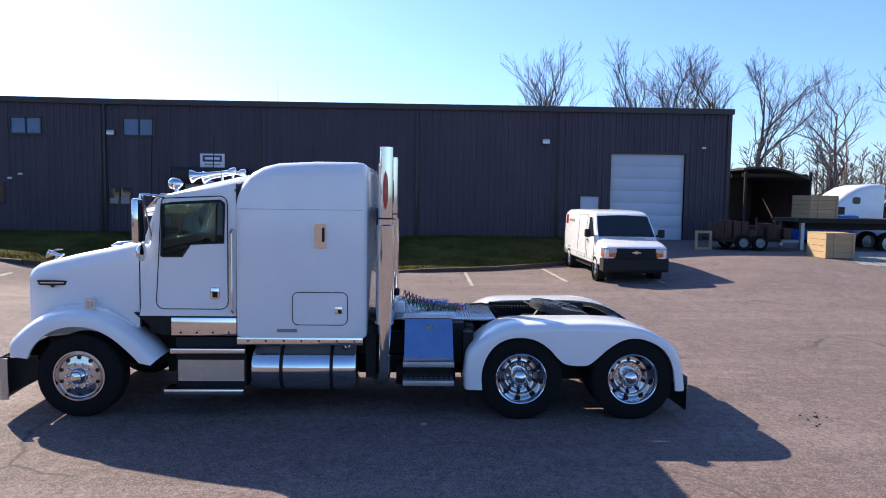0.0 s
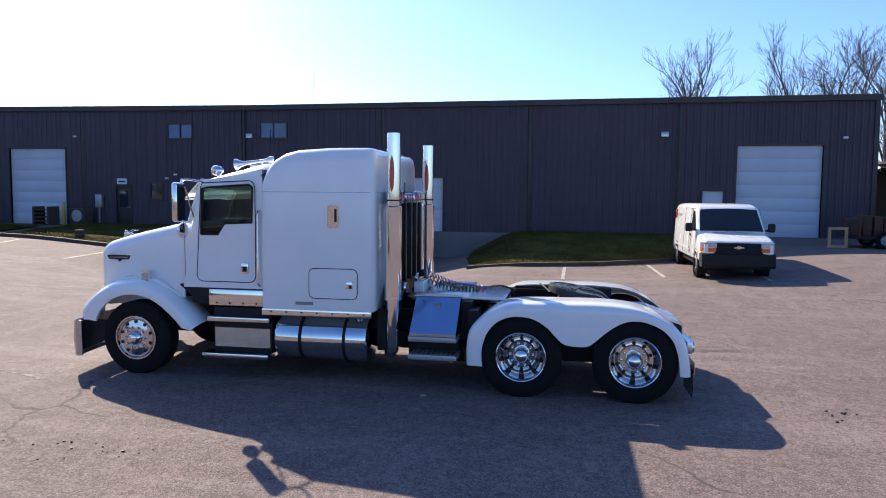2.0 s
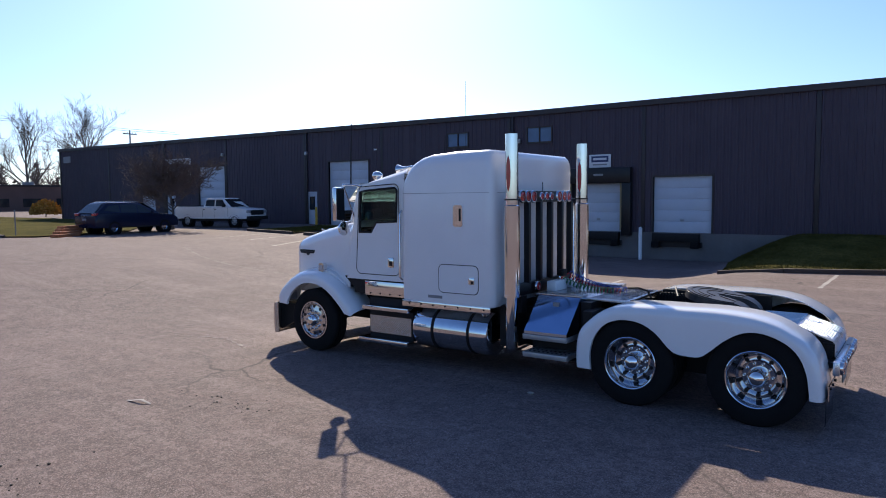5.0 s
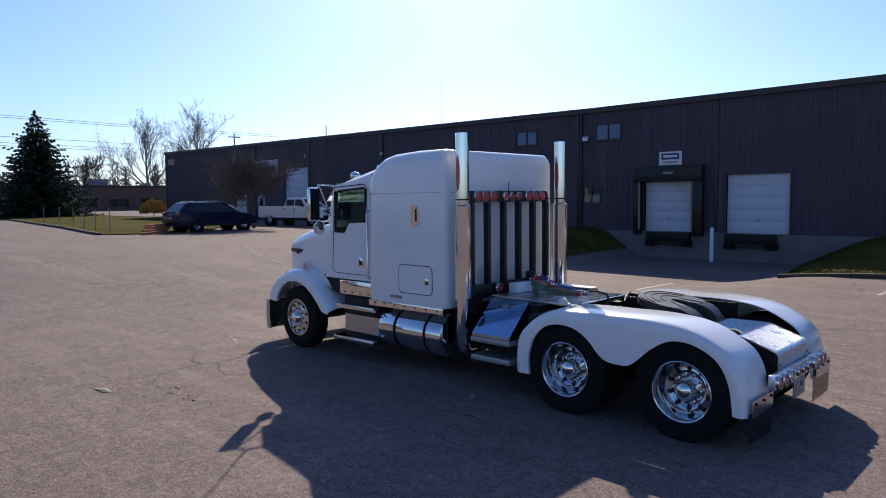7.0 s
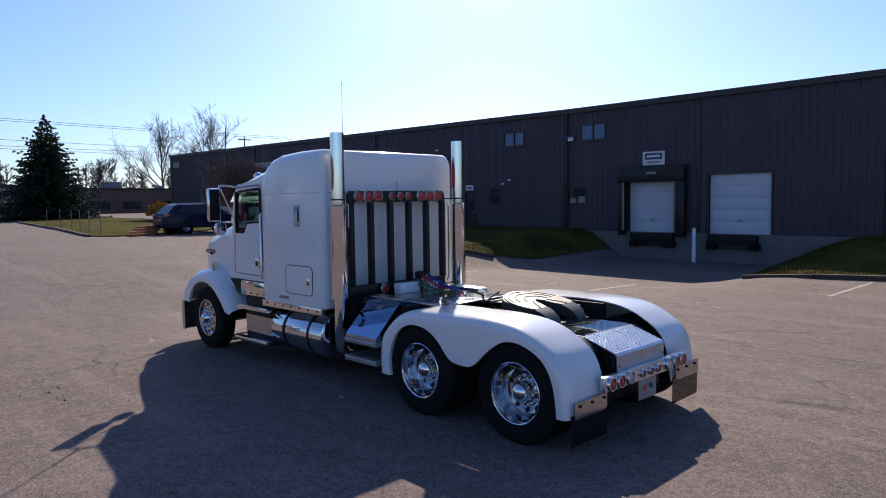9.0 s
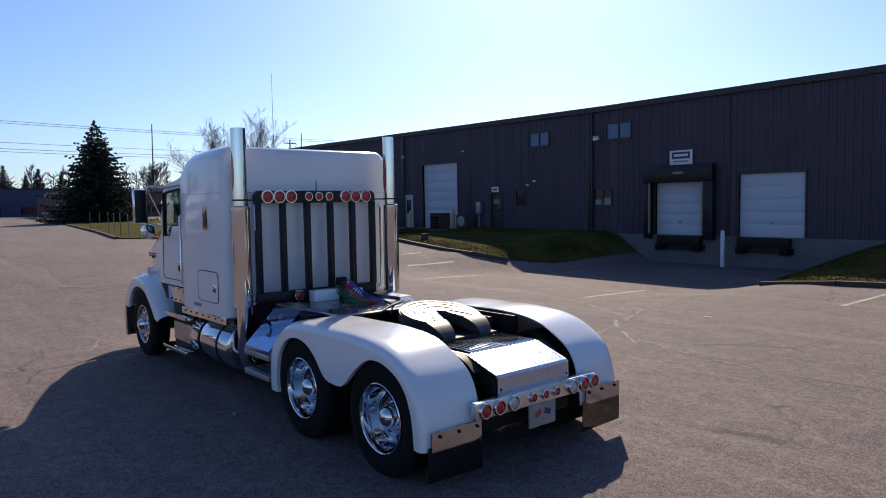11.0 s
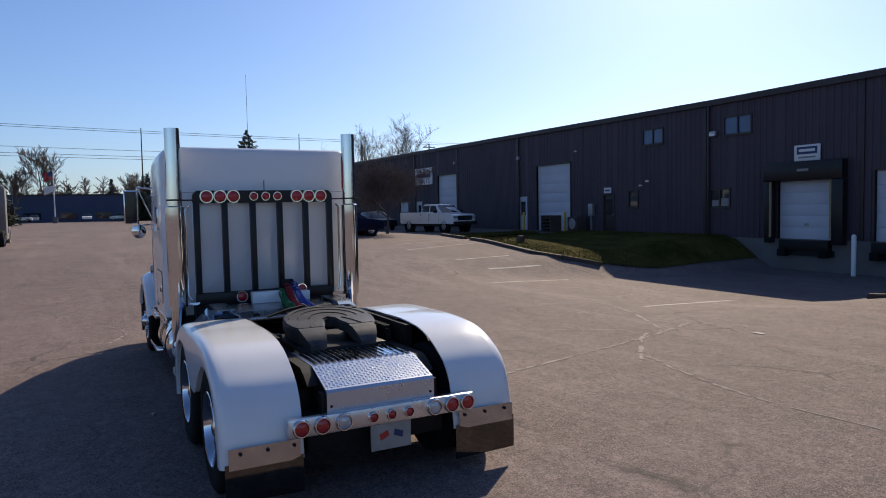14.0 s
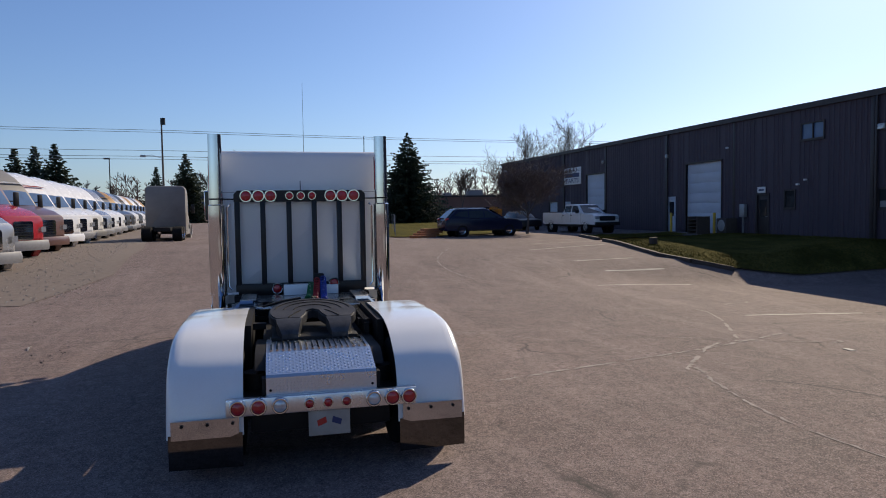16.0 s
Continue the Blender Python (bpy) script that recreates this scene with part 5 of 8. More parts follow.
for s in (-1, 1):
    fender(truck, FRONT_F, s, 0.72, 1.225, "front_fender", "flared white front fender", 0.05)
    bm = add_loft(bmesh.new(), [[(x, s * 0.70, z), (x, s * (0.70 + k), z - 0.02), (x, s * (0.70 + k), z - 0.2), (x, s * 0.70, z - 0.25)] for x, z, k in ((-4.12, 1.12, 0.12), (-3.7, 1.32, 0.3), (-3.4, 1.36, 0.36), (-3.1, 1.30, 0.36), (-2.8, 1.12, 0.34))])
    part("fender_root", bm, M["white"], truck)
    em = part("side_emblem", add_prism(bmesh.new(), [(-4.03, 1.60), (-3.66, 1.60), (-3.69, 1.545), (-3.82, 1.54), (-3.845, 1.51), (-3.87, 1.54), (-4.0, 1.545)], "y", s * 0.80, s * 0.868), M["rack"], hood, "dark winged emblem bar")
    part("chrome_line", box(-3.99, -3.70, s * 0.868, s * 0.873, 1.565, 1.58), M["chrome"], em)
    mk = part("marker_lamp", add_prism(bmesh.new(), round_rect(-3.35, -3.24, 1.27, 1.42, 0.03), "y", s * 1.02, s * 1.10), M["chrome"], truck, "chrome fender marker lamp")
    part("marker_lens", box(-3.33, -3.26, s * 1.1, s * 1.108, 1.3, 1.39), M["clear"], mk)
    part("head_lamp", box(-4.23, -4.12, s * 0.84, s * 1.14, 0.74, 0.90, bevel=0.03), M["clear"], truck, "rectangular head lamp")
    part("turn_lamp", box(-4.19, -4.1, s * 1.14, s * 1.2, 0.74, 0.88, bevel=0.02), M["amber"], truck)
    part("bumper_bracket", add_prism(bmesh.new(), [(-4.3, 0.25), (-4.3, 0.7), (-3.95, 0.7), (-3.8, 0.5), (-3.95, 0.42)], "y", s * 1.0, s * 1.06), M["black"], truck)
bm = bmesh.new()
add_loft(bm, [[(x - 0.10 * (1 - (y / 1.2) ** 2), y, z) for x, z in ((-4.32, 0.215), (-4.345, 0.46), (-4.325, 0.71), (-4.27, 0.715), (-4.27, 0.21))] for y in (-1.2, -1.0, -0.6, 0, 0.6, 1.0, 1.2)])
part("front_bumper", bm, M["chrome"], truck, "polished front bumper")
for s in (-1, 1):
    part("bumper_end", box(-4.30, -4.215, s * 1.185, s * 1.205, 0.215, 0.71), M["tread"], truck, "textured bumper return")
bm = add_tube(bmesh.new(), [(-4.36, 0, 1.80), (-4.33, 0, 1.845), (-4.25, 0, 1.85), (-4.18, 0, 1.82), (-4.12, 0, 1.85)], [0.012, 0.035, 0.028, 0.03, 0.01], 10)
add_tube(bm, [(-4.3, -0.02, 1.86), (-4.27, -0.09, 1.9), (-4.2, -0.13, 1.9)], [0.012, 0.016, 0.004], 6)
add_tube(bm, [(-4.3, 0.02, 1.86), (-4.27, 0.09, 1.9), (-4.2, 0.13, 1.9)], [0.012, 0.016, 0.004], 6)
add_cyl(bm, (-4.22, 0, 1.76), (-4.22, 0, 1.83), 0.03, 0.015, 10)
part("hood_ornament", bm, M["chrome"], hood, "chrome winged hood ornament")
bm = add_tube(bmesh.new(), [(-3.5, 0, 1.97), (-3.4, 0, 1.995), (-3.2, 0, 2.03)], [0.01, 0.03, 0.01], 8)
part("hood_bead", bm, M["chrome"], hood)

# mirrors
for s in (-1, 1):
    m = part("mirror", box(-2.635, -2.545, s * 1.31, s * 1.50, 2.11, 2.62, bevel=0.03), M["chrome"], truck, "polished west-coast mirror")
    part("mirror_glass", box(-2.546, -2.541, s * 1.325, s * 1.485, 2.13, 2.60), M["pane"], m, "dark mirror glass")
    part("convex_mirror", add_rev(bmesh.new(), [(-0.06, 0.03), (-0.045, 0.08), (-0.01, 0.105), (0.012, 0.105), (0.02, 0.07), (0.024, 0)], (-2.585, s * 1.305, 1.995), "x", 20), M["chrome"], m, "round convex mirror")
    bm = add_tube(bmesh.new(), [(-2.40, s * 1.09, 2.63), (-2.5, s * 1.22, 2.66), (-2.6, s * 1.305, 2.66), (-2.6, s * 1.305, 2.6)], 0.014, 8)
    add_tube(bm, [(-2.62, s * 1.08, 2.10), (-2.6, s * 1.22, 2.09), (-2.6, s * 1.305, 2.09), (-2.6, s * 1.305, 1.9)], 0.014, 8)
    add_tube(bm, [(-2.55, s * 1.08, 2.12), (-2.57, s * 1.30, 2.63)], 0.010, 6)
    add_tube(bm, [(-2.60, s * 1.30, 2.66), (-2.60, s * 1.30, 2.09)], 0.010, 6)
    part("mirror_bracket", bm, M["chrome"], m)
    bm = add_tube(bmesh.new(), [(-2.50, s * 1.22, 2.66), (-2.49, s * 1.22, 3.1), (-2.47, s * 1.22, 3.56)], [0.012, 0.009, 0.007], 6)
    part("whip_aerial", bm, M["black"], truck, "thin whip aerial")
    # bullet lamp and air horns on the roof
    part("bullet_lamp", add_rev(bmesh.new(), [(-0.085, 0.0), (-0.08, 0.045), (-0.06, 0.065), (-0.02, 0.074), (0.035, 0.06), (0.08, 0.026), (0.095, 0.0)], (-2.39, s * 0.72, 2.80), "x", 18), M["chrome"], truck, "chrome bullet lamp")
    part("lamp_post", add_cyl(bmesh.new(), (-2.38, s * 0.72, 2.66), (-2.38, s * 0.72, 2.75), 0.03, 0.02, 10), M["chrome"], truck)
    horn = part("air_horn", add_rev(bmesh.new(), [(-0.02, 0.085), (0.0, 0.082), (0.05, 0.05), (0.12, 0.032), (0.3, 0.024), (0.46, 0.022), (0.5, 0.045), (0.56, 0.045), (0.57, 0.0)], (0, 0, 0), "x", 16), M["chrome"], truck, "chrome trumpet air horn")
    horn.location, horn.rotation_euler = (-2.33, s * 0.26, 2.905), (0, radians(-8), 0)
    part("horn_stand", add_cyl(bmesh.new(), (-1.95, s * 0.26, 2.80), (-1.95, s * 0.26, 2.96), 0.02, n=8), M["chrome"], truck)
part("whip_aerial", add_tube(bmesh.new(), [(-1.3, 0.12, 3.08), (-1.3, 0.12, 4.25)], [0.004, 0.002], 5), M["black"], truck, "thin whip aerial")

# steps, fuel tanks, stacks, headache rack
for s in (-1, 1):
    st = part("step_box", box(-2.30, -1.45, s * 0.72, s * 1.07, 0.34, 0.96, bevel=0.02), M["black"], truck, "black step box")
    part("step_face", box(-2.27, -1.48, s * 1.07, s * 1.085, 0.42, 0.68), M["tread"], st, "tread-plate riser")
    for z, xa, xb in ((0.80, -2.32, -1.44), (0.305, -2.40, -1.46)):
        bm = box(xa, xb, s * 0.98, s * 1.215, z - 0.02, z + 0.045, bevel=0.006)
        part("step_tread", bm, M["alu"], st, "aluminium step tread")
    tank = part("fuel_tank", add_rev(bmesh.new(), [(-1.385, 0.0), (-1.385, 0.25), (-1.37, 0.288), (-1.34, 0.30), (-0.16, 0.30), (-0.13, 0.288), (-0.11, 0.25), (-0.11, 0.0)], (0, s * 0.90, 0.575), "x", 40), M["alu"], truck, "polished cylindrical fuel tank")
    for x in (-1.02, -0.42):
        bm = add_rev(bmesh.new(), [(x - 0.02, 0.302), (x - 0.02, 0.308), (x + 0.02, 0.308), (x + 0.02, 0.302)], (0, s * 0.90, 0.575), "x", 40)
        part("tank_strap", bm, M["black"], tank)
        part("tank_cradle", box(x - 0.03, x + 0.03, s * 0.45, s * 0.7, 0.3, 0.8), M["black"], truck)
    part("filler_cap", add_cyl(bmesh.new(), (-0.25, s * 1.0, 0.82), (-0.25, s * 1.04, 0.92), 0.05, n=16), M["chrome"], tank)
    # exhaust stack: elbow, heat shield, straight pipe
    cx, cy = 0.215, s * 1.095
    bm = add_rev(bmesh.new(), [(2.30, 0.088), (3.262, 0.088), (3.262, 0.08), (2.6, 0.08), (2.6, 0.0)], (cx, cy, 0), "z", 28)
    stack = part("exhaust_pipe", bm, M["chrome"], truck, "tall chrome exhaust stack")
    bm = add_rev(bmesh.new(), [(1.17, 0.09), (1.17, 0.108), (2.33, 0.108), (2.345, 0.088)], (cx, cy, 0), "z", 28)
    part("heat_shield", bm, M["chrome"], stack, "chrome heat shield")
    bm = add_tube(bmesh.new(), [(cx, cy, 1.2), (cx, cy, 0.58), (cx - 0.01, cy + s * -0.02, 0.50), (cx - 0.06, cy - s * 0.10, 0.44), (cx - 0.10, cy - s * 0.3, 0.43), (cx - 0.1, cy - s * 0.6, 0.45)], 0.082, 20)
    part("pipe_elbow", bm, M["chrome"], stack, "chrome exhaust elbow")
    bm = bmesh.new()
    for z0 in (2.45,):
        rows = []
        for k in range(9):
            t = k / 8
            half = 0.34 * math.sqrt(max(0.0, 1 - (2 * t - 1) ** 2)) + 0.02
            z = 2.52 + 0.46 * t
            rows.append([(cx + 0.0905 * math.sin(a), cy - 0.0905 * math.cos(a), z) for a in (half, half / 2, 0, -half / 2, -half)])
        add_loft(bm, rows, closed=False)
        bmesh.ops.solidify(bm, geom=bm.faces[:], thickness=0.004)
    part("red_reflector", bm, M["red"], stack, "red oval reflector on the stack")
    bm = add_cyl(bmesh.new(), (cx, cy, 2.405), (cx, cy, 2.425), 0.096, n=24)
    add_tube(bm, [(0.12, cy - s * 0.25, 2.415), (0.2, cy - s * 0.08, 2.415)], 0.009, 6)
    part("pipe_clamp", bm, M["rack"], stack)
    bm = add_cyl(bmesh.new(), (cx, cy, 1.14), (cx, cy, 1.17), 0.112, n=24)
    add_box(bm, 0.10, 0.2, cy - s * 0.25, cy, 1.14, 1.17)
    part("pipe_clamp", bm, M["chrome"], stack)
    part("grab_bar", add_tube(bmesh.new(), [(0.14, s * 0.93, 1.2), (0.14, s * 0.97, 1.25), (0.14, s * 0.97, 2.3), (0.14, s * 0.93, 2.35)], 0.014, 8), M["chrome"], truck)

rack = part("headache_rack", add_prism(bmesh.new(), [(-0.88, 2.375), (0.88, 2.375), (0.88, 2.48), (0.83, 2.53), (-0.83, 2.53), (-0.88, 2.48)], "x", 0.09, 0.15), M["rack"], truck, "black headache rack with upright bars")
part("rack_bottom_rail", box(0.09, 0.15, -0.88, 0.88, 1.10, 1.27, bevel=0.01), M["rack"], rack)
for y in (-0.838, -0.505, -0.16, 0.18, 0.52, 0.842):
    w = 0.034
    part("rack_bar", box(0.088, 0.17, y - w, y + w, 1.26, 2.38, bevel=0.006), M["rack"], rack)
for y in (-0.72, -0.56, -0.40, 0.40, 0.56, 0.72):
    lamp(rack, (0.15, y, 2.455), 0.067, 1, M["red"], "rack_lamp")
for y in (-0.15, 0.0, 0.15):
    lamp(rack, (0.15, y, 2.455), 0.046, 1, M["red"], "rack_marker")
for y in (-0.34, 0.42):
    lamp(rack, (0.19, y, 1.20 if y < 0 else 1.25), 0.058, 1, M["red"], "work_lamp")
part("rack_foot", box(0.05, 0.25, -0.9, -0.75, 0.9, 1.12), M["black"], rack)
part("rack_foot", box(0.05, 0.25, 0.75, 0.9, 0.9, 1.12), M["black"], rack)
part("rack_aerial", add_cyl(bmesh.new(), (0.1, 0.0, 2.52), (0.1, 0.0, 2.66), 0.006, n=6), M["black"], rack)
part("rack_strip", box(0.15, 0.158, -0.90, -0.885, 2.05, 2.36), M["sign_white"], rack)

# catwalk, toolbox steps, coiled air lines
cat = part("catwalk", box(0.30, 1.62, -0.62, 0.62, 1.10, 1.13, bevel=0.004), M["tread"], truck, "tread-plate catwalk deck")
grip = part("grip_bar", box(1.12, 1.13, -0.6, 0.6, 1.13, 1.14), M["alu"], cat)
for i in range(1, 14):
    twin(grip, cat, (0.034 * i, 0, 0))
part("white_locker", box(0.30, 0.44, -0.26, 0.10, 1.13, 1.27, bevel=0.01), M["white"], truck, "small white junction box")
part("white_locker", box(0.30, 0.44, 0.26, 0.46, 1.13, 1.25, bevel=0.01), M["white"], truck, "small white junction box")
for s in (-1, 1):
    bx = bmesh.new()
    add_loft(bx, [[(x, s * y, z) for y, z in ((0.62, 0.70), (1.20, 0.70), (1.20, 0.735), (0.78, 1.155), (0.62, 1.155))] for x in (0.455, 1.05)])
    tb = part("battery_box", bx, M["box_steel"], truck, "polished sloping battery-box cover")
    part("box_emblem", box(0.72, 0.80, s * 0.86, s * 0.905, 1.03, 1.08), M["trim"], tb)
    part("box_top", box(0.44, 1.07, s * 0.60, s * 0.79, 1.155, 1.17), M["tread"], tb)
    for z in (0.66, 0.43):
        stp = part("box_step", box(0.44, 1.06, s * 0.85, s * 1.215, z - 0.03, z + 0.035, bevel=0.006), M["galv"], truck, "perforated aluminium step")
        stud = part("grip_stud", add_rev(bmesh.new(), [(0.0, 0.016), (0.006, 0.015), (0.008, 0.008), (0.004, 0.0)], (0, 0, z + 0.034), "z", 10), M["black"], stp)
        stud.location = (0.50, s * 1.02, 0)
        for i in range(1, 18):
            twin(stud, stp, (0.50 + 0.063 * (i % 9), s * (1.02 if i < 9 else 1.12), 0))
    part("step_back", box(0.46, 1.04, s * 0.8, s * 0.86, 0.42, 0.72), M["black"], truck)
    part("frame_box", box(1.06, 1.2, s * 0.45, s * 0.8, 0.6, 1.1), M["black"], truck)
    part("hanger", box(-0.02, 0.1, s * 0.5, s * 1.0, 0.45, 1.0), M["black"], truck)


def coil(a, b, r, turns, sag, tube, n=12):
    a, b, out = Vector(a), Vector(b), []
    d = (b - a).normalized()
    u = d.cross(Vector((0, 0, 1))).normalized()
    v = u.cross(d)
    for i in range(turns * n + 1):
        t = i / (turns * n)
        c = a.lerp(b, t) - Vector((0, 0, sag * 4 * t * (1 - t)))
        g = 2 * math.pi * i / n
        out.append(c + r * (math.cos(g) * u + math.sin(g) * v))
    return add_tube(bmesh.new(), out, tube, 6)


part("air_line", coil((0.42, 0.18, 1.32), (1.25, 0.10, 1.16), 0.036, 17, 0.07, 0.007), M["red_hose"], truck, "red coiled air line")
part("air_line", coil((0.42, 0.26, 1.34), (1.30, 0.21, 1.16), 0.036, 17, 0.06, 0.007), M["blue_hose"], truck, "blue coiled air line")
part("power_cable", coil((0.40, 0.10, 1.26), (1.18, 0.02, 1.17), 0.036, 14, 0.05, 0.008), M["green_hose"], truck, "green coiled power cable")
part("air_line_tail", add_tube(bmesh.new(), [(1.35, 0.1, 1.2), (1.5, 0.05, 1.22), (1.62, 0.1, 1.18), (1.7, 0.0, 1.1)], 0.014, 6), M["gasket"], truck)
part("gladhand", box(0.28, 0.36, 0.14, 0.28, 1.30, 1.40, bevel=0.02), M["black"], truck)

# suspension beams and guards that close the underside
for s in (-1, 1):
    part("equaliser_beam", add_prism(bmesh.new(), [(1.7, 0.44), (2.3, 0.34), (2.8, 0.34), (3.4, 0.44), (3.4, 0.62), (2.8, 0.70), (2.3, 0.70), (1.7, 0.62)], "y", s * 0.5, s * 0.62), M["black"], truck)
    part("air_reservoir", add_cyl(bmesh.new(), (0.35, s * 0.62, 0.42), (1.1, s * 0.62, 0.42), 0.15, n=18), M["black"], truck)
part("rear_guard", box(3.62, 3.78, -0.6, 0.6, 0.34, 0.62, bevel=0.02), M["black"], truck)
part("belly_tray", box(-2.6, 1.3, -0.5, 0.5, 0.38, 0.62, bevel=0.02), M["black"], truck)
# unseen black panels, added to keep sun patches out of the truck's shadow
for s in (-1, 1):
    part("sun_leak_panel", box(1.66, 3.05, s * 0.60, s * 0.662, 0.60, 1.155), M["black"], truck)
    part("sun_leak_panel", box(1.18, 1.30, s * 0.60, s * 1.0, 0.40, 1.02), M["black"], truck)

# ---- parked vehicles; each is built facing -x with its front at x = 0, on z = 0 ----
def shell(name, profile, half, mat, parent, edge=0.07, label=""):
    """A side profile (x, z) pushed across the vehicle, with softened flanks."""
    cx, cz = sum(p[0] for p in profile) / len(profile), sum(p[1] for p in profile) / len(profile)
    rings = []
    for y, k in ((-half, 1.0), (-half + edge * 0.3, 0.45), (-half + edge, 0.0), (half - edge, 0.0), (half - edge * 0.3, 0.45), (half, 1.0)):
        ring = []
        for x, z in profile:
            d = math.hypot(x - cx, z - cz)
            ring.append((x - (x - cx) / d * edge * k, y, z - (z - cz) / d * edge * k))
        rings.append(ring)
    return part(name, add_loft(bmesh.new(), rings), mat, parent, label)


def cabin(name, base, roof, mat, parent, edge=0.0):
    """A glasshouse from base (x0, x1, half, z) to roof (x0, x1, half, z)."""
    rings = []
    for (a0, a1, ah, az), r in ((base, 0.12), (roof, 0.22)):
        rings.append([(x, y, az) for x, y in round_rect(a0, a1, -ah, ah, r, 4)])
    x0, x1, h, z = roof
    rings.append([(x, y, z + 0.035) for x, y in round_rect(x0 + 0.1, x1 - 0.1, -h + 0.1, h - 0.1, 0.2, 4)])
    rings.append([(x, y, z + 0.05) for x, y in round_rect(x0 + 0.35, x1 - 0.35, -h + 0.35, h - 0.35, 0.15, 4)])
    return part(name, add_loft(bmesh.new(), rings), mat, parent)


def side_pane(name, pts, base, roof, s, mat, parent, proud=0.006):
    """A window (x, z) lying on the sloped flank between base and roof half-widths (half, z)."""
    (hb, zb), (hr, zr) = base, roof
    bm = bmesh.new()
    def y(z):
        return s * (hb + (hr - hb) * (z - zb) / (zr - zb) + proud)
    a = [bm.verts.new((x, y(z), z)) for x, z in pts]
    b = [bm.verts.new((x, y(z) - s * 0.02, z)) for x, z in pts]
    bm.faces.new(a), bm.faces.new(b[::-1])
    for i in range(len(a)):
        j = (i + 1) % len(a)
        bm.faces.new((a[i], b[i], b[j], a[j]))
    bmesh.ops.recalc_face_normals(bm, faces=bm.faces[:])
    return part(name, bm, mat, parent)


def road_wheel(parent, x, half, r, w, rim_mat, lod=24):
    for s in (-1, 1):
        wh = new("wheel")
        wh.parent, wh.location = parent, (x, s * (half - w / 2 + 0.01), r)
        h = w / 2
        part("tyre", add_rev(bmesh.new(), [(-h, r * 0.62), (-h, r * 0.86), (-h * 0.75, r), (h * 0.75, r), (h, r * 0.86), (h, r * 0.62), (h * 0.4, r * 0.6), (-h * 0.4, r * 0.6)], (0, 0, 0), "y", lod), M["rubber"], wh)
        bm = add_rev(bmesh.new(), [(h * 0.9, r * 0.64), (h * 0.7, r * 0.6), (h * 0.25, r * 0.56), (h * 0.5, r * 0.25), (h * 0.75, r * 0.2), (h * 0.8, 0.0)], (0, 0, 0), "y", lod, s)
        rim = part("rim", bm, rim_mat, wh)
        bm = bmesh.new()
        for k in range(6):
            t = 2 * math.pi * k / 6
            add_rev(bm, [(h * 0.42, r * 0.09), (h * 0.52, r * 0.085), (h * 0.525, 0)], (r * 0.42 * math.cos(t), 0, r * 0.42 * math.sin(t)), "y", 8, s)
        part("rim_holes", bm, M["black"], rim)


def arch(parent, x, half, r, mat=None):
    for s in (-1, 1):
        part("wheel_arch", add_rev(bmesh.new(), [(-0.25, r), (0.012, r), (0.014, r * 0.985), (-0.16, r * 0.97), (-0.2, 0.0)], (x, s * half, 0.34), "y", 24, s), mat or M["black"], parent)


# white panel van
van = thing("panel_van", "white panel van with black bumper and amber corner lamps", "van", (7.05, 21.2, height(7.0, 23.5)), 90.6)


def van_ring(x, half, low, top, r):
    """A section of the van: upright below the waist, leaning in above it."""
    return [(x, y * (1 - 0.10 * max(0.0, z - 1.1)), z + (0.03 * (1 - (y / half) ** 2) if z > top - 0.05 else 0)) for y, z in round_rect(-half, half, low, top, r, 5, 0.08)]


VAN = [(-0.03, 0.86, 0.62, 0.99, 0.08), (0.0, 0.93, 0.55, 1.05, 0.10), (0.10, 0.98, 0.48, 1.10, 0.12), (0.40, 1.0, 0.44, 1.16, 0.13), (0.80, 1.005, 0.42, 1.215, 0.13), (0.98, 1.005, 0.42, 1.26, 0.12), (1.30, 1.005, 0.42, 1.62, 0.13), (1.62, 1.005, 0.42, 1.97, 0.14), (1.78, 1.005, 0.42, 2.05, 0.16), (2.2, 1.005, 0.42, 2.10, 0.17), (4.4, 1.005, 0.42, 2.11, 0.17), (5.6, 1.0, 0.42, 2.08, 0.17), (5.92, 0.975, 0.44, 2.02, 0.16), (6.02, 0.93, 0.5, 1.92, 0.14)]
part("body", add_loft(bmesh.new(), [van_ring(*v) for v in VAN]), M["white_van"], van, "white panelled body with a short sloping bonnet", sharp=30)
part("bonnet_gap", add_tube(bmesh.new(), [(0.06, -0.9, 1.075), (0.9, -0.88, 1.205), (0.96, -0.5, 1.268), (0.97, 0, 1.288), (0.96, 0.5, 1.268), (0.9, 0.88, 1.205), (0.06, 0.9, 1.075)], 0.006, 5), M["trim"], van)
part("bumper", add_loft(bmesh.new(), [[(x - 0.08 + 0.07 * (y / 1.0) ** 2, y, z) for x, z in ((0.0, 0.30), (-0.05, 0.36), (-0.05, 0.68), (0.05, 0.73), (0.4, 0.68), (0.4, 0.32))] for y in (-1.0, -0.8, -0.4, 0, 0.4, 0.8, 1.0)]), M["gasket"], van, "black front bumper")
part("grille", add_loft(bmesh.new(), [[(-0.055 + 0.05 * y * y, y, 0.70), (-0.05 + 0.05 * y * y, y, 1.015), (0.1, y, 1.02), (0.1, y, 0.70)] for y in (-0.66, -0.33, 0, 0.33, 0.66)]), M["gasket"], van, "dark grille")
for k in range(4):
    part("grille_bar", add_tube(bmesh.new(), [(-0.06 + 0.05 * y * y, y, 0.76 + 0.065 * k) for y in (-0.6, -0.3, 0, 0.3, 0.6)], 0.011, 5), M["rack"], van)
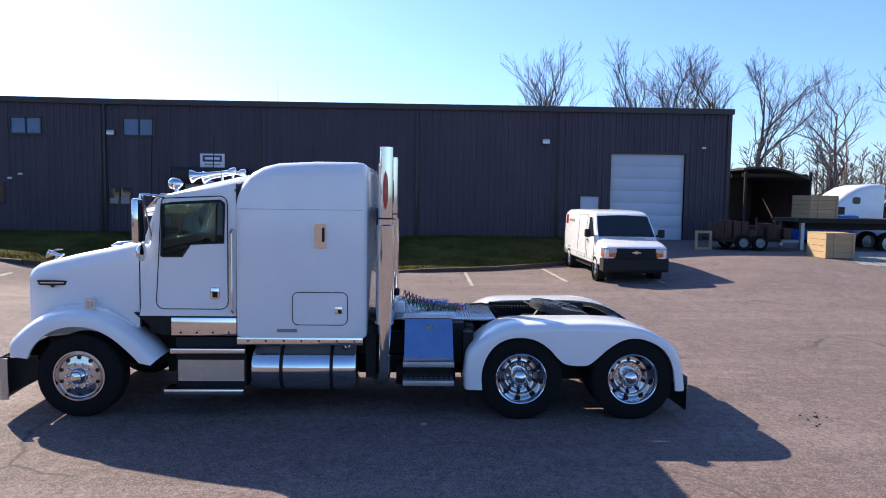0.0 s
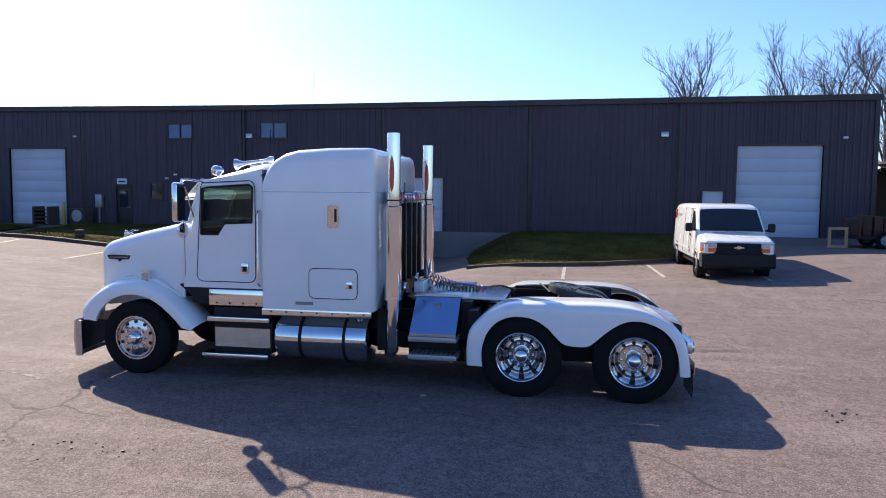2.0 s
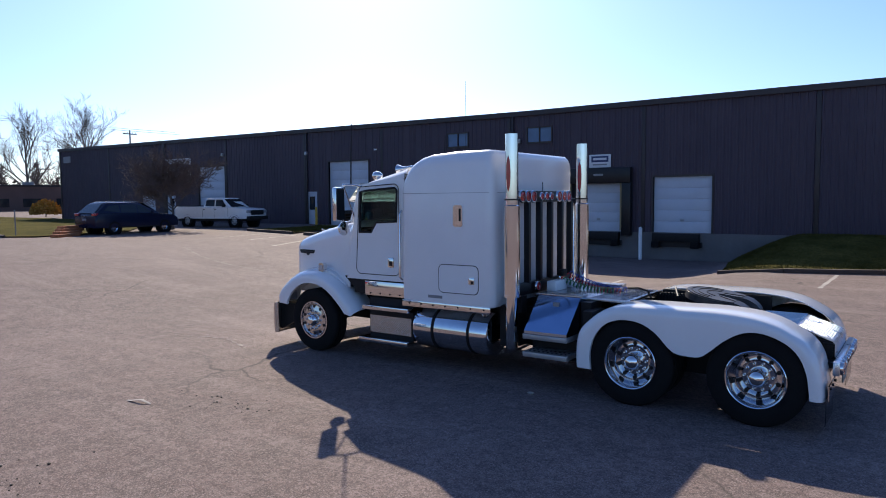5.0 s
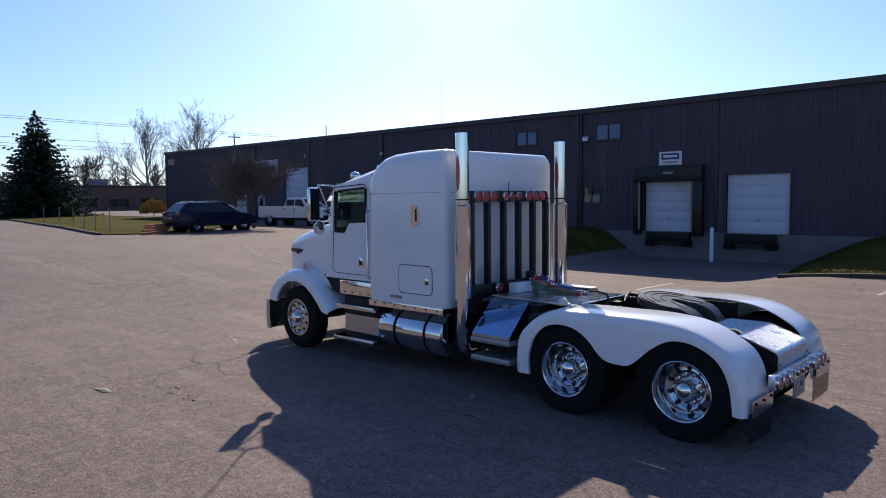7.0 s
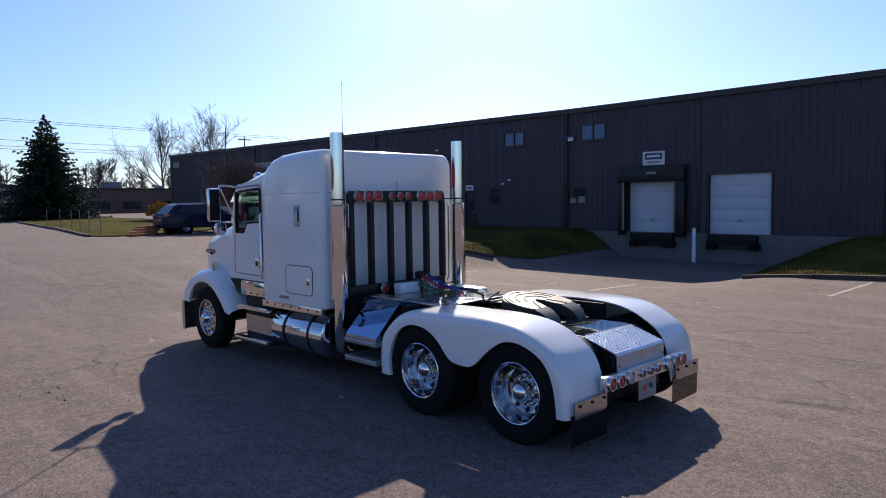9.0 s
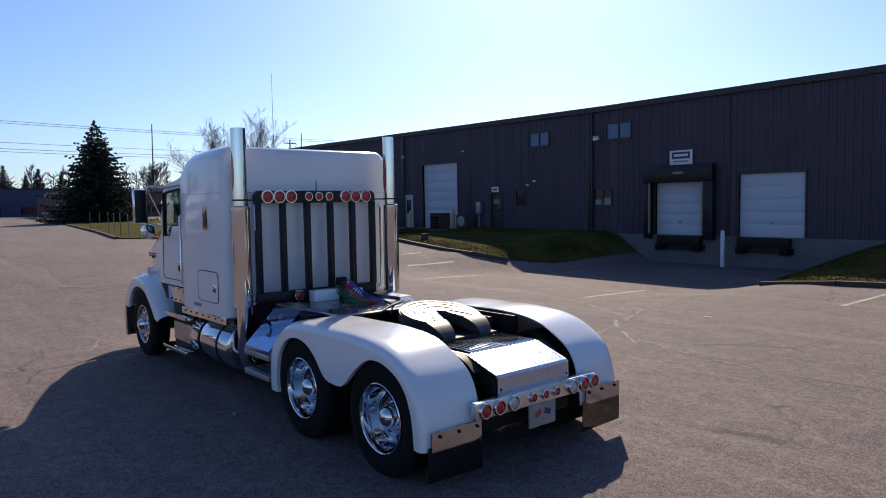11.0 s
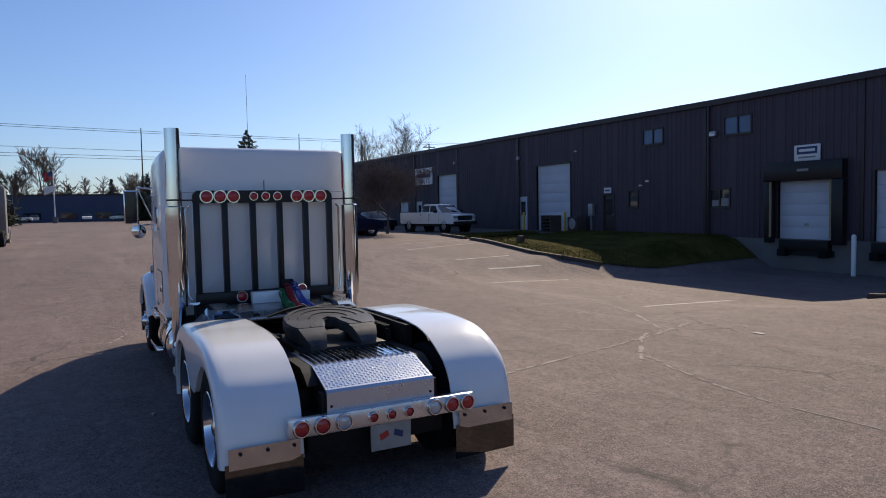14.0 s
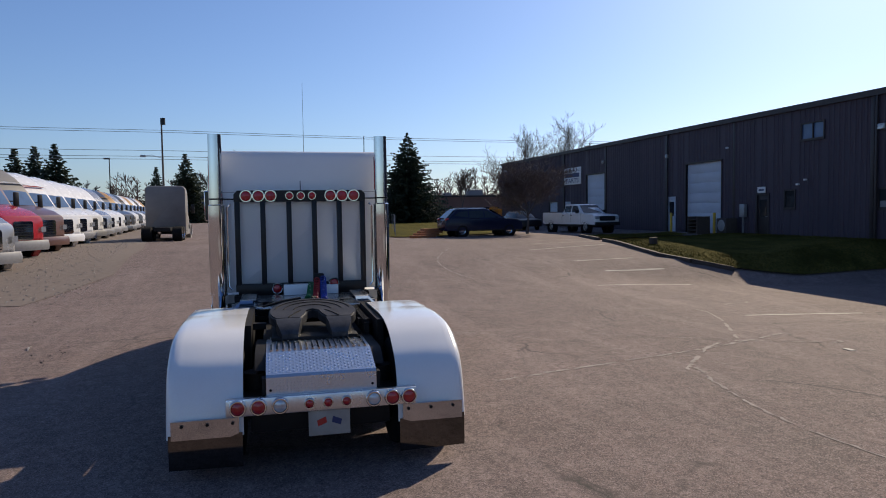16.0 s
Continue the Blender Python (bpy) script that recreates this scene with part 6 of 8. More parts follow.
part("grille_badge", add_prism(bmesh.new(), [(-0.14, 0.87), (-0.05, 0.87), (-0.05, 0.845), (0.06, 0.845), (0.06, 0.87), (0.14, 0.87), (0.12, 0.905), (0.06, 0.905), (0.06, 0.93), (-0.05, 0.93), (-0.05, 0.905), (-0.12, 0.905)], "x", -0.085, -0.05), M["chrome"], van)
for s in (-1, 1):
    def corner(z0, z1, y0):
        return add_loft(bmesh.new(), [[(x, s * y, z0), (x, s * y, z1), (x + 0.12, s * (y - 0.04), z1), (x + 0.12, s * (y - 0.04), z0)] for x, y in ((-0.05, y0), (-0.035, 0.82), (-0.005, 0.92), (0.10, 0.995), (0.22, 1.012))])
    part("head_lamp", corner(0.875, 1.02, 0.60), M["clear"], van, "clear head lamp")
    part("turn_lamp", corner(0.755, 0.868, 0.62), M["amber"], van, "amber corner lamp")
    part("mirror", box(1.16, 1.30, s * 1.08, s * 1.29, 1.28, 1.54, bevel=0.045), M["gasket"], van, "black door mirror")
    part("mirror_arm", box(1.22, 1.28, s * 0.95, s * 1.09, 1.3, 1.36), M["gasket"], van)
    flank = ((1.005, 1.1), (0.905, 2.1))
    side_pane("door_window", [(1.30, 1.34), (2.02, 1.32), (2.02, 1.90), (1.74, 1.90)], *flank, s, M["pane"], van)
    for name, x0, x1 in (("door_gap", 1.16, 2.12), ("load_door_gap", 2.3, 3.5)):
        line = [(x0, 0.55), (x1, 0.55), (x1, 1.97), (x0 + (0.52 if x0 < 2 else 0), 1.97), (x0, 1.30)]
        line = [(x, s * (1.008 - 0.10 * max(0, z - 1.1)), z) for x, z in line]
        part(name, add_tube(bmesh.new(), line + line[:1], 0.006, 5, caps=False), M["gasket"], van)
    part("door_handle", box(1.94, 2.08, s * 1.0, s * 1.035, 1.12, 1.18, bevel=0.012), M["gasket"], van)
    part("side_moulding", box(2.2, 5.6, s * 1.0, s * 1.015, 0.66, 0.70), M["white_van"], van)
    side_pane("red_decal", [(5.35, 1.58), (5.62, 1.58), (5.62, 1.90), (5.35, 1.90)], *flank, s, M["red"], van)
    side_pane("lettering_bar", [(4.3, 1.68), (5.15, 1.68), (5.15, 1.76), (4.3, 1.76)], *flank, s, M["trim"], van)
(xa, za), (xb, zb) = (1.03, 1.315), (1.60, 1.945)
bm = add_loft(bmesh.new(), [[(x - 0.03, -h, z), (x - 0.05, -h / 2, z + 0.025), (x - 0.055, 0, z + 0.035), (x - 0.05, h / 2, z + 0.025), (x - 0.03, h, z), (x + 0.04, h, z - 0.03), (x + 0.04, -h, z - 0.03)] for x, z, h in ((xa, za, 0.90), ((xa + xb) / 2, (za + zb) / 2, 0.865), (xb, zb, 0.82))])
ws = part("windscreen", bm, M["pane"], van, "dark raked windscreen")
for y in (-0.42, 0.3):
    part("wiper", add_tube(bmesh.new(), [(xa - 0.07, y - 0.3, za + 0.03), (xa - 0.02, y + 0.25, za + 0.10)], 0.01, 5), M["gasket"], ws)
for x in (0.95, 4.85):
    arch(van, x, 0.995, 0.44)
    road_wheel(van, x, 0.995, 0.37, 0.24, M["galv"])
part("underside", box(0.2, 5.5, -0.85, 0.85, 0.24, 0.45), M["black"], van)

# white crew-cab pickup
PKZ = 0.70
pick = thing("pickup_truck", "white crew-cab pickup truck beside the building", "pickup truck", (-31.3, 29.75, PKZ), 12 + 180)
lower = [(0.05, 0.55), (0.0, 0.75), (0.05, 1.12), (0.2, 1.2), (1.35, 1.27), (3.7, 1.30), (3.72, 1.34), (6.05, 1.36), (6.12, 1.2), (6.10, 0.62), (6.0, 0.55)]
shell("body", lower, 0.98, M["white_van"], pick, 0.09)
cabin("cab", (1.3, 3.72, 0.93, 1.24), (2.05, 3.55, 0.80, 1.86), M["white_van"], pick)
for s in (-1, 1):
    side_pane("side_window", [(1.75, 1.36), (2.62, 1.36), (2.62, 1.78), (2.1, 1.78)], (0.93, 1.24), (0.80, 1.86), s, M["pane"], pick)
    side_pane("side_window", [(2.72, 1.36), (3.48, 1.36), (3.42, 1.78), (2.72, 1.78)], (0.93, 1.24), (0.80, 1.86), s, M["pane"], pick)
    for x in (2.5, 3.45):
        part("door_handle", box(x, x + 0.16, s * 0.975, s * 1.0, 1.14, 1.19), M["gasket"], pick)
    for x in (1.55, 2.67, 3.66):
        part("door_gap", box(x, x + 0.012, s * 0.976, s * 0.984, 0.65, 1.28), M["gasket"], pick)
    part("mirror", box(1.7, 1.85, s * 1.0, s * 1.2, 1.3, 1.5, bevel=0.03), M["gasket"], pick)
    part("head_lamp", box(-0.01, 0.14, s * 0.62, s * 0.95, 0.92, 1.1, bevel=0.02), M["clear"], pick)
    part("bed_rail", box(3.8, 6.05, s * 0.9, s * 0.985, 1.36, 1.40), M["gasket"], pick)
part("windscreen", add_loft(bmesh.new(), [[(1.40, -0.82, 1.32), (1.36, 0.82, 1.32), (1.42, 0.82, 1.32), (1.45, -0.82, 1.32)], [(2.0, -0.70, 1.82), (2.0, 0.70, 1.82), (2.04, 0.70, 1.82), (2.04, -0.70, 1.82)]]), M["pane"], pick)
part("front_bumper", box(-0.12, 0.1, -0.95, 0.95, 0.5, 0.72, bevel=0.03), M["gasket"], pick)
part("grille", box(-0.03, 0.05, -0.6, 0.6, 0.8, 1.1), M["rack"], pick)
for x in (1.05, 5.0):
    arch(pick, x, 0.975, 0.47)
    road_wheel(pick, x, 0.97, 0.39, 0.26, M["galv"])
part("underside", box(0.3, 5.9, -0.8, 0.8, 0.4, 0.58), M["black"], pick)

# dark blue SUV
suv = thing("suv", "dark blue sport utility car at the edge of the grass", "car", (-32.0, 23.9, height(-32.0, 21.5) + 0.0), 4 - 90)
lower = [(0.05, 0.35), (0.0, 0.6), (0.04, 0.82), (0.3, 0.98), (1.25, 1.08), (4.85, 1.14), (5.02, 1.0), (5.05, 0.6), (4.98, 0.36)]
shell("body", lower, 0.98, M["navy_car"], suv, 0.10)
cabin("glasshouse", (1.05, 4.98, 0.92, 1.05), (2.2, 4.35, 0.70, 1.66), M["navy_car"], suv)
for s in (-1, 1):
    for pts in ([(1.66, 1.14), (2.5, 1.14), (2.5, 1.55), (2.3, 1.55)], [(2.58, 1.14), (3.5, 1.15), (3.5, 1.57), (2.58, 1.57)], [(3.58, 1.17), (4.48, 1.26), (4.15, 1.5), (3.58, 1.56)]):
        side_pane("side_window", pts, (0.92, 1.05), (0.70, 1.66), s, M["pane"], suv)
    part("roof_rail", add_tube(bmesh.new(), [(2.35, s * 0.6, 1.68), (2.45, s * 0.6, 1.74), (4.0, s * 0.6, 1.74), (4.1, s * 0.6, 1.69)], 0.02, 6), M["galv"], suv)
    part("tail_lamp", box(4.8, 5.03, s * 0.62, s * 0.95, 1.0, 1.13, bevel=0.02), M["red"], suv)
    part("mirror", box(1.7, 1.82, s * 0.98, s * 1.15, 1.1, 1.24, bevel=0.03), M["navy_car"], suv)
    part("sill", box(1.4, 3.6, s * 0.95, s * 0.985, 0.34, 0.42), M["gasket"], suv)
part("rear_window", add_loft(bmesh.new(), [[(4.95, -0.75, 1.14), (4.95, 0.75, 1.14), (4.88, 0.75, 1.14), (4.88, -0.75, 1.14)], [(4.46, -0.60, 1.60), (4.46, 0.60, 1.60), (4.38, 0.60, 1.60), (4.38, -0.60, 1.60)]]), M["pane"], suv)
part("windscreen", add_loft(bmesh.new(), [[(1.2, -0.8, 1.12), (1.2, 0.8, 1.12), (1.25, 0.8, 1.12), (1.25, -0.8, 1.12)], [(2.02, -0.66, 1.64), (2.02, 0.66, 1.64), (2.07, 0.66, 1.64), (2.07, -0.66, 1.64)]]), M["pane"], suv)
part("plate_bars", box(5.05, 5.06, -0.2, 0.2, 0.75, 0.86), M["trim"], suv)
for x in (0.95, 3.98):
    arch(suv, x, 0.975, 0.43)
    road_wheel(suv, x, 0.975, 0.37, 0.24, M["alu"])

# dark pickup half hidden behind the tree
dp = thing("hatchback_car", "dark car mostly hidden behind the bare tree", "car", (-40.5, 28.0, height(-40, 28)), 185)
shell("body", [(0.05, 0.3), (0.0, 0.55), (0.1, 0.8), (1.2, 0.95), (3.9, 0.98), (4.1, 0.8), (4.1, 0.35)], 0.88, M["rack"], dp, 0.09)
cabin("glasshouse", (1.0, 3.9, 0.83, 0.92), (1.7, 3.3, 0.66, 1.42), M["pane"], dp)
for x in (0.8, 3.2):
    road_wheel(dp, x, 0.87, 0.31, 0.2, M["galv"], 16)


# highway tractors: sloping aero hood, raked screen, tall rounded sleeper
def highway_tractor(name, label, at, turn, hood_mat, roof_mat, group="", stripe=None, rear=True):
    t = thing(name, label, "truck", at, turn, group)
    hood = []
    for x, half, low, top, r in ((0.0, 0.80, 0.75, 1.45, 0.18), (0.06, 0.92, 0.6, 1.60, 0.22), (0.5, 1.0, 0.55, 1.80, 0.25), (1.1, 1.02, 0.55, 1.95, 0.25), (1.75, 1.04, 0.55, 2.08, 0.22)):
        hood.append(body_ring(x, half, low, top, r, 0.06))
    part("hood", add_loft(bmesh.new(), hood), hood_mat, t)
    cab = []
    for x, half, low, top, r in ((1.7, 1.05, 0.6, 2.06, 0.2), (2.25, 1.08, 0.6, 2.75, 0.22), (2.5, 1.1, 0.6, 3.02, 0.3), (3.0, 1.14, 0.6, 3.42, 0.35), (3.6, 1.18, 0.6, 3.72, 0.35), (4.3, 1.2, 0.62, 3.88, 0.3), (5.0, 1.2, 0.65, 3.92, 0.28), (5.25, 1.17, 0.7, 3.88, 0.22), (5.3, 1.1, 0.75, 3.8, 0.15)):
        cab.append(body_ring(x, half, low, top, r, 0.05))
    part("cab", add_loft(bmesh.new(), cab), roof_mat, t)
    bm = add_loft(bmesh.new(), [[(1.70, -0.9, 2.08), (1.62, 0, 2.1), (1.70, 0.9, 2.08), (1.76, 0.9, 2.08), (1.76, -0.9, 2.08)], [(2.21, -0.86, 2.72), (2.17, 0, 2.78), (2.21, 0.86, 2.72), (2.28, 0.86, 2.70), (2.28, -0.86, 2.70)]])
    part("windscreen", bm, M["pane_blue"], t, "raked windscreen")
    gr = part("grille", add_loft(bmesh.new(), [[(-0.035 + 0.02 * abs(y), y, z) for y, z in round_rect(-0.42, 0.42, 0.7, 1.42, 0.1, 3)], [(0.1, y, z) for y, z in round_rect(-0.42, 0.42, 0.7, 1.42, 0.1, 3)]]), M["chrome"], t, "bright barred grille")
    for k in range(6):
        part("grille_slot", box(-0.05, -0.02, -0.36, 0.36, 0.77 + 0.1 * k, 0.81 + 0.1 * k), M["rack"], gr)
    part("bumper", add_loft(bmesh.new(), [[(-0.08 + 0.14 * (y / 1.15) ** 2, y, 0.30), (-0.12 + 0.14 * (y / 1.15) ** 2, y, 0.5), (-0.05 + 0.14 * (y / 1.15) ** 2, y, 0.68), (0.5, y, 0.68), (0.5, y, 0.3)] for y in (-1.17, -0.7, 0, 0.7, 1.17)]), hood_mat if stripe else M["trim"], t)
    for s in (-1, 1):
        part("head_lamp", add_loft(bmesh.new(), [[(x, s * y, z) for y, z in ((0.62, 0.95), (1.0 + 0.03 * k, 1.0), (1.0 + 0.03 * k, 1.2), (0.66, 1.18))] for k, x in enumerate((-0.0, 0.25, 0.42))]), M["clear"], t)
        part("fender", add_rev(bmesh.new(), [(-0.25, 0.62), (0.03, 0.62), (0.05, 0.55), (0.03, 0.53), (-0.25, 0.53)], (1.05, s * 1.12, 0.5), "y", 28, s), hood_mat, t)
        part("side_window", add_prism(bmesh.new(), [(2.05, 2.0), (2.9, 2.0), (2.9, 2.55), (2.3, 2.6)], "y", s * 1.07, s * 1.125), M["pane"], t)
        part("mirror", box(1.9, 2.0, s * 1.25, s * 1.48, 1.95, 2.6, bevel=0.04), M["rack"], t)
        part("mirror_arm", box(1.95, 2.0, s * 1.05, s * 1.27, 2.2, 2.25), M["rack"], t)
        part("side_skirt", box(2.2, 5.2, s * 1.1, s * 1.16, 0.35, 0.75, bevel=0.02), roof_mat, t)
        part("fuel_tank", add_cyl(bmesh.new(), (2.9, s * 0.85, 0.6), (4.6, s * 0.85, 0.6), 0.28, n=16), M["alu"], t)
    if stripe:
        part("stripe", add_loft(bmesh.new(), [[(x, y, z) for y, z in ((-1.1, 3.06), (-0.6, 3.14), (0, 3.17), (0.6, 3.14), (1.1, 3.06), (0.6, 3.1), (0, 3.12), (-0.6, 3.1))] for x in (2.44, 2.54)]), stripe, t)
    part("frame", box(3.5, 7.4, -0.45, 0.45, 0.7, 0.95), M["black"], t)
    for x in (1.05, 5.9, 7.2):
        for s in (-1, 1):
            wh = new("wheel")
            wh.parent, wh.location = t, (x, s * 1.0, 0.5)
            w = 0.15 if x < 2 else 0.28
            part("tyre", add_rev(bmesh.new(), [(-w, 0.3), (-w, 0.46), (-w + 0.04, 0.5), (w - 0.04, 0.5), (w, 0.46), (w, 0.3), (-w, 0.3)], (0, -s * (w - 0.14), 0), "y", 24), M["rubber"], wh)
            part("rim", add_rev(bmesh.new(), [(0.13, 0.3), (0.08, 0.27), (0.0, 0.2), (0.04, 0.1), (0.1, 0.0)], (0, 0, 0), "y", 20, s), M["alu"], wh)
    return t


M["red_truck"] = worn("red lorry paint", (0.42, 0.02, 0.03), (0.36, 0.015, 0.025), 0.25, scale=2, fine=90, bump=0.01, coat=0.6)
M["brown_truck"] = worn("brown lorry paint", (0.16, 0.085, 0.07), (0.13, 0.07, 0.06), 0.3, scale=2, fine=90, bump=0.01, coat=0.5)
M["dark_truck"] = worn("dark lorry paint", (0.03, 0.03, 0.035), (0.04, 0.04, 0.045), 0.3, scale=2, fine=90, bump=0.01, coat=0.5)
M["gold_truck"] = worn("gold stripe paint", (0.40, 0.22, 0.05), (0.34, 0.18, 0.04), 0.35, scale=2, fine=90, bump=0.01)
M["grey_truck"] = worn("grey lorry paint", (0.20, 0.19, 0.18), (0.16, 0.155, 0.15), 0.5, scale=1.2, fine=60, bump=0.02, dirt=(0.12, 0.10, 0.09))
row = [("silver_car", "white_van", None, "silver and white highway tractor"), ("red_truck", "brown_truck", None, "red highway tractor with brown sleeper roof"), ("brown_truck", "grey_truck", "white_van", "brown highway tractor with grey roof fairing"), ("white_van", "white_van", "red_truck", "white highway tractor with a red band"), ("white_van", "white_van", None, "white highway tractor"), ("white_van", "white_van", None, "white highway tractor"), ("silver_car", "white_van", None, "pale silver highway tractor"), ("white_van", "white_van", None, "white highway tractor"), ("white_van", "silver_car", None, "white highway tractor"), ("dark_truck", "dark_truck", "gold_truck", "dark highway tractor with gold roof band"), ("dark_truck", "gold_truck", None, "dark highway tractor with gold roof"), ("white_van", "silver_car", None, "white highway tractor")]
row += [row[k] for k in (9, 4, 10, 6, 9, 7, 10)]
for i, (hm, rm, st, lab) in enumerate(row):
    x, y = -14.8 - 4.4 * i, 0.4 - 0.50 * i
    highway_tractor("highway_tractor", lab + " parked nose-out in a row", (x, y, height(x, y)), 180 + 58, M[hm], M[rm], "parked tractors in a row", M[st] if st else None)
x, y = -41.5, 2.0
grey_one = highway_tractor("highway_tractor", "dusty grey highway tractor seen from behind", (x, y, height(-33, 2)), 3, M["grey_truck"], M["grey_truck"])
grey_one.scale = (1.0, 1.0, 0.86)
x, y = 19.2, 35.6
far_white = highway_tractor("highway_tractor", "white highway tractor behind the crates and flatbed", (x, y, 0.25), 6, M["white_van"], M["white_van"])
far_white.scale = (0.86, 0.86, 0.86)
for s in (-1, 1):
    part("sleeper_window", add_prism(bmesh.new(), round_rect(3.25, 3.72, 2.75, 3.15, 0.12), "y", s * 1.1, s * 1.196), M["pane"], far_white, "small dark rounded sleeper window")

# flatbed, low trailer, crates and canopy beyond the big door
RZ = 0.45
fb = thing("flatbed_trailer", "dark steel flatbed trailer on landing legs", "trailer", (0, 0, 0))
part("deck", box(16.45, 23.5, 29.4, 31.8, 1.82, 1.98, bevel=0.01), M["timber"], fb)
part("side_rail", box(16.4, 23.5, 29.33, 29.4, 1.8, 1.99), M["black"], fb)
for y in (29.7, 31.4):
    part("landing_leg", box(16.7, 16.85, y, y + 0.15, RZ - 0.05, 1.82), M["galv"], fb)
    part("leg_foot", box(16.62, 16.93, y - 0.05, y + 0.2, RZ - 0.06, RZ + 0.04), M["galv"], fb)
for y in (30.1, 31.0):
    part("chassis_beam", box(16.6, 23.4, y, y + 0.12, 1.5, 1.82), M["black"], fb)
for x in (20.6, 21.7):
    for y in (29.9, 31.3):
        w = new("wheel")
        w.parent, w.location = fb, (x, y, RZ + 0.48)
        part("tyre", add_rev(bmesh.new(), [(-0.15, 0.3), (-0.15, 0.44), (-0.1, 0.48), (0.1, 0.48), (0.15, 0.44), (0.15, 0.3), (-0.15, 0.3)], (0, 0, 0), "y", 22), M["rubber"], w)
        part("rim", add_rev(bmesh.new(), [(0.13, 0.3), (0.05, 0.26), (0.08, 0.0)], (0, 0, 0), "y", 18, -1), M["galv"], w)


def crate(label, x0, x1, y0, y1, z0, z1, boards=5):
    c = thing("wooden_crate", label, "crate", ((x0 + x1) / 2, (y0 + y1) / 2, z0), 0, "wooden crates")
    X, Y, Z = (x1 - x0) / 2, (y1 - y0) / 2, z1 - z0
    part("core", box(-X + 0.03, X - 0.03, -Y + 0.03, Y - 0.03, 0.02, Z - 0.02), M["timber"], c)
    for k in range(boards):
        za, zb = Z * k / boards + 0.006, Z * (k + 1) / boards - 0.006
        part("board", box(-X, X, -Y, -Y + 0.025, za, zb), M["plywood"], c)
        part("board", box(-X, -X + 0.025, -Y + 0.025, Y, za, zb), M["plywood"], c)
        part("board", box(X - 0.025, X, -Y + 0.025, Y, za, zb), M["plywood"], c)
    part("lid", box(-X - 0.01, X + 0.01, -Y - 0.01, Y, Z - 0.004, Z + 0.02), M["plywood"], c)
    for x in (-X, -X * 0.45, X - 0.09):
        part("batten", box(x, x + 0.09, -Y - 0.03, -Y - 0.002, 0, Z), M["plywood"], c)
    return c


crate("pale timber crate standing on the gravel", 15.5, 16.6, 25.75, 27.0, height(16, 26.3), height(16, 26.3) + 0.92, 4)
crate("pale timber crate on the flatbed", 17.05, 18.25, 29.7, 31.2, 1.985, 2.95, 5)
pl = thing("low_trailer", "low dark trailer loaded with rusty scrap and pallets", "trailer", (0, 0, 0))
part("deck", box(12.9, 16.2, 29.0, 30.8, 0.98, 1.1), M["black"], pl)
part("tail_board", box(15.5, 16.25, 28.95, 29.0, 0.98, 1.1), M["trim"], pl, "pale reflective strip")
for x in (13.9, 14.6):
    for y in (29.0, 30.7):
        w = new("wheel")
        w.parent, w.location = pl, (x, y, 0.62 + 0.33)
        part("tyre", add_rev(bmesh.new(), [(-0.1, 0.2), (-0.1, 0.3), (-0.07, 0.33), (0.07, 0.33), (0.1, 0.3), (0.1, 0.2), (-0.1, 0.2)], (0, 0, 0), "y", 18), M["rubber"], w)
        part("rim", add_rev(bmesh.new(), [(0.09, 0.2), (0.03, 0.16), (0.06, 0.0)], (0, 0, 0), "y", 16, -1), M["trim"], w)
M["rust"] = worn("rusty steel", (0.085, 0.038, 0.024), (0.045, 0.024, 0.018), 0.85, scale=4, fine=40, bump=0.3)
for i in range(9):
    x = 12.9 + 0.36 * i
    lo = random.uniform(0.35, 0.8)
    part("scrap_piece", box(x, x + 0.3, 29.2 + 0.3 * random.random(), 30.4, 1.10, 1.10 + lo, bevel=0.02), M["rust"] if i != 4 else M["timber"], pl)
for x in (13.0, 14.4, 15.2):
    part("stake", box(x, x + 0.06, 29.0, 29.06, 1.1, 2.0), M["rust"], pl)
bw = thing("blue_pickup", "bright blue pickup half hidden under the flatbed", "pickup truck", (18.3, 33.4, RZ), 4)
M["blue_car"] = worn("bright blue car paint", (0.02, 0.08, 0.36), (0.018, 0.07, 0.30), 0.22, scale=2, fine=90, bump=0.01, coat=0.5)
shell("body", [(0.05, 0.45), (0.0, 0.7), (0.1, 1.0), (1.2, 1.12), (4.9, 1.15), (5.0, 0.9), (4.95, 0.45)], 0.92, M["blue_car"], bw, 0.09)
cabin("cab", (1.1, 3.2, 0.87, 1.08), (1.7, 2.9, 0.72, 1.6), M["blue_car"], bw)
for x in (0.9, 4.0):
    arch(bw, x, 0.91, 0.44)
    road_wheel(bw, x, 0.9, 0.36, 0.24, M["galv"], 16)
pa = thing("wood_pallet", "upright pale timber pallet frame", "pallet", (12.4, 29.4, height(12.4, 29.4)))
for a in ((-0.35, -0.25, 0, 0.8), (0.25, 0.35, 0, 0.8)):
    part("stile", box(a[0], a[1], 0, 0.08, a[2], a[3]), M["plywood"], pa)
for z in (0.0, 0.7):
    part("rail", box(-0.25, 0.25, 0.0, 0.07, z, z + 0.1), M["plywood"], pa)
cn = thing("canopy_shed", "dark open canopy shed with a curved roof", "shed", (0, 0, 0))
arc = [(20.4 + 4.4 * k / 12, 4.55 + 0.35 * math.sin(math.pi * (0.2 + 0.8 * k / 12)) - 0.45 * (k / 12) ** 2) for k in range(13)]
part("roof_sheet", add_loft(bmesh.new(), [[(x, y, z) for x, z in arc] + [(x, y, z - 0.12) for x, z in arc[::-1]] for y in (43.5, 47, 51.5)]), M["fascia"], cn)
part("back_wall", box(20.5, 24.7, 51.3, 51.45, 0.2, 4.4), M["fascia"], cn)
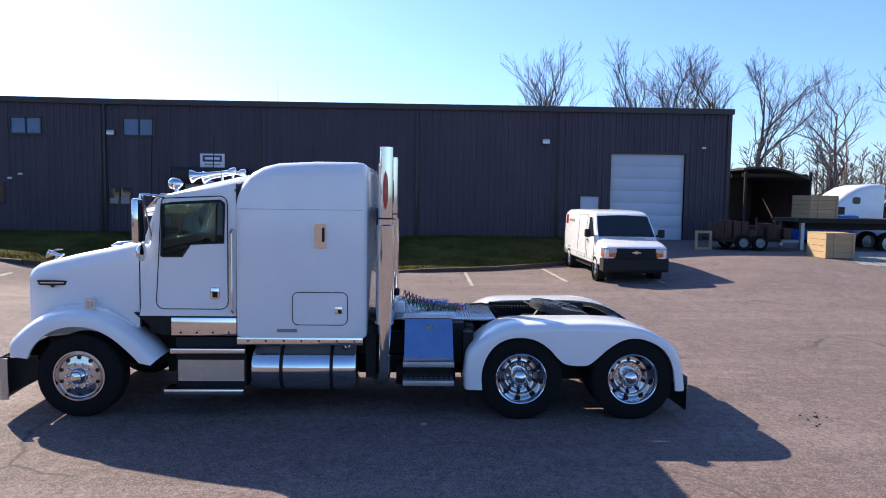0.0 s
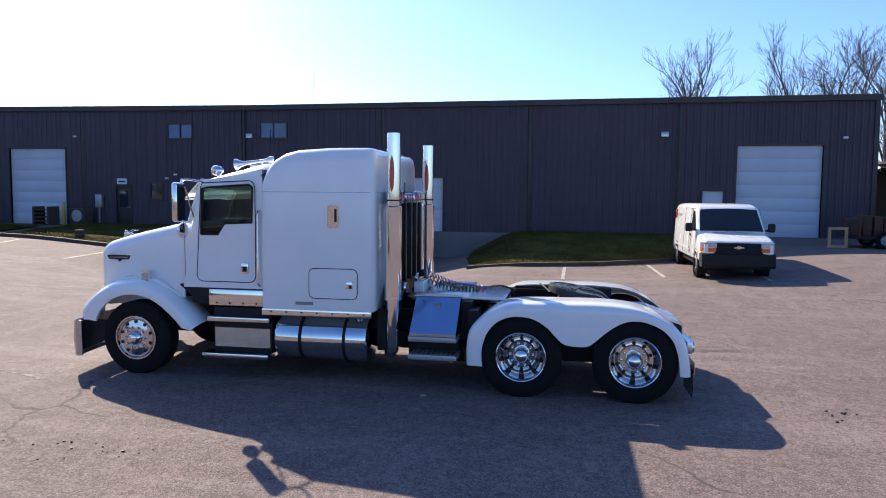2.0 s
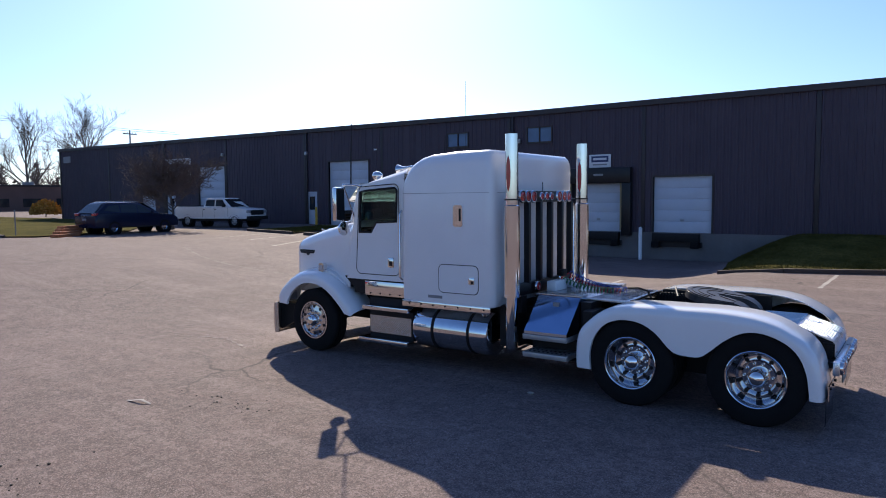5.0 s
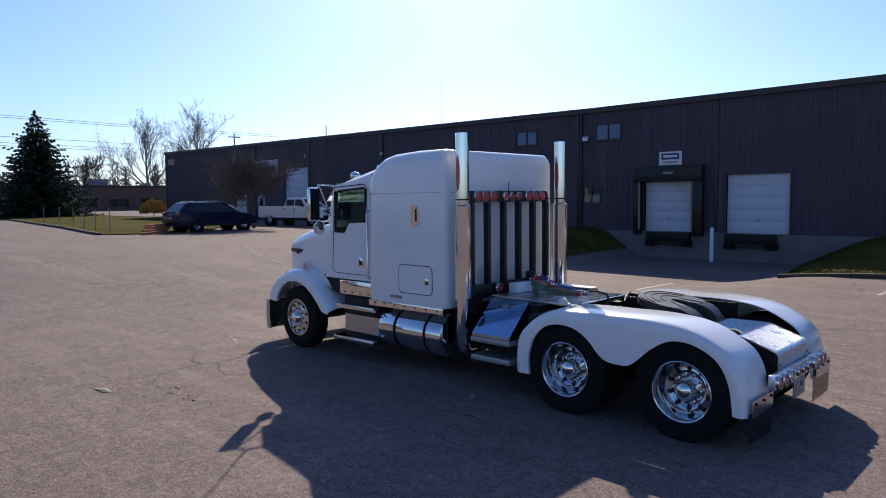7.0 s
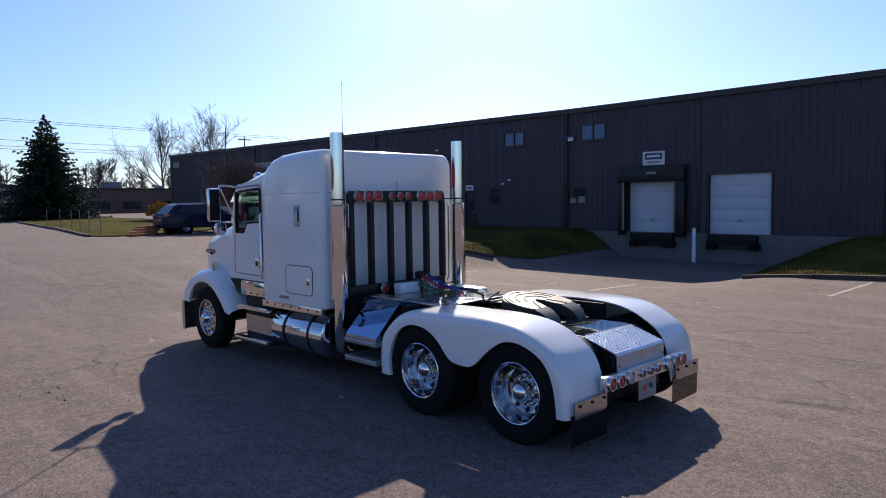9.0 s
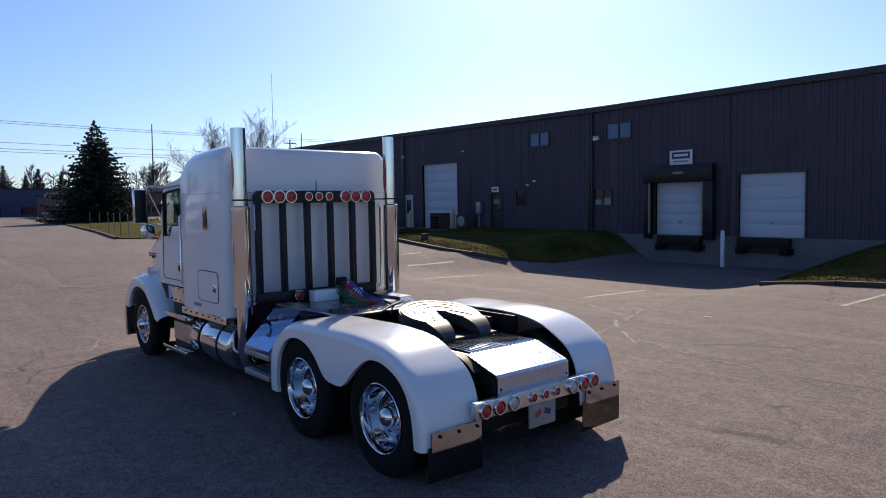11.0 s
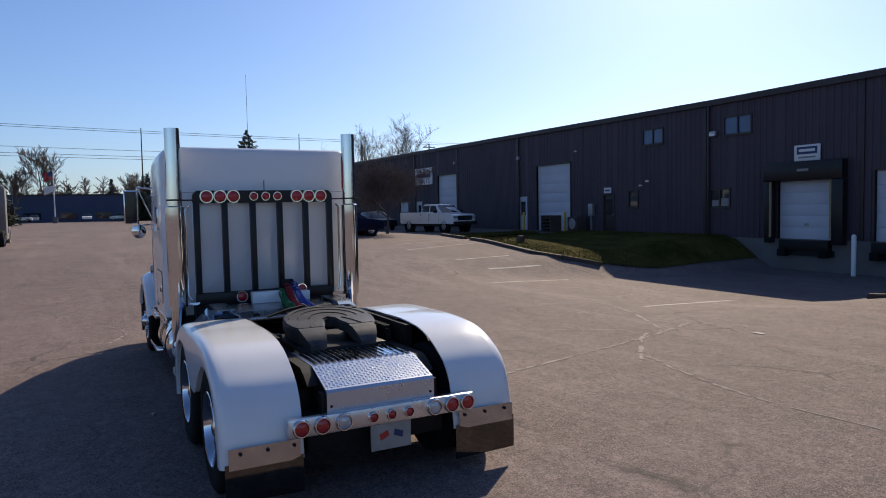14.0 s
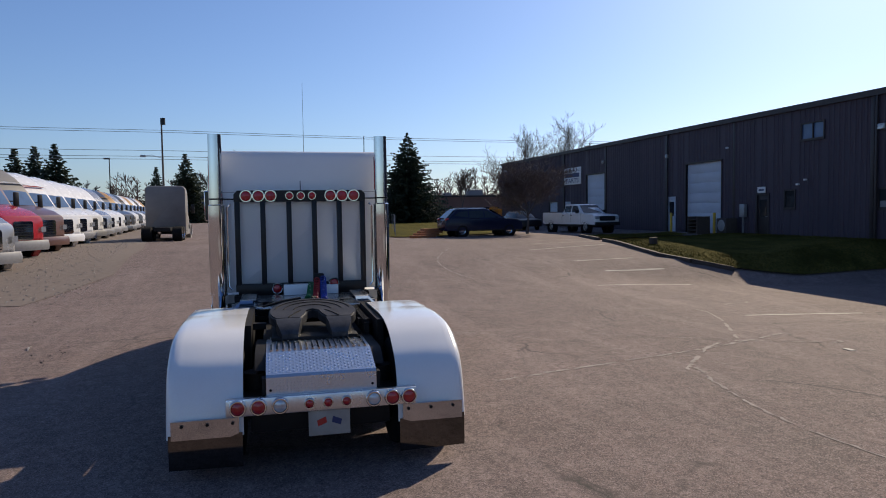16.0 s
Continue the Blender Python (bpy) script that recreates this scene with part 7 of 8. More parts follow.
part("side_wall", box(24.6, 24.75, 43.6, 51.3, 0.2, 4.3), M["fascia"], cn)
for x in (20.5, 24.6):
    part("post", box(x, x + 0.14, 43.5, 43.64, 0.2, 4.55), M["black"], cn)
for k in range(5):
    part("purlin", box(20.5, 24.6, 43.8 + 1.6 * k, 43.92 + 1.6 * k, 4.2, 4.42), M["black"], cn)
wt = thing("storage_tank", "white storage tank standing behind the canopy", "tank", (21.3, 53.5, 0.3))
part("shell", add_rev(bmesh.new(), [(0.0, 0.9), (3.0, 0.9), (3.3, 0.6), (3.4, 0.0)], (0, 0, 0), "z", 24), M["sign_white"], wt)

# ---- trees and shrubs ----
def bare_tree_meshes(seed, tall, spread=0.55, levels=4, trunk=0.018, clear=0.28, twig=0.012, droop=0.0, kids_at=(9, 6, 6, 4, 3), stem=0.82, limb=1.0, taper=1.0):
    """Trunk and limbs in one mesh, fine twigs in another, for a leafless tree."""
    rng = random.Random(seed)
    wood, fine = bmesh.new(), bmesh.new()

    def grow(p, d, length, r, level):
        n = 5 if level < 2 else 3
        pts, q, dd = [p], p.copy(), d.copy()
        for i in range(n):
            dd = (dd + Vector((rng.uniform(-1, 1), rng.uniform(-1, 1), rng.uniform(-0.4, 0.8) - droop)) * (0.13 if level < 2 else 0.2)).normalized()
            q = q + dd * length / n
            pts.append(q.copy())
        r1 = r * (0.35 if level else 0.25)
        radii = [r + (r1 - r) * i / n for i in range(n + 1)]
        if level < 3:
            add_tube(wood, pts, radii, 7 if level == 0 else 5, caps=False)
        else:
            add_tube(fine, pts, [max(twig, x) for x in radii], 3, caps=False)
        if level >= levels:
            return
        kids = kids_at[level]
        for k in range(kids):
            t = (clear + (1 - clear) * (k + rng.random()) / kids) if level == 0 else (0.25 + 0.75 * (k + rng.random()) / kids)
            i = min(n - 1, int(t * n))
            base = pts[i].lerp(pts[i + 1], t * n - i)
            axis = (pts[i + 1] - pts[i]).normalized()
            out = Vector((rng.uniform(-1, 1), rng.uniform(-1, 1), rng.uniform(-0.3, 0.6)))
            out = (out - axis * out.dot(axis)).normalized()
            lean = rng.uniform(0.6, 1.1) * spread
            nd = (axis * (1 - lean * 0.6) + out * lean + Vector((0, 0, 0.18 - droop))).normalized()
            ln = length * rng.uniform(0.42, 0.62) * (1.15 - 0.5 * t if level == 0 else 1) * (limb if level == 0 else 1)
            grow(base, nd, ln, radii[i] * rng.uniform(0.45, 0.62) * taper, level + 1)

    grow(Vector((0, 0, -0.2)), Vector((0, 0, 1)), tall * stem, tall * trunk, 0)
    return wood, fine


def bare_tree(seed, tall, label, twig_mat, at, **kw):
    t = thing("bare_tree", label, "tree", at)
    wood, fine = bare_tree_meshes(seed, tall, **kw)
    part("trunk", wood, M["bark"], t)
    part("crown", fine, twig_mat, t, "crown of bare twigs")
    return t


big = [bare_tree(11, 17.0, "tall leafless tree behind the warehouse", M["twig"], (15.0, 86, 0.5), twig=0.013, taper=1.25, kids_at=(8, 5, 4, 4)), bare_tree(23, 18.0, "tall leafless tree behind the warehouse", M["twig"], (25.6, 86, 0.5), twig=0.013, spread=0.52, taper=1.25, kids_at=(8, 5, 4, 4)), bare_tree(37, 17.4, "tall leafless tree behind the warehouse", M["twig"], (38.2, 81, 0.5), twig=0.013, spread=0.66, taper=1.25, kids_at=(9, 5, 4, 4))]
for k, x, y, turn in ((1, 16.4, 89, 70), (0, 29.6, 85, 140), (2, 33.6, 83.5, 200), (1, 35.0, 86, 300), (0, 60.5, 84, 30), (2, 55.0, 92, 100)):
    copy_thing(big[k], pose(x, y, 0.5, 0, 0, turn))
far = bare_tree(51, 18.5, "large spreading leafless tree beyond the warehouse", M["twig"], (-165.0, 72.5, 1.0), twig=0.015, spread=0.55, clear=0.15, trunk=0.015, kids_at=(12, 6, 5, 4, 3), taper=1.15)
far.scale = (1.4, 1.4, 1.05)
copy_thing(far, pose(-140.5, 73.0, 0.5, 0, 0, 80))
mid = bare_tree(53, 8.2, "slender leafless tree along the street", M["twig"], (-112.0, 40.5, 1.2), twig=0.02, spread=0.55)
for x, y, k in ((-131, 13.5, 1.0), (-172, -1.0, 1.9), (-150, -6.0, 1.2)):
    copy_thing(mid, pose(x, y, 1.0, 0, 0, x * 3) @ Matrix.Scale(k, 4))
orn = bare_tree(71, 4.6, "small spreading ornamental tree with reddish bare twigs", M["twig_red"], (-33.5, 25.1, height(-33.5, 25.1)), spread=1.0, clear=0.55, twig=0.010, trunk=0.026, levels=4, kids_at=(12, 9, 8, 6, 3), stem=0.46, limb=2.9)


def thicket(seed, spots, low, high, twig, name, label, mat, at):
    """A far belt of leafless woodland: many small crowns in one mesh."""
    rng = random.Random(seed)
    bm = bmesh.new()
    for x, y in spots:
        h = rng.uniform(low, high)
        base = Vector((x, y, 0.3))
        add_tube(bm, [base, base + Vector((rng.uniform(-0.3, 0.3), 0, h * 0.5)), base + Vector((rng.uniform(-0.6, 0.6), 0, h))], [h * 0.015, h * 0.01, twig], 4, caps=False)
        for k in range(34):
            t = rng.uniform(0.12, 0.95)
            p = base + Vector((0, 0, h * t))
            d = Vector((rng.uniform(-1, 1), rng.uniform(-1, 1), rng.uniform(0.2, 1.2))).normalized()
            ln = h * rng.uniform(0.12, 0.34) * (1.2 - t * 0.6)
            q = p + d * ln * 0.5
            add_tube(bm, [p, q, q + (d + Vector((rng.uniform(-0.5, 0.5), rng.uniform(-0.5, 0.5), 0.3))).normalized() * ln * 0.5], [twig * 1.6, twig * 1.2, twig * 0.6], 3, caps=False)
            for _ in range(2):
                e = (d + Vector((rng.uniform(-0.9, 0.9), rng.uniform(-0.9, 0.9), rng.uniform(-0.2, 0.6)))).normalized()
                add_tube(bm, [q, q + e * ln * 0.45], [twig, twig * 0.6], 3, caps=False)
    return single(name, bm, mat, label, "woodland", "stuff")


rng = random.Random(5)
thicket(3, [(26 + 62 * (i / 90) + rng.uniform(-2, 2), 66 + 22 * rng.random() - 10 * (i / 90)) for i in range(90)], 5, 9.5, 0.03, "woodland", "leafless brown woodland behind the yard", M["twig_red"], 0)
thicket(4, [(-185 + 14 * rng.random(), -62 + 150 * i / 100 + rng.uniform(-2, 2)) for i in range(100)], 8, 12.5, 0.06, "woodland", "far belt of leafless woodland", M["twig_red"], 0)
thicket(6, [(-70 - 60 * i / 40 + rng.uniform(-2, 2), 60 + 16 * rng.random()) for i in range(40)], 4, 7, 0.05, "woodland", "far leafless hedge line", M["twig"], 0)
# dense low growth inside the belts
bm = bmesh.new()
for i in range(720):
    if i % 6 == 0:
        x, y, s = 26 + 62 * rng.random(), 74 + 16 * rng.random(), rng.uniform(1.2, 2.6)
    else:
        x, y, s = -190 + 10 * rng.random(), -75 + 165 * rng.random(), rng.uniform(3.2, 5.4)
    c = Vector((x, y, s * 0.7))
    for k in range(26):
        d = Vector((rng.uniform(-1, 1), rng.uniform(-1, 1), rng.uniform(-0.6, 1))).normalized() * s * rng.uniform(0.5, 1.1)
        a, b = d.orthogonal().normalized() * (0.2 + 0.07 * s), d.normalized().cross(d.orthogonal().normalized()) * (0.2 + 0.07 * s)
        bm.faces.new([bm.verts.new(c + d + v) for v in (a, b * 0.6, -a, -b)])
single("undergrowth", bm, M["brown_leaf"], "dense brown undergrowth below the bare trees", "undergrowth", "stuff")


def spruce(seed, tall, wide, label, at):
    """Whorls of drooping boughs, each with many small needle sprays."""
    rng = random.Random(seed)
    t = thing("spruce_tree", label, "tree", at)
    part("trunk", add_tube(bmesh.new(), [(0, 0, -0.2), (0, 0, tall * 0.5), (0, 0, tall)], [tall * 0.022, tall * 0.013, 0.01], 8), M["bark"], t)
    bm = bmesh.new()
    levels = int(tall * 3.4)
    for l in range(levels):
        f = l / (levels - 1)
        z = tall * (0.04 + 0.95 * f)
        reach = wide / 2 * (1 - f) ** 0.85 * rng.uniform(0.78, 1.12) + 0.08
        boughs = max(4, int(11 * (1 - f) + 4))
        for b in range(boughs):
            a = 2 * math.pi * (b + rng.random() * 0.7) / boughs
            r = reach * rng.uniform(0.65, 1.12)
            out = Vector((math.cos(a), math.sin(a), 0))
            side = Vector((-out.y, out.x, 0))
            n = max(2, int(r / 0.34))
            for k in range(n):
                s = (k + 0.6) / n
                p = out * r * s + side * rng.uniform(-0.15, 0.15) + Vector((0, 0, z + rng.uniform(-0.12, 0.12) - r * 0.30 * s + r * 0.22 * s * s))
                w = (0.22 + 0.40 * (1 - s)) * min(1.3, r * 0.55 + 0.3) * rng.uniform(0.7, 1.3)
                for sg in (-1, 1):
                    tip = p + side * sg * w + out * w * 0.6 - Vector((0, 0, w * rng.uniform(0.2, 0.6)))
                    bm.faces.new([bm.verts.new(v) for v in (p - out * 0.12, p + out * 0.14 + Vector((0, 0, 0.05)), tip, tip - out * 0.16 - Vector((0, 0, 0.06)))])
                q = p - Vector((0, 0, rng.uniform(0.15, 0.42) * (1 - s * 0.5)))
                bm.faces.new([bm.verts.new(v) for v in (p - side * 0.13, p + side * 0.13, q + side * 0.07 + out * 0.08, q - side * 0.07)])
    part("crown", bm, M["needles"], t, "drooping dark needle boughs")
    return t


sp1 = spruce(2, 11.6, 13.4, "dark spruce on the grass island", (-79.4, 25.2, 0.9))
sp2 = spruce(3, 9.0, 6.6, "dark spruce by the street", (-112, -11.0, 1.2))
wide = Matrix.Diagonal((1.6, 1.6, 1.3, 1))
copy_thing(sp2, pose(-116, -6.9, 1.0, 0, 0, 130) @ wide)
copy_thing(sp2, pose(-100, -22.5, 1.0, 0, 0, 60) @ wide)
copy_thing(sp2, pose(-104, -26.5, 1.0, 0, 0, 200) @ wide)
copy_thing(sp2, pose(-108, -30.5, 1.0, 0, 0, 20) @ wide)
for k, (y, sc) in enumerate(((12, 1.2), (16.5, 1.05), (20, 1.3), (24, 1.15), (28, 1.35), (32, 1.1), (35.5, 1.3), (40, 1.2))):
    copy_thing(sp2, pose(-182 + (k % 3) * 3, y, 0.5, 0, 0, 47 * k) @ Matrix.Diagonal((sc, sc, sc, 1)))
copy_thing(sp2, pose(-150, 17.0, 0.4, 0, 0, 40))
copy_thing(sp2, pose(-168, 3.0, 0.4, 0, 0, 90))
copy_thing(sp1, pose(-77.5, 86, 3.0, 0, 0, 50))
sh = thing("yellow_shrub", "rounded shrub with yellow-orange leaves by the building corner", "shrub", (-70.3, 34.0, height(-70.3, 34) + 0.4))
bm = bmesh.new()
rng = random.Random(8)
for k in range(1500):
    d = Vector((rng.gauss(0, 1), rng.gauss(0, 1), abs(rng.gauss(0, 0.9)))).normalized()
    p = Vector((d.x * 1.7, d.y * 1.4, d.z * 1.5)) * rng.uniform(0.6, 1.05)
    a = Vector((rng.uniform(-1, 1), rng.uniform(-1, 1), rng.uniform(-1, 1))).normalized() * 0.12
    b = a.orthogonal().normalized() * 0.09
    bm.faces.new([bm.verts.new(p + v) for v in (a, b, -a, -b)])
part("leaves", bm, M["bush"], sh)
part("stems", add_tube(bmesh.new(), [(0, 0, -0.3), (0.1, 0, 0.6), (0.2, 0.1, 1.2)], [0.06, 0.04, 0.02], 6), M["bark"], sh)


# blades on the nearest banks
def blades(outline, inside, count, seed, name, label):
    rng = random.Random(seed)
    xs, ys = [p[0] for p in outline], [p[1] for p in outline]
    verts, faces = [], []
    while len(faces) < count:
        x, y = rng.uniform(min(xs), max(xs)), rng.uniform(min(ys), max(ys))
        if not inside(x, y):
            continue
        z, h, a, w = height(x, y) + 0.07, rng.uniform(0.03, 0.08), rng.uniform(0, 6.28), rng.uniform(0.008, 0.02)
        dx, dy, lx, ly = w * math.cos(a), w * math.sin(a), rng.uniform(-0.06, 0.06), rng.uniform(-0.06, 0.06)
        i = len(verts)
        verts += [(x - dx, y - dy, z), (x + dx, y + dy, z), (x + lx, y + ly, z + h)]
        faces.append((i, i + 1, i + 2))
    me = bpy.data.meshes.new(name)
    me.from_pydata(verts, [], faces)
    me.materials.append(M["grass"])
    return tagged(new(name, me), label, "grass", kind="stuff")


for k, ((line, ins), n) in enumerate(zip(BEDS[:3], (26000, 7000, 26000))):
    blades(line, ins, n, 40 + k, "grass_blades", "short spring grass blades on the bank")

# ---- yard clutter, poles, far buildings ----
lt = thing("litter_strip", "torn pale strip of litter on the asphalt", "litter", (-3.0, 5.33, 0.0), 12)
lt.scale = (0.62, 0.38, 0.8)
part("strip", add_loft(bmesh.new(), [[(x, w, z + 0.008), (x, -w, z + 0.004), (x, -w, z), (x, w, z + 0.003)] for x, w, z in ((-0.32, 0.02, 0.002), (-0.2, 0.05, 0.01), (-0.05, 0.035, 0.03), (0.1, 0.05, 0.045), (0.22, 0.045, 0.02), (0.32, 0.02, 0.004))]), M["line"], lt)
rng = random.Random(12)
for cx, cy, n, r in ((-2.15, 5.85, 26, 0.35), (-1.6, 3.6, 16, 0.4), (5.6, 8.6, 12, 0.25), (-6.2, 4.2, 14, 0.5)):
    bm = bmesh.new()
    for k in range(n):
        x, y, s = cx + rng.gauss(0, r), cy + rng.gauss(0, r * 0.6), rng.uniform(0.006, 0.02)
        bmesh.ops.create_icosphere(bm, subdivisions=1, radius=s, matrix=Matrix.Translation((x, y, height(x, y) + s * 0.4)) @ Matrix.Diagonal((1, rng.uniform(0.6, 1), 0.6, 1)))
    single("debris", bm, M["black"], "scatter of dark crumbs on the asphalt", "debris", "stuff")
lf = thing("yard_slip", "small pale scrap of paper on the asphalt", "litter", (0.9, 18.0, height(0.9, 18.0)))
part("scrap", box(-0.09, 0.09, -0.05, 0.05, 0.004, 0.010), M["line"], lf)
for x, y, s in ((0.72, 8.35, 0.035),):
    st = thing("pale_stone", "small pale stone under the lorry", "stone", (x, y, 0))
    bm = bmesh.new()
    bmesh.ops.create_icosphere(bm, subdivisions=2, radius=s, matrix=Matrix.Translation((0, 0, s * 0.35)) @ Matrix.Diagonal((1.3, 0.8, 0.6, 1)))
    part("stone", bm, M["gravel"], st)
# loose stones on the gravel strips
bm_v, bm_f = [], []
for k in range(5200):
    if k % 2:
        x, y = rng.uniform(-34, -9.5), 0
        y = rng.uniform(-3, 4.4) - 0.14 * (-9.5 - x)
    else:
        x, y = rng.uniform(16, 27), rng.uniform(22, 29)
    s, z = rng.uniform(0.012, 0.04), height(x, y) + 0.012
    i = len(bm_v)
    a = rng.uniform(0, 6.28)
    bm_v += [(x + s * math.cos(a + t), y + s * math.sin(a + t), z) for t in (0, 2.1, 4.2)] + [(x, y, z + s * 0.7)]
    bm_f += [(i, i + 1, i + 3), (i + 1, i + 2, i + 3), (i + 2, i, i + 3)]
me = bpy.data.meshes.new("loose_stones")
me.from_pydata(bm_v, [], bm_f)
me.materials.append(M["gravel"])
tagged(new("loose_stones", me), "loose pale stones on the gravel", "stones", kind="stuff")

# timber steps at the corner of the island
for k in range(4):
    z = height(-31.0, 17.6) + 0.02
    stp = thing("timber_step", "low orange timber step at the corner of the grass", "step", (-31.0 - 0.42 * k, 17.6 + 0.3 * k, z + 0.12 * k), 30, "timber steps")
    part("tread", box(-0.2, 0.2, -0.9, 0.9, -0.02, 0.13, bevel=0.012), M["step_wood"], stp)
# thin posts and wire on the island
for k, (x, y) in enumerate(((-33.5, 16.3), (-37.5, 16.9), (-41.0, 17.4), (-45.0, 18.0), (-50.0, 18.6), (-56.0, 19.2))):
    ps = thing("fence_post", "thin steel fence post on the grass island", "fence post", (x, y, height(x, y) + 0.08), 0, "fence posts")
    part("post", box(-0.02, 0.02, -0.02, 0.02, 0, 1.25), M["trim"], ps)
    part("cap", box(-0.028, 0.028, -0.028, 0.028, 1.25, 1.29), M["galv"], ps)
# clutter beside the tall side door
ch = thing("pallet_stack", "stacked pallets and a chair frame beside the overhead door", "pallets", (-25.6, 32.6, height(-25.6, 32.6)))
for k in range(5):
    part("pallet", box(-0.5, 0.5, -0.4, 0.4, 0.2 * k, 0.2 * k + 0.05, bevel=0.006), M["timber"], ch)
    part("bearer", box(-0.5, -0.4, -0.4, 0.4, 0.2 * k + 0.05, 0.2 * k + 0.2), M["timber"], ch)
    part("bearer", box(0.4, 0.5, -0.4, 0.4, 0.2 * k + 0.05, 0.2 * k + 0.2), M["timber"], ch)
ac = thing("air_conditioner", "grey outdoor condenser unit against the wall", "air conditioner", (-24.0, 33.3, height(-24, 33.3)))
part("case", box(-0.45, 0.45, -0.35, 0.35, 0.05, 0.9, bevel=0.03), M["timber"], ac)
part("fan_guard", add_rev(bmesh.new(), [(0.0, 0.32), (0.02, 0.3), (0.025, 0.0)], (0, -0.35, 0.5), "y", 24, -1), M["galv"], ac)
mx = thing("meter_box", "grey electrical meter box on the brown wall", "meter box", (-23.2, FRONT - 0.16, 1.7))
part("case", box(-0.2, 0.2, -0.1, 0.1, 0, 0.7, bevel=0.015), M["galv"], mx)
part("conduit", box(-0.03, 0.03, -0.05, 0.05, -0.9, 0.0), M["galv"], mx)
for x, y in ((-17.6, 25.2),):
    ub = thing("utility_box", "small grey utility box on the shaded grass", "utility box", (x, y, height(x, y) + 0.1))
    part("case", box(-0.16, 0.16, -0.12, 0.12, 0, 0.28, bevel=0.02), M["timber"], ub)


# poles, lines, flag pole
def pole(label, at, tall, cross=True, lamp_arm=False):
    p = thing("utility_pole", label, "pole", at, 0, "utility poles")
    part("mast", add_cyl(bmesh.new(), (0, 0, -0.3), (0, 0, tall), 0.16, 0.10, 12), M["bark"], p)
    if cross:
        part("cross_arm", box(-0.07, 0.07, -1.1, 1.1, tall - 0.7, tall - 0.55), M["bark"], p)
        for y in (-0.95, -0.4, 0.4, 0.95):
            part("insulator", add_cyl(bmesh.new(), (0, y, tall - 0.55), (0, y, tall - 0.35), 0.05, n=8), M["galv"], p)
    if lamp_arm:
        part("transformer", add_cyl(bmesh.new(), (0.1, 0.2, tall - 0.6), (0.1, 0.2, tall + 0.3), 0.32, n=12), M["rack"], p)
        part("lamp_arm", add_tube(bmesh.new(), [(0, 0, tall * 0.64), (0, -1.4, tall * 0.67), (0, -2.2, tall * 0.66)], 0.04, 6), M["galv"], p)
        part("lamp_head", box(-0.15, 0.15, -2.8, -2.1, tall * 0.65, tall * 0.67, bevel=0.02), M["galv"], p)
    return p


pole("tall leaning utility pole with transformer and street lamp", (-90.0, -6.4, 1.0), 14.0, False, True)
pole("wooden utility pole with a cross arm beyond the roof", (-100.0, 60.2, 1.0), 12.6)
lp = thing("street_lamp", "thin yard lamp on a steel pole", "street lamp", (-95.0, -14.2, 1.0))
part("mast", add_cyl(bmesh.new(), (0, 0, -0.2), (0, 0, 9.2), 0.09, 0.06, 10), M["black"], lp)
part("lamp_head", box(-0.2, 0.2, -0.7, 0.1, 9.15, 9.35, bevel=0.03), M["black"], lp)
for z0, z1, dy in ((14.0, 18.5, 0.0), (13.7, 18.0, 0.9), (11.2, 14.6, 0.3), (10.4, 13.6, -0.6), (10.0, 13.2, 0.5)):
    pts = [(-90 - 6 * t - 30 * max(0, t - 0.45), -6.4 - 150 * (0.45 - t) + dy, z0 * 1.0 + (z1 - z0) * (0.5 - t) ** 2 - 0.0) for t in [k / 24 for k in range(25)]]
    w = thing("power_line", "thin sagging overhead power line", "power line", (0, 0, 0), 0, "power lines")
    part("wire", add_tube(bmesh.new(), pts, 0.035, 4), M["trim"], w)
fp = thing("flag_pole", "white flag pole with two limp flags", "flag pole", (-128.0, 1.8, 1.2))
part("mast", add_cyl(bmesh.new(), (0, 0, -0.2), (0, 0, 9.0), 0.12, 0.07, 10), M["sign_white"], fp)
part("base", box(-0.4, 0.4, -0.4, 0.4, -0.1, 1.0), M["concrete"], fp)
def cloth(z0, z1, w):
    return add_loft(bmesh.new(), [[(0.12 * math.sin(3 * y), -y, z1 - 0.25 * y), (0.12 * math.sin(3 * y), -y, z0 - 0.45 * y), (0.12 * math.sin(3 * y) + 0.02, -y, z0 - 0.45 * y), (0.12 * math.sin(3 * y) + 0.02, -y, z1 - 0.25 * y)] for y in [0.08 + w * k / 6 for k in range(7)]])
part("flag", cloth(7.6, 8.8, 1.4), M["red_truck"], fp, "red striped flag hanging limp")
part("flag_canton", cloth(8.15, 8.85, 0.7), M["sign_blue"], fp)
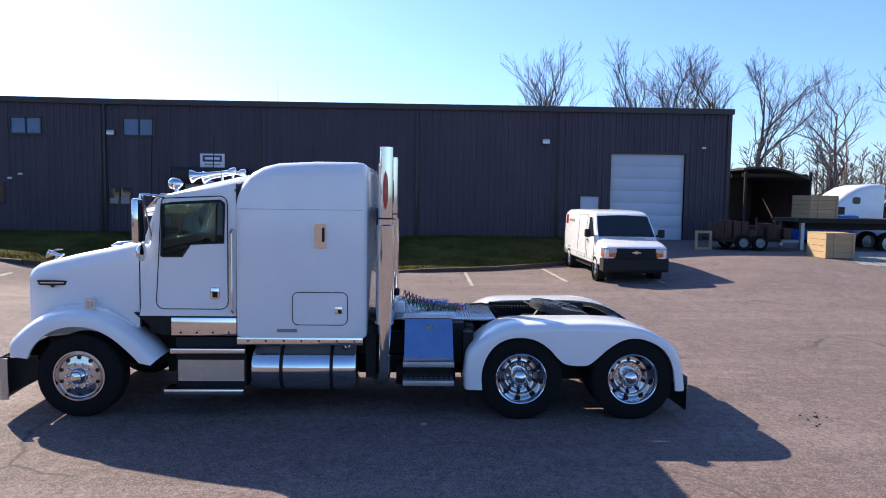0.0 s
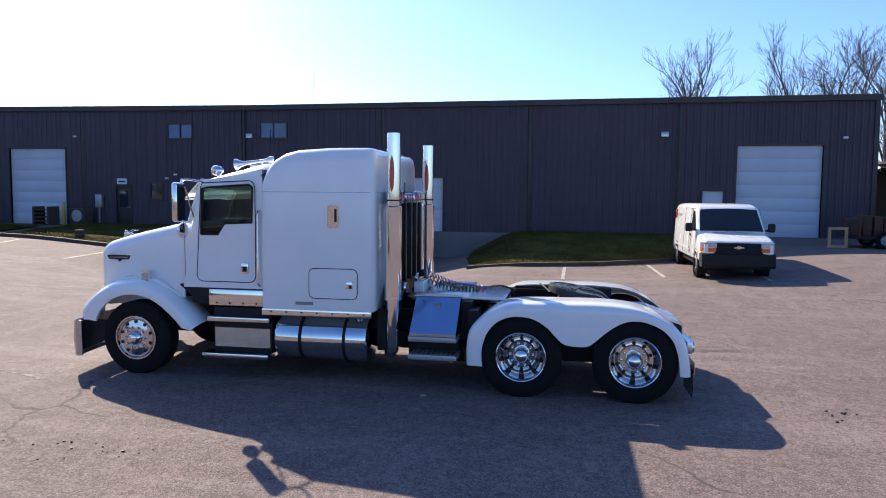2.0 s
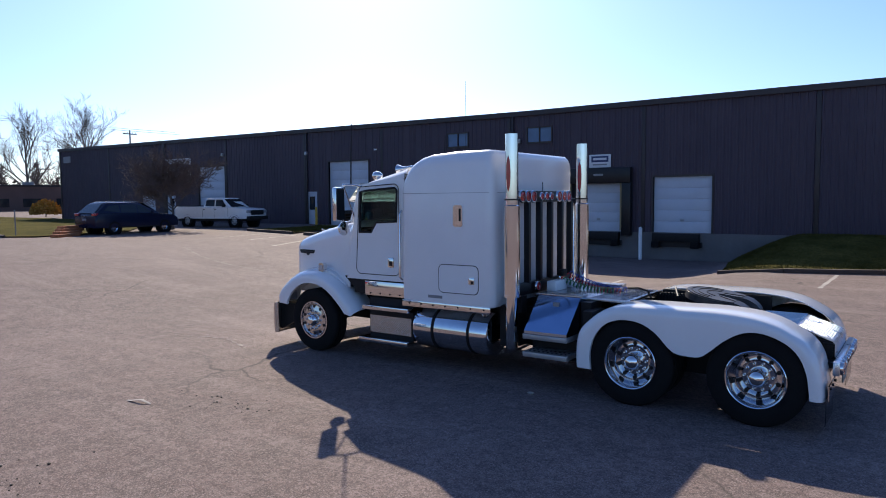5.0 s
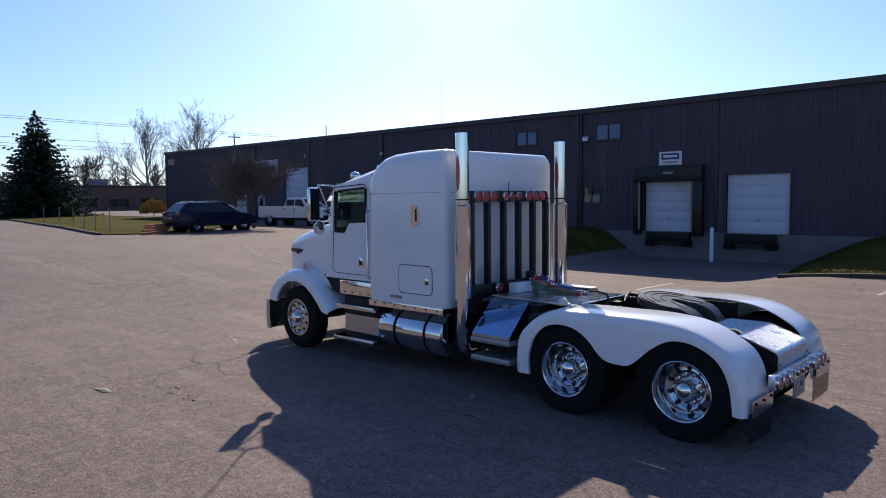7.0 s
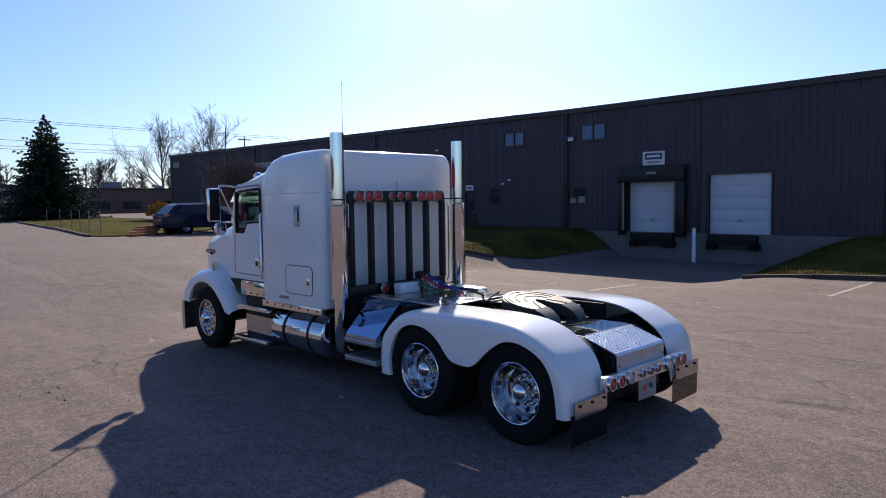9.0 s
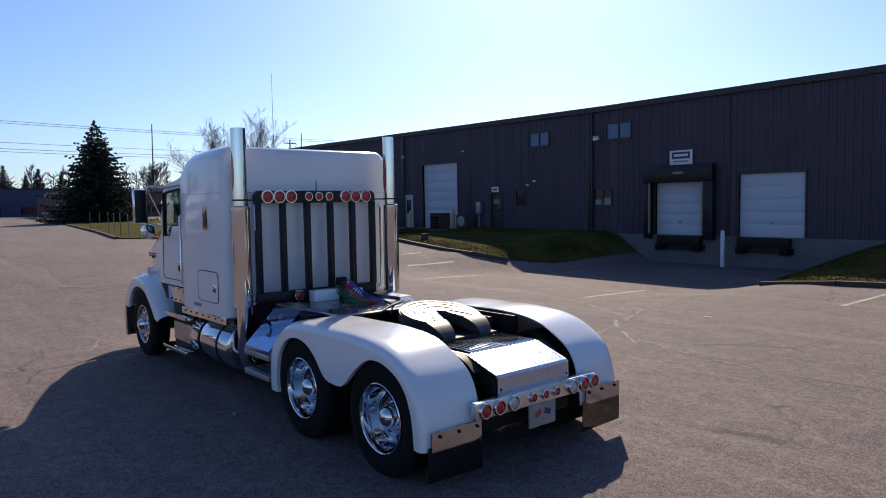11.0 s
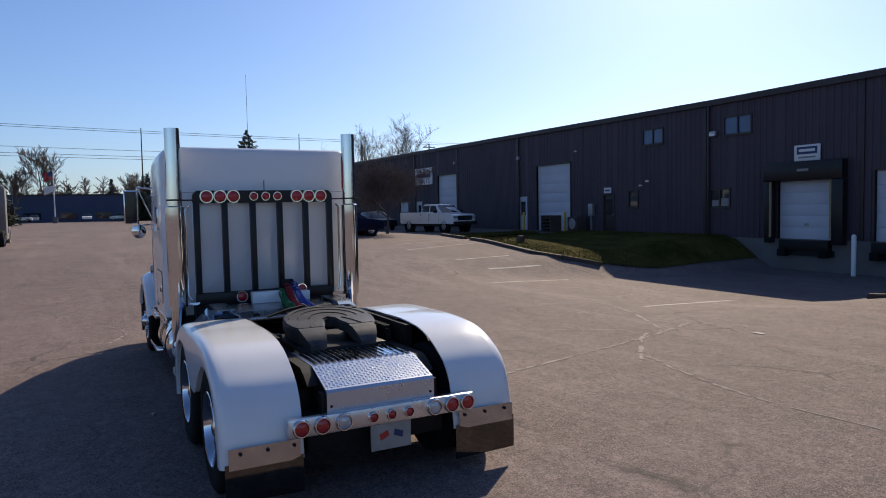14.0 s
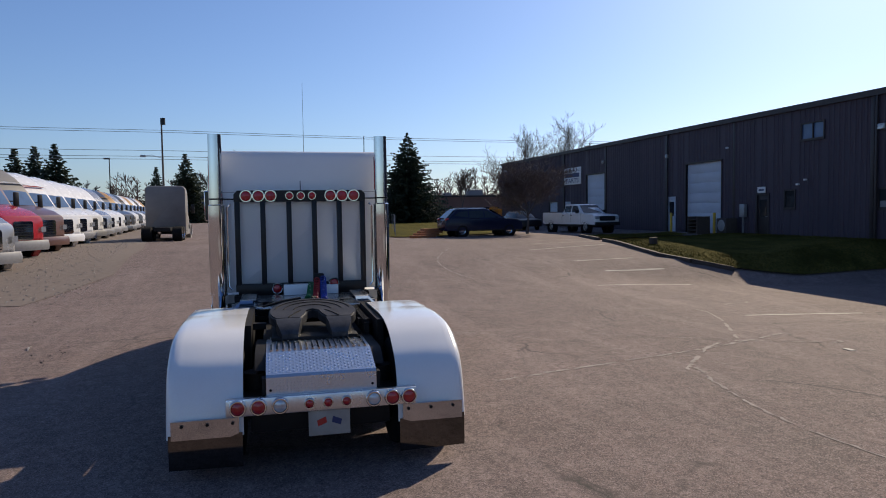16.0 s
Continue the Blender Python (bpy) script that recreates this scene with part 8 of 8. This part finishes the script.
part("lower_flag", cloth(5.4, 6.4, 1.4), M["sign_white"], fp, "white flag hanging limp")

# far buildings
def far_building(label, x0, x1, y0, y1, z1, mat, band=None, windows=0, units=()):
    b = thing("far_building", label, "building", (0, 0, 0))
    part("wall", box(x0, x1, y0, y1, -0.5, z1), mat, b)
    part("roof", box(x0 - 0.2, x1 + 0.2, y0 - 0.2, y1 + 0.2, z1, z1 + 0.3), M["fascia"], b)
    for k in range(windows):
        y = y0 + (y1 - y0) * (k + 0.5) / windows
        part("window", box(x1 - 0.02, x1 + 0.05, y - 1.6, y + 1.6, 1.6, 3.0), M["pane"], b)
    for x, y, w, h in units:
        part("roof_unit", box(x - w, x + w, y - w, y + w, z1 + 0.3, z1 + 0.3 + h, bevel=0.05), M["trim"], b)
    return b


far_building("long low blue metal building across the street", -176, -160, -75, -36, 6.4, M["far_wall"], windows=6)
far_building("long low blue metal building across the street", -172, -158, -20.5, 40.0, 6.6, M["far_wall"], windows=9)
far_building("low red-brown brick building beyond the spruce", -150, -120, 30.0, 62.0, 5.0, M["brick"], windows=6, units=((-124, 35, 1.2, 0.9), (-125, 41, 0.8, 0.7), (-123, 46, 1.5, 1.2), (-124, 55, 0.7, 0.6)))
for k, (y, m) in enumerate(((-7.5, "sign_white"), (-3.0, "silver_car"), (-12.0, "navy_car"), (6.5, "sign_white"), (10.5, "silver_car"), (-17, "sign_white"), (15.0, "navy_car"))):
    c = thing("parked_car", "small far-off parked car in " + {"sign_white": "white", "silver_car": "silver", "navy_car": "dark blue"}[m], "car", (-150.0, y, 1.25), 180 if k % 2 else 92, "far parked cars")
    shell("body", [(0.0, 0.35), (0.05, 0.75), (1.1, 0.92), (3.9, 0.95), (4.4, 0.8), (4.4, 0.35)], 0.88, M[m], c, 0.08)
    cabin("glasshouse", (1.0, 3.9, 0.82, 0.9), (1.6, 3.3, 0.66, 1.4), M["pane"], c)
    for x in (0.8, 3.5):
        road_wheel(c, x, 0.88, 0.32, 0.2, M["galv"], 12)
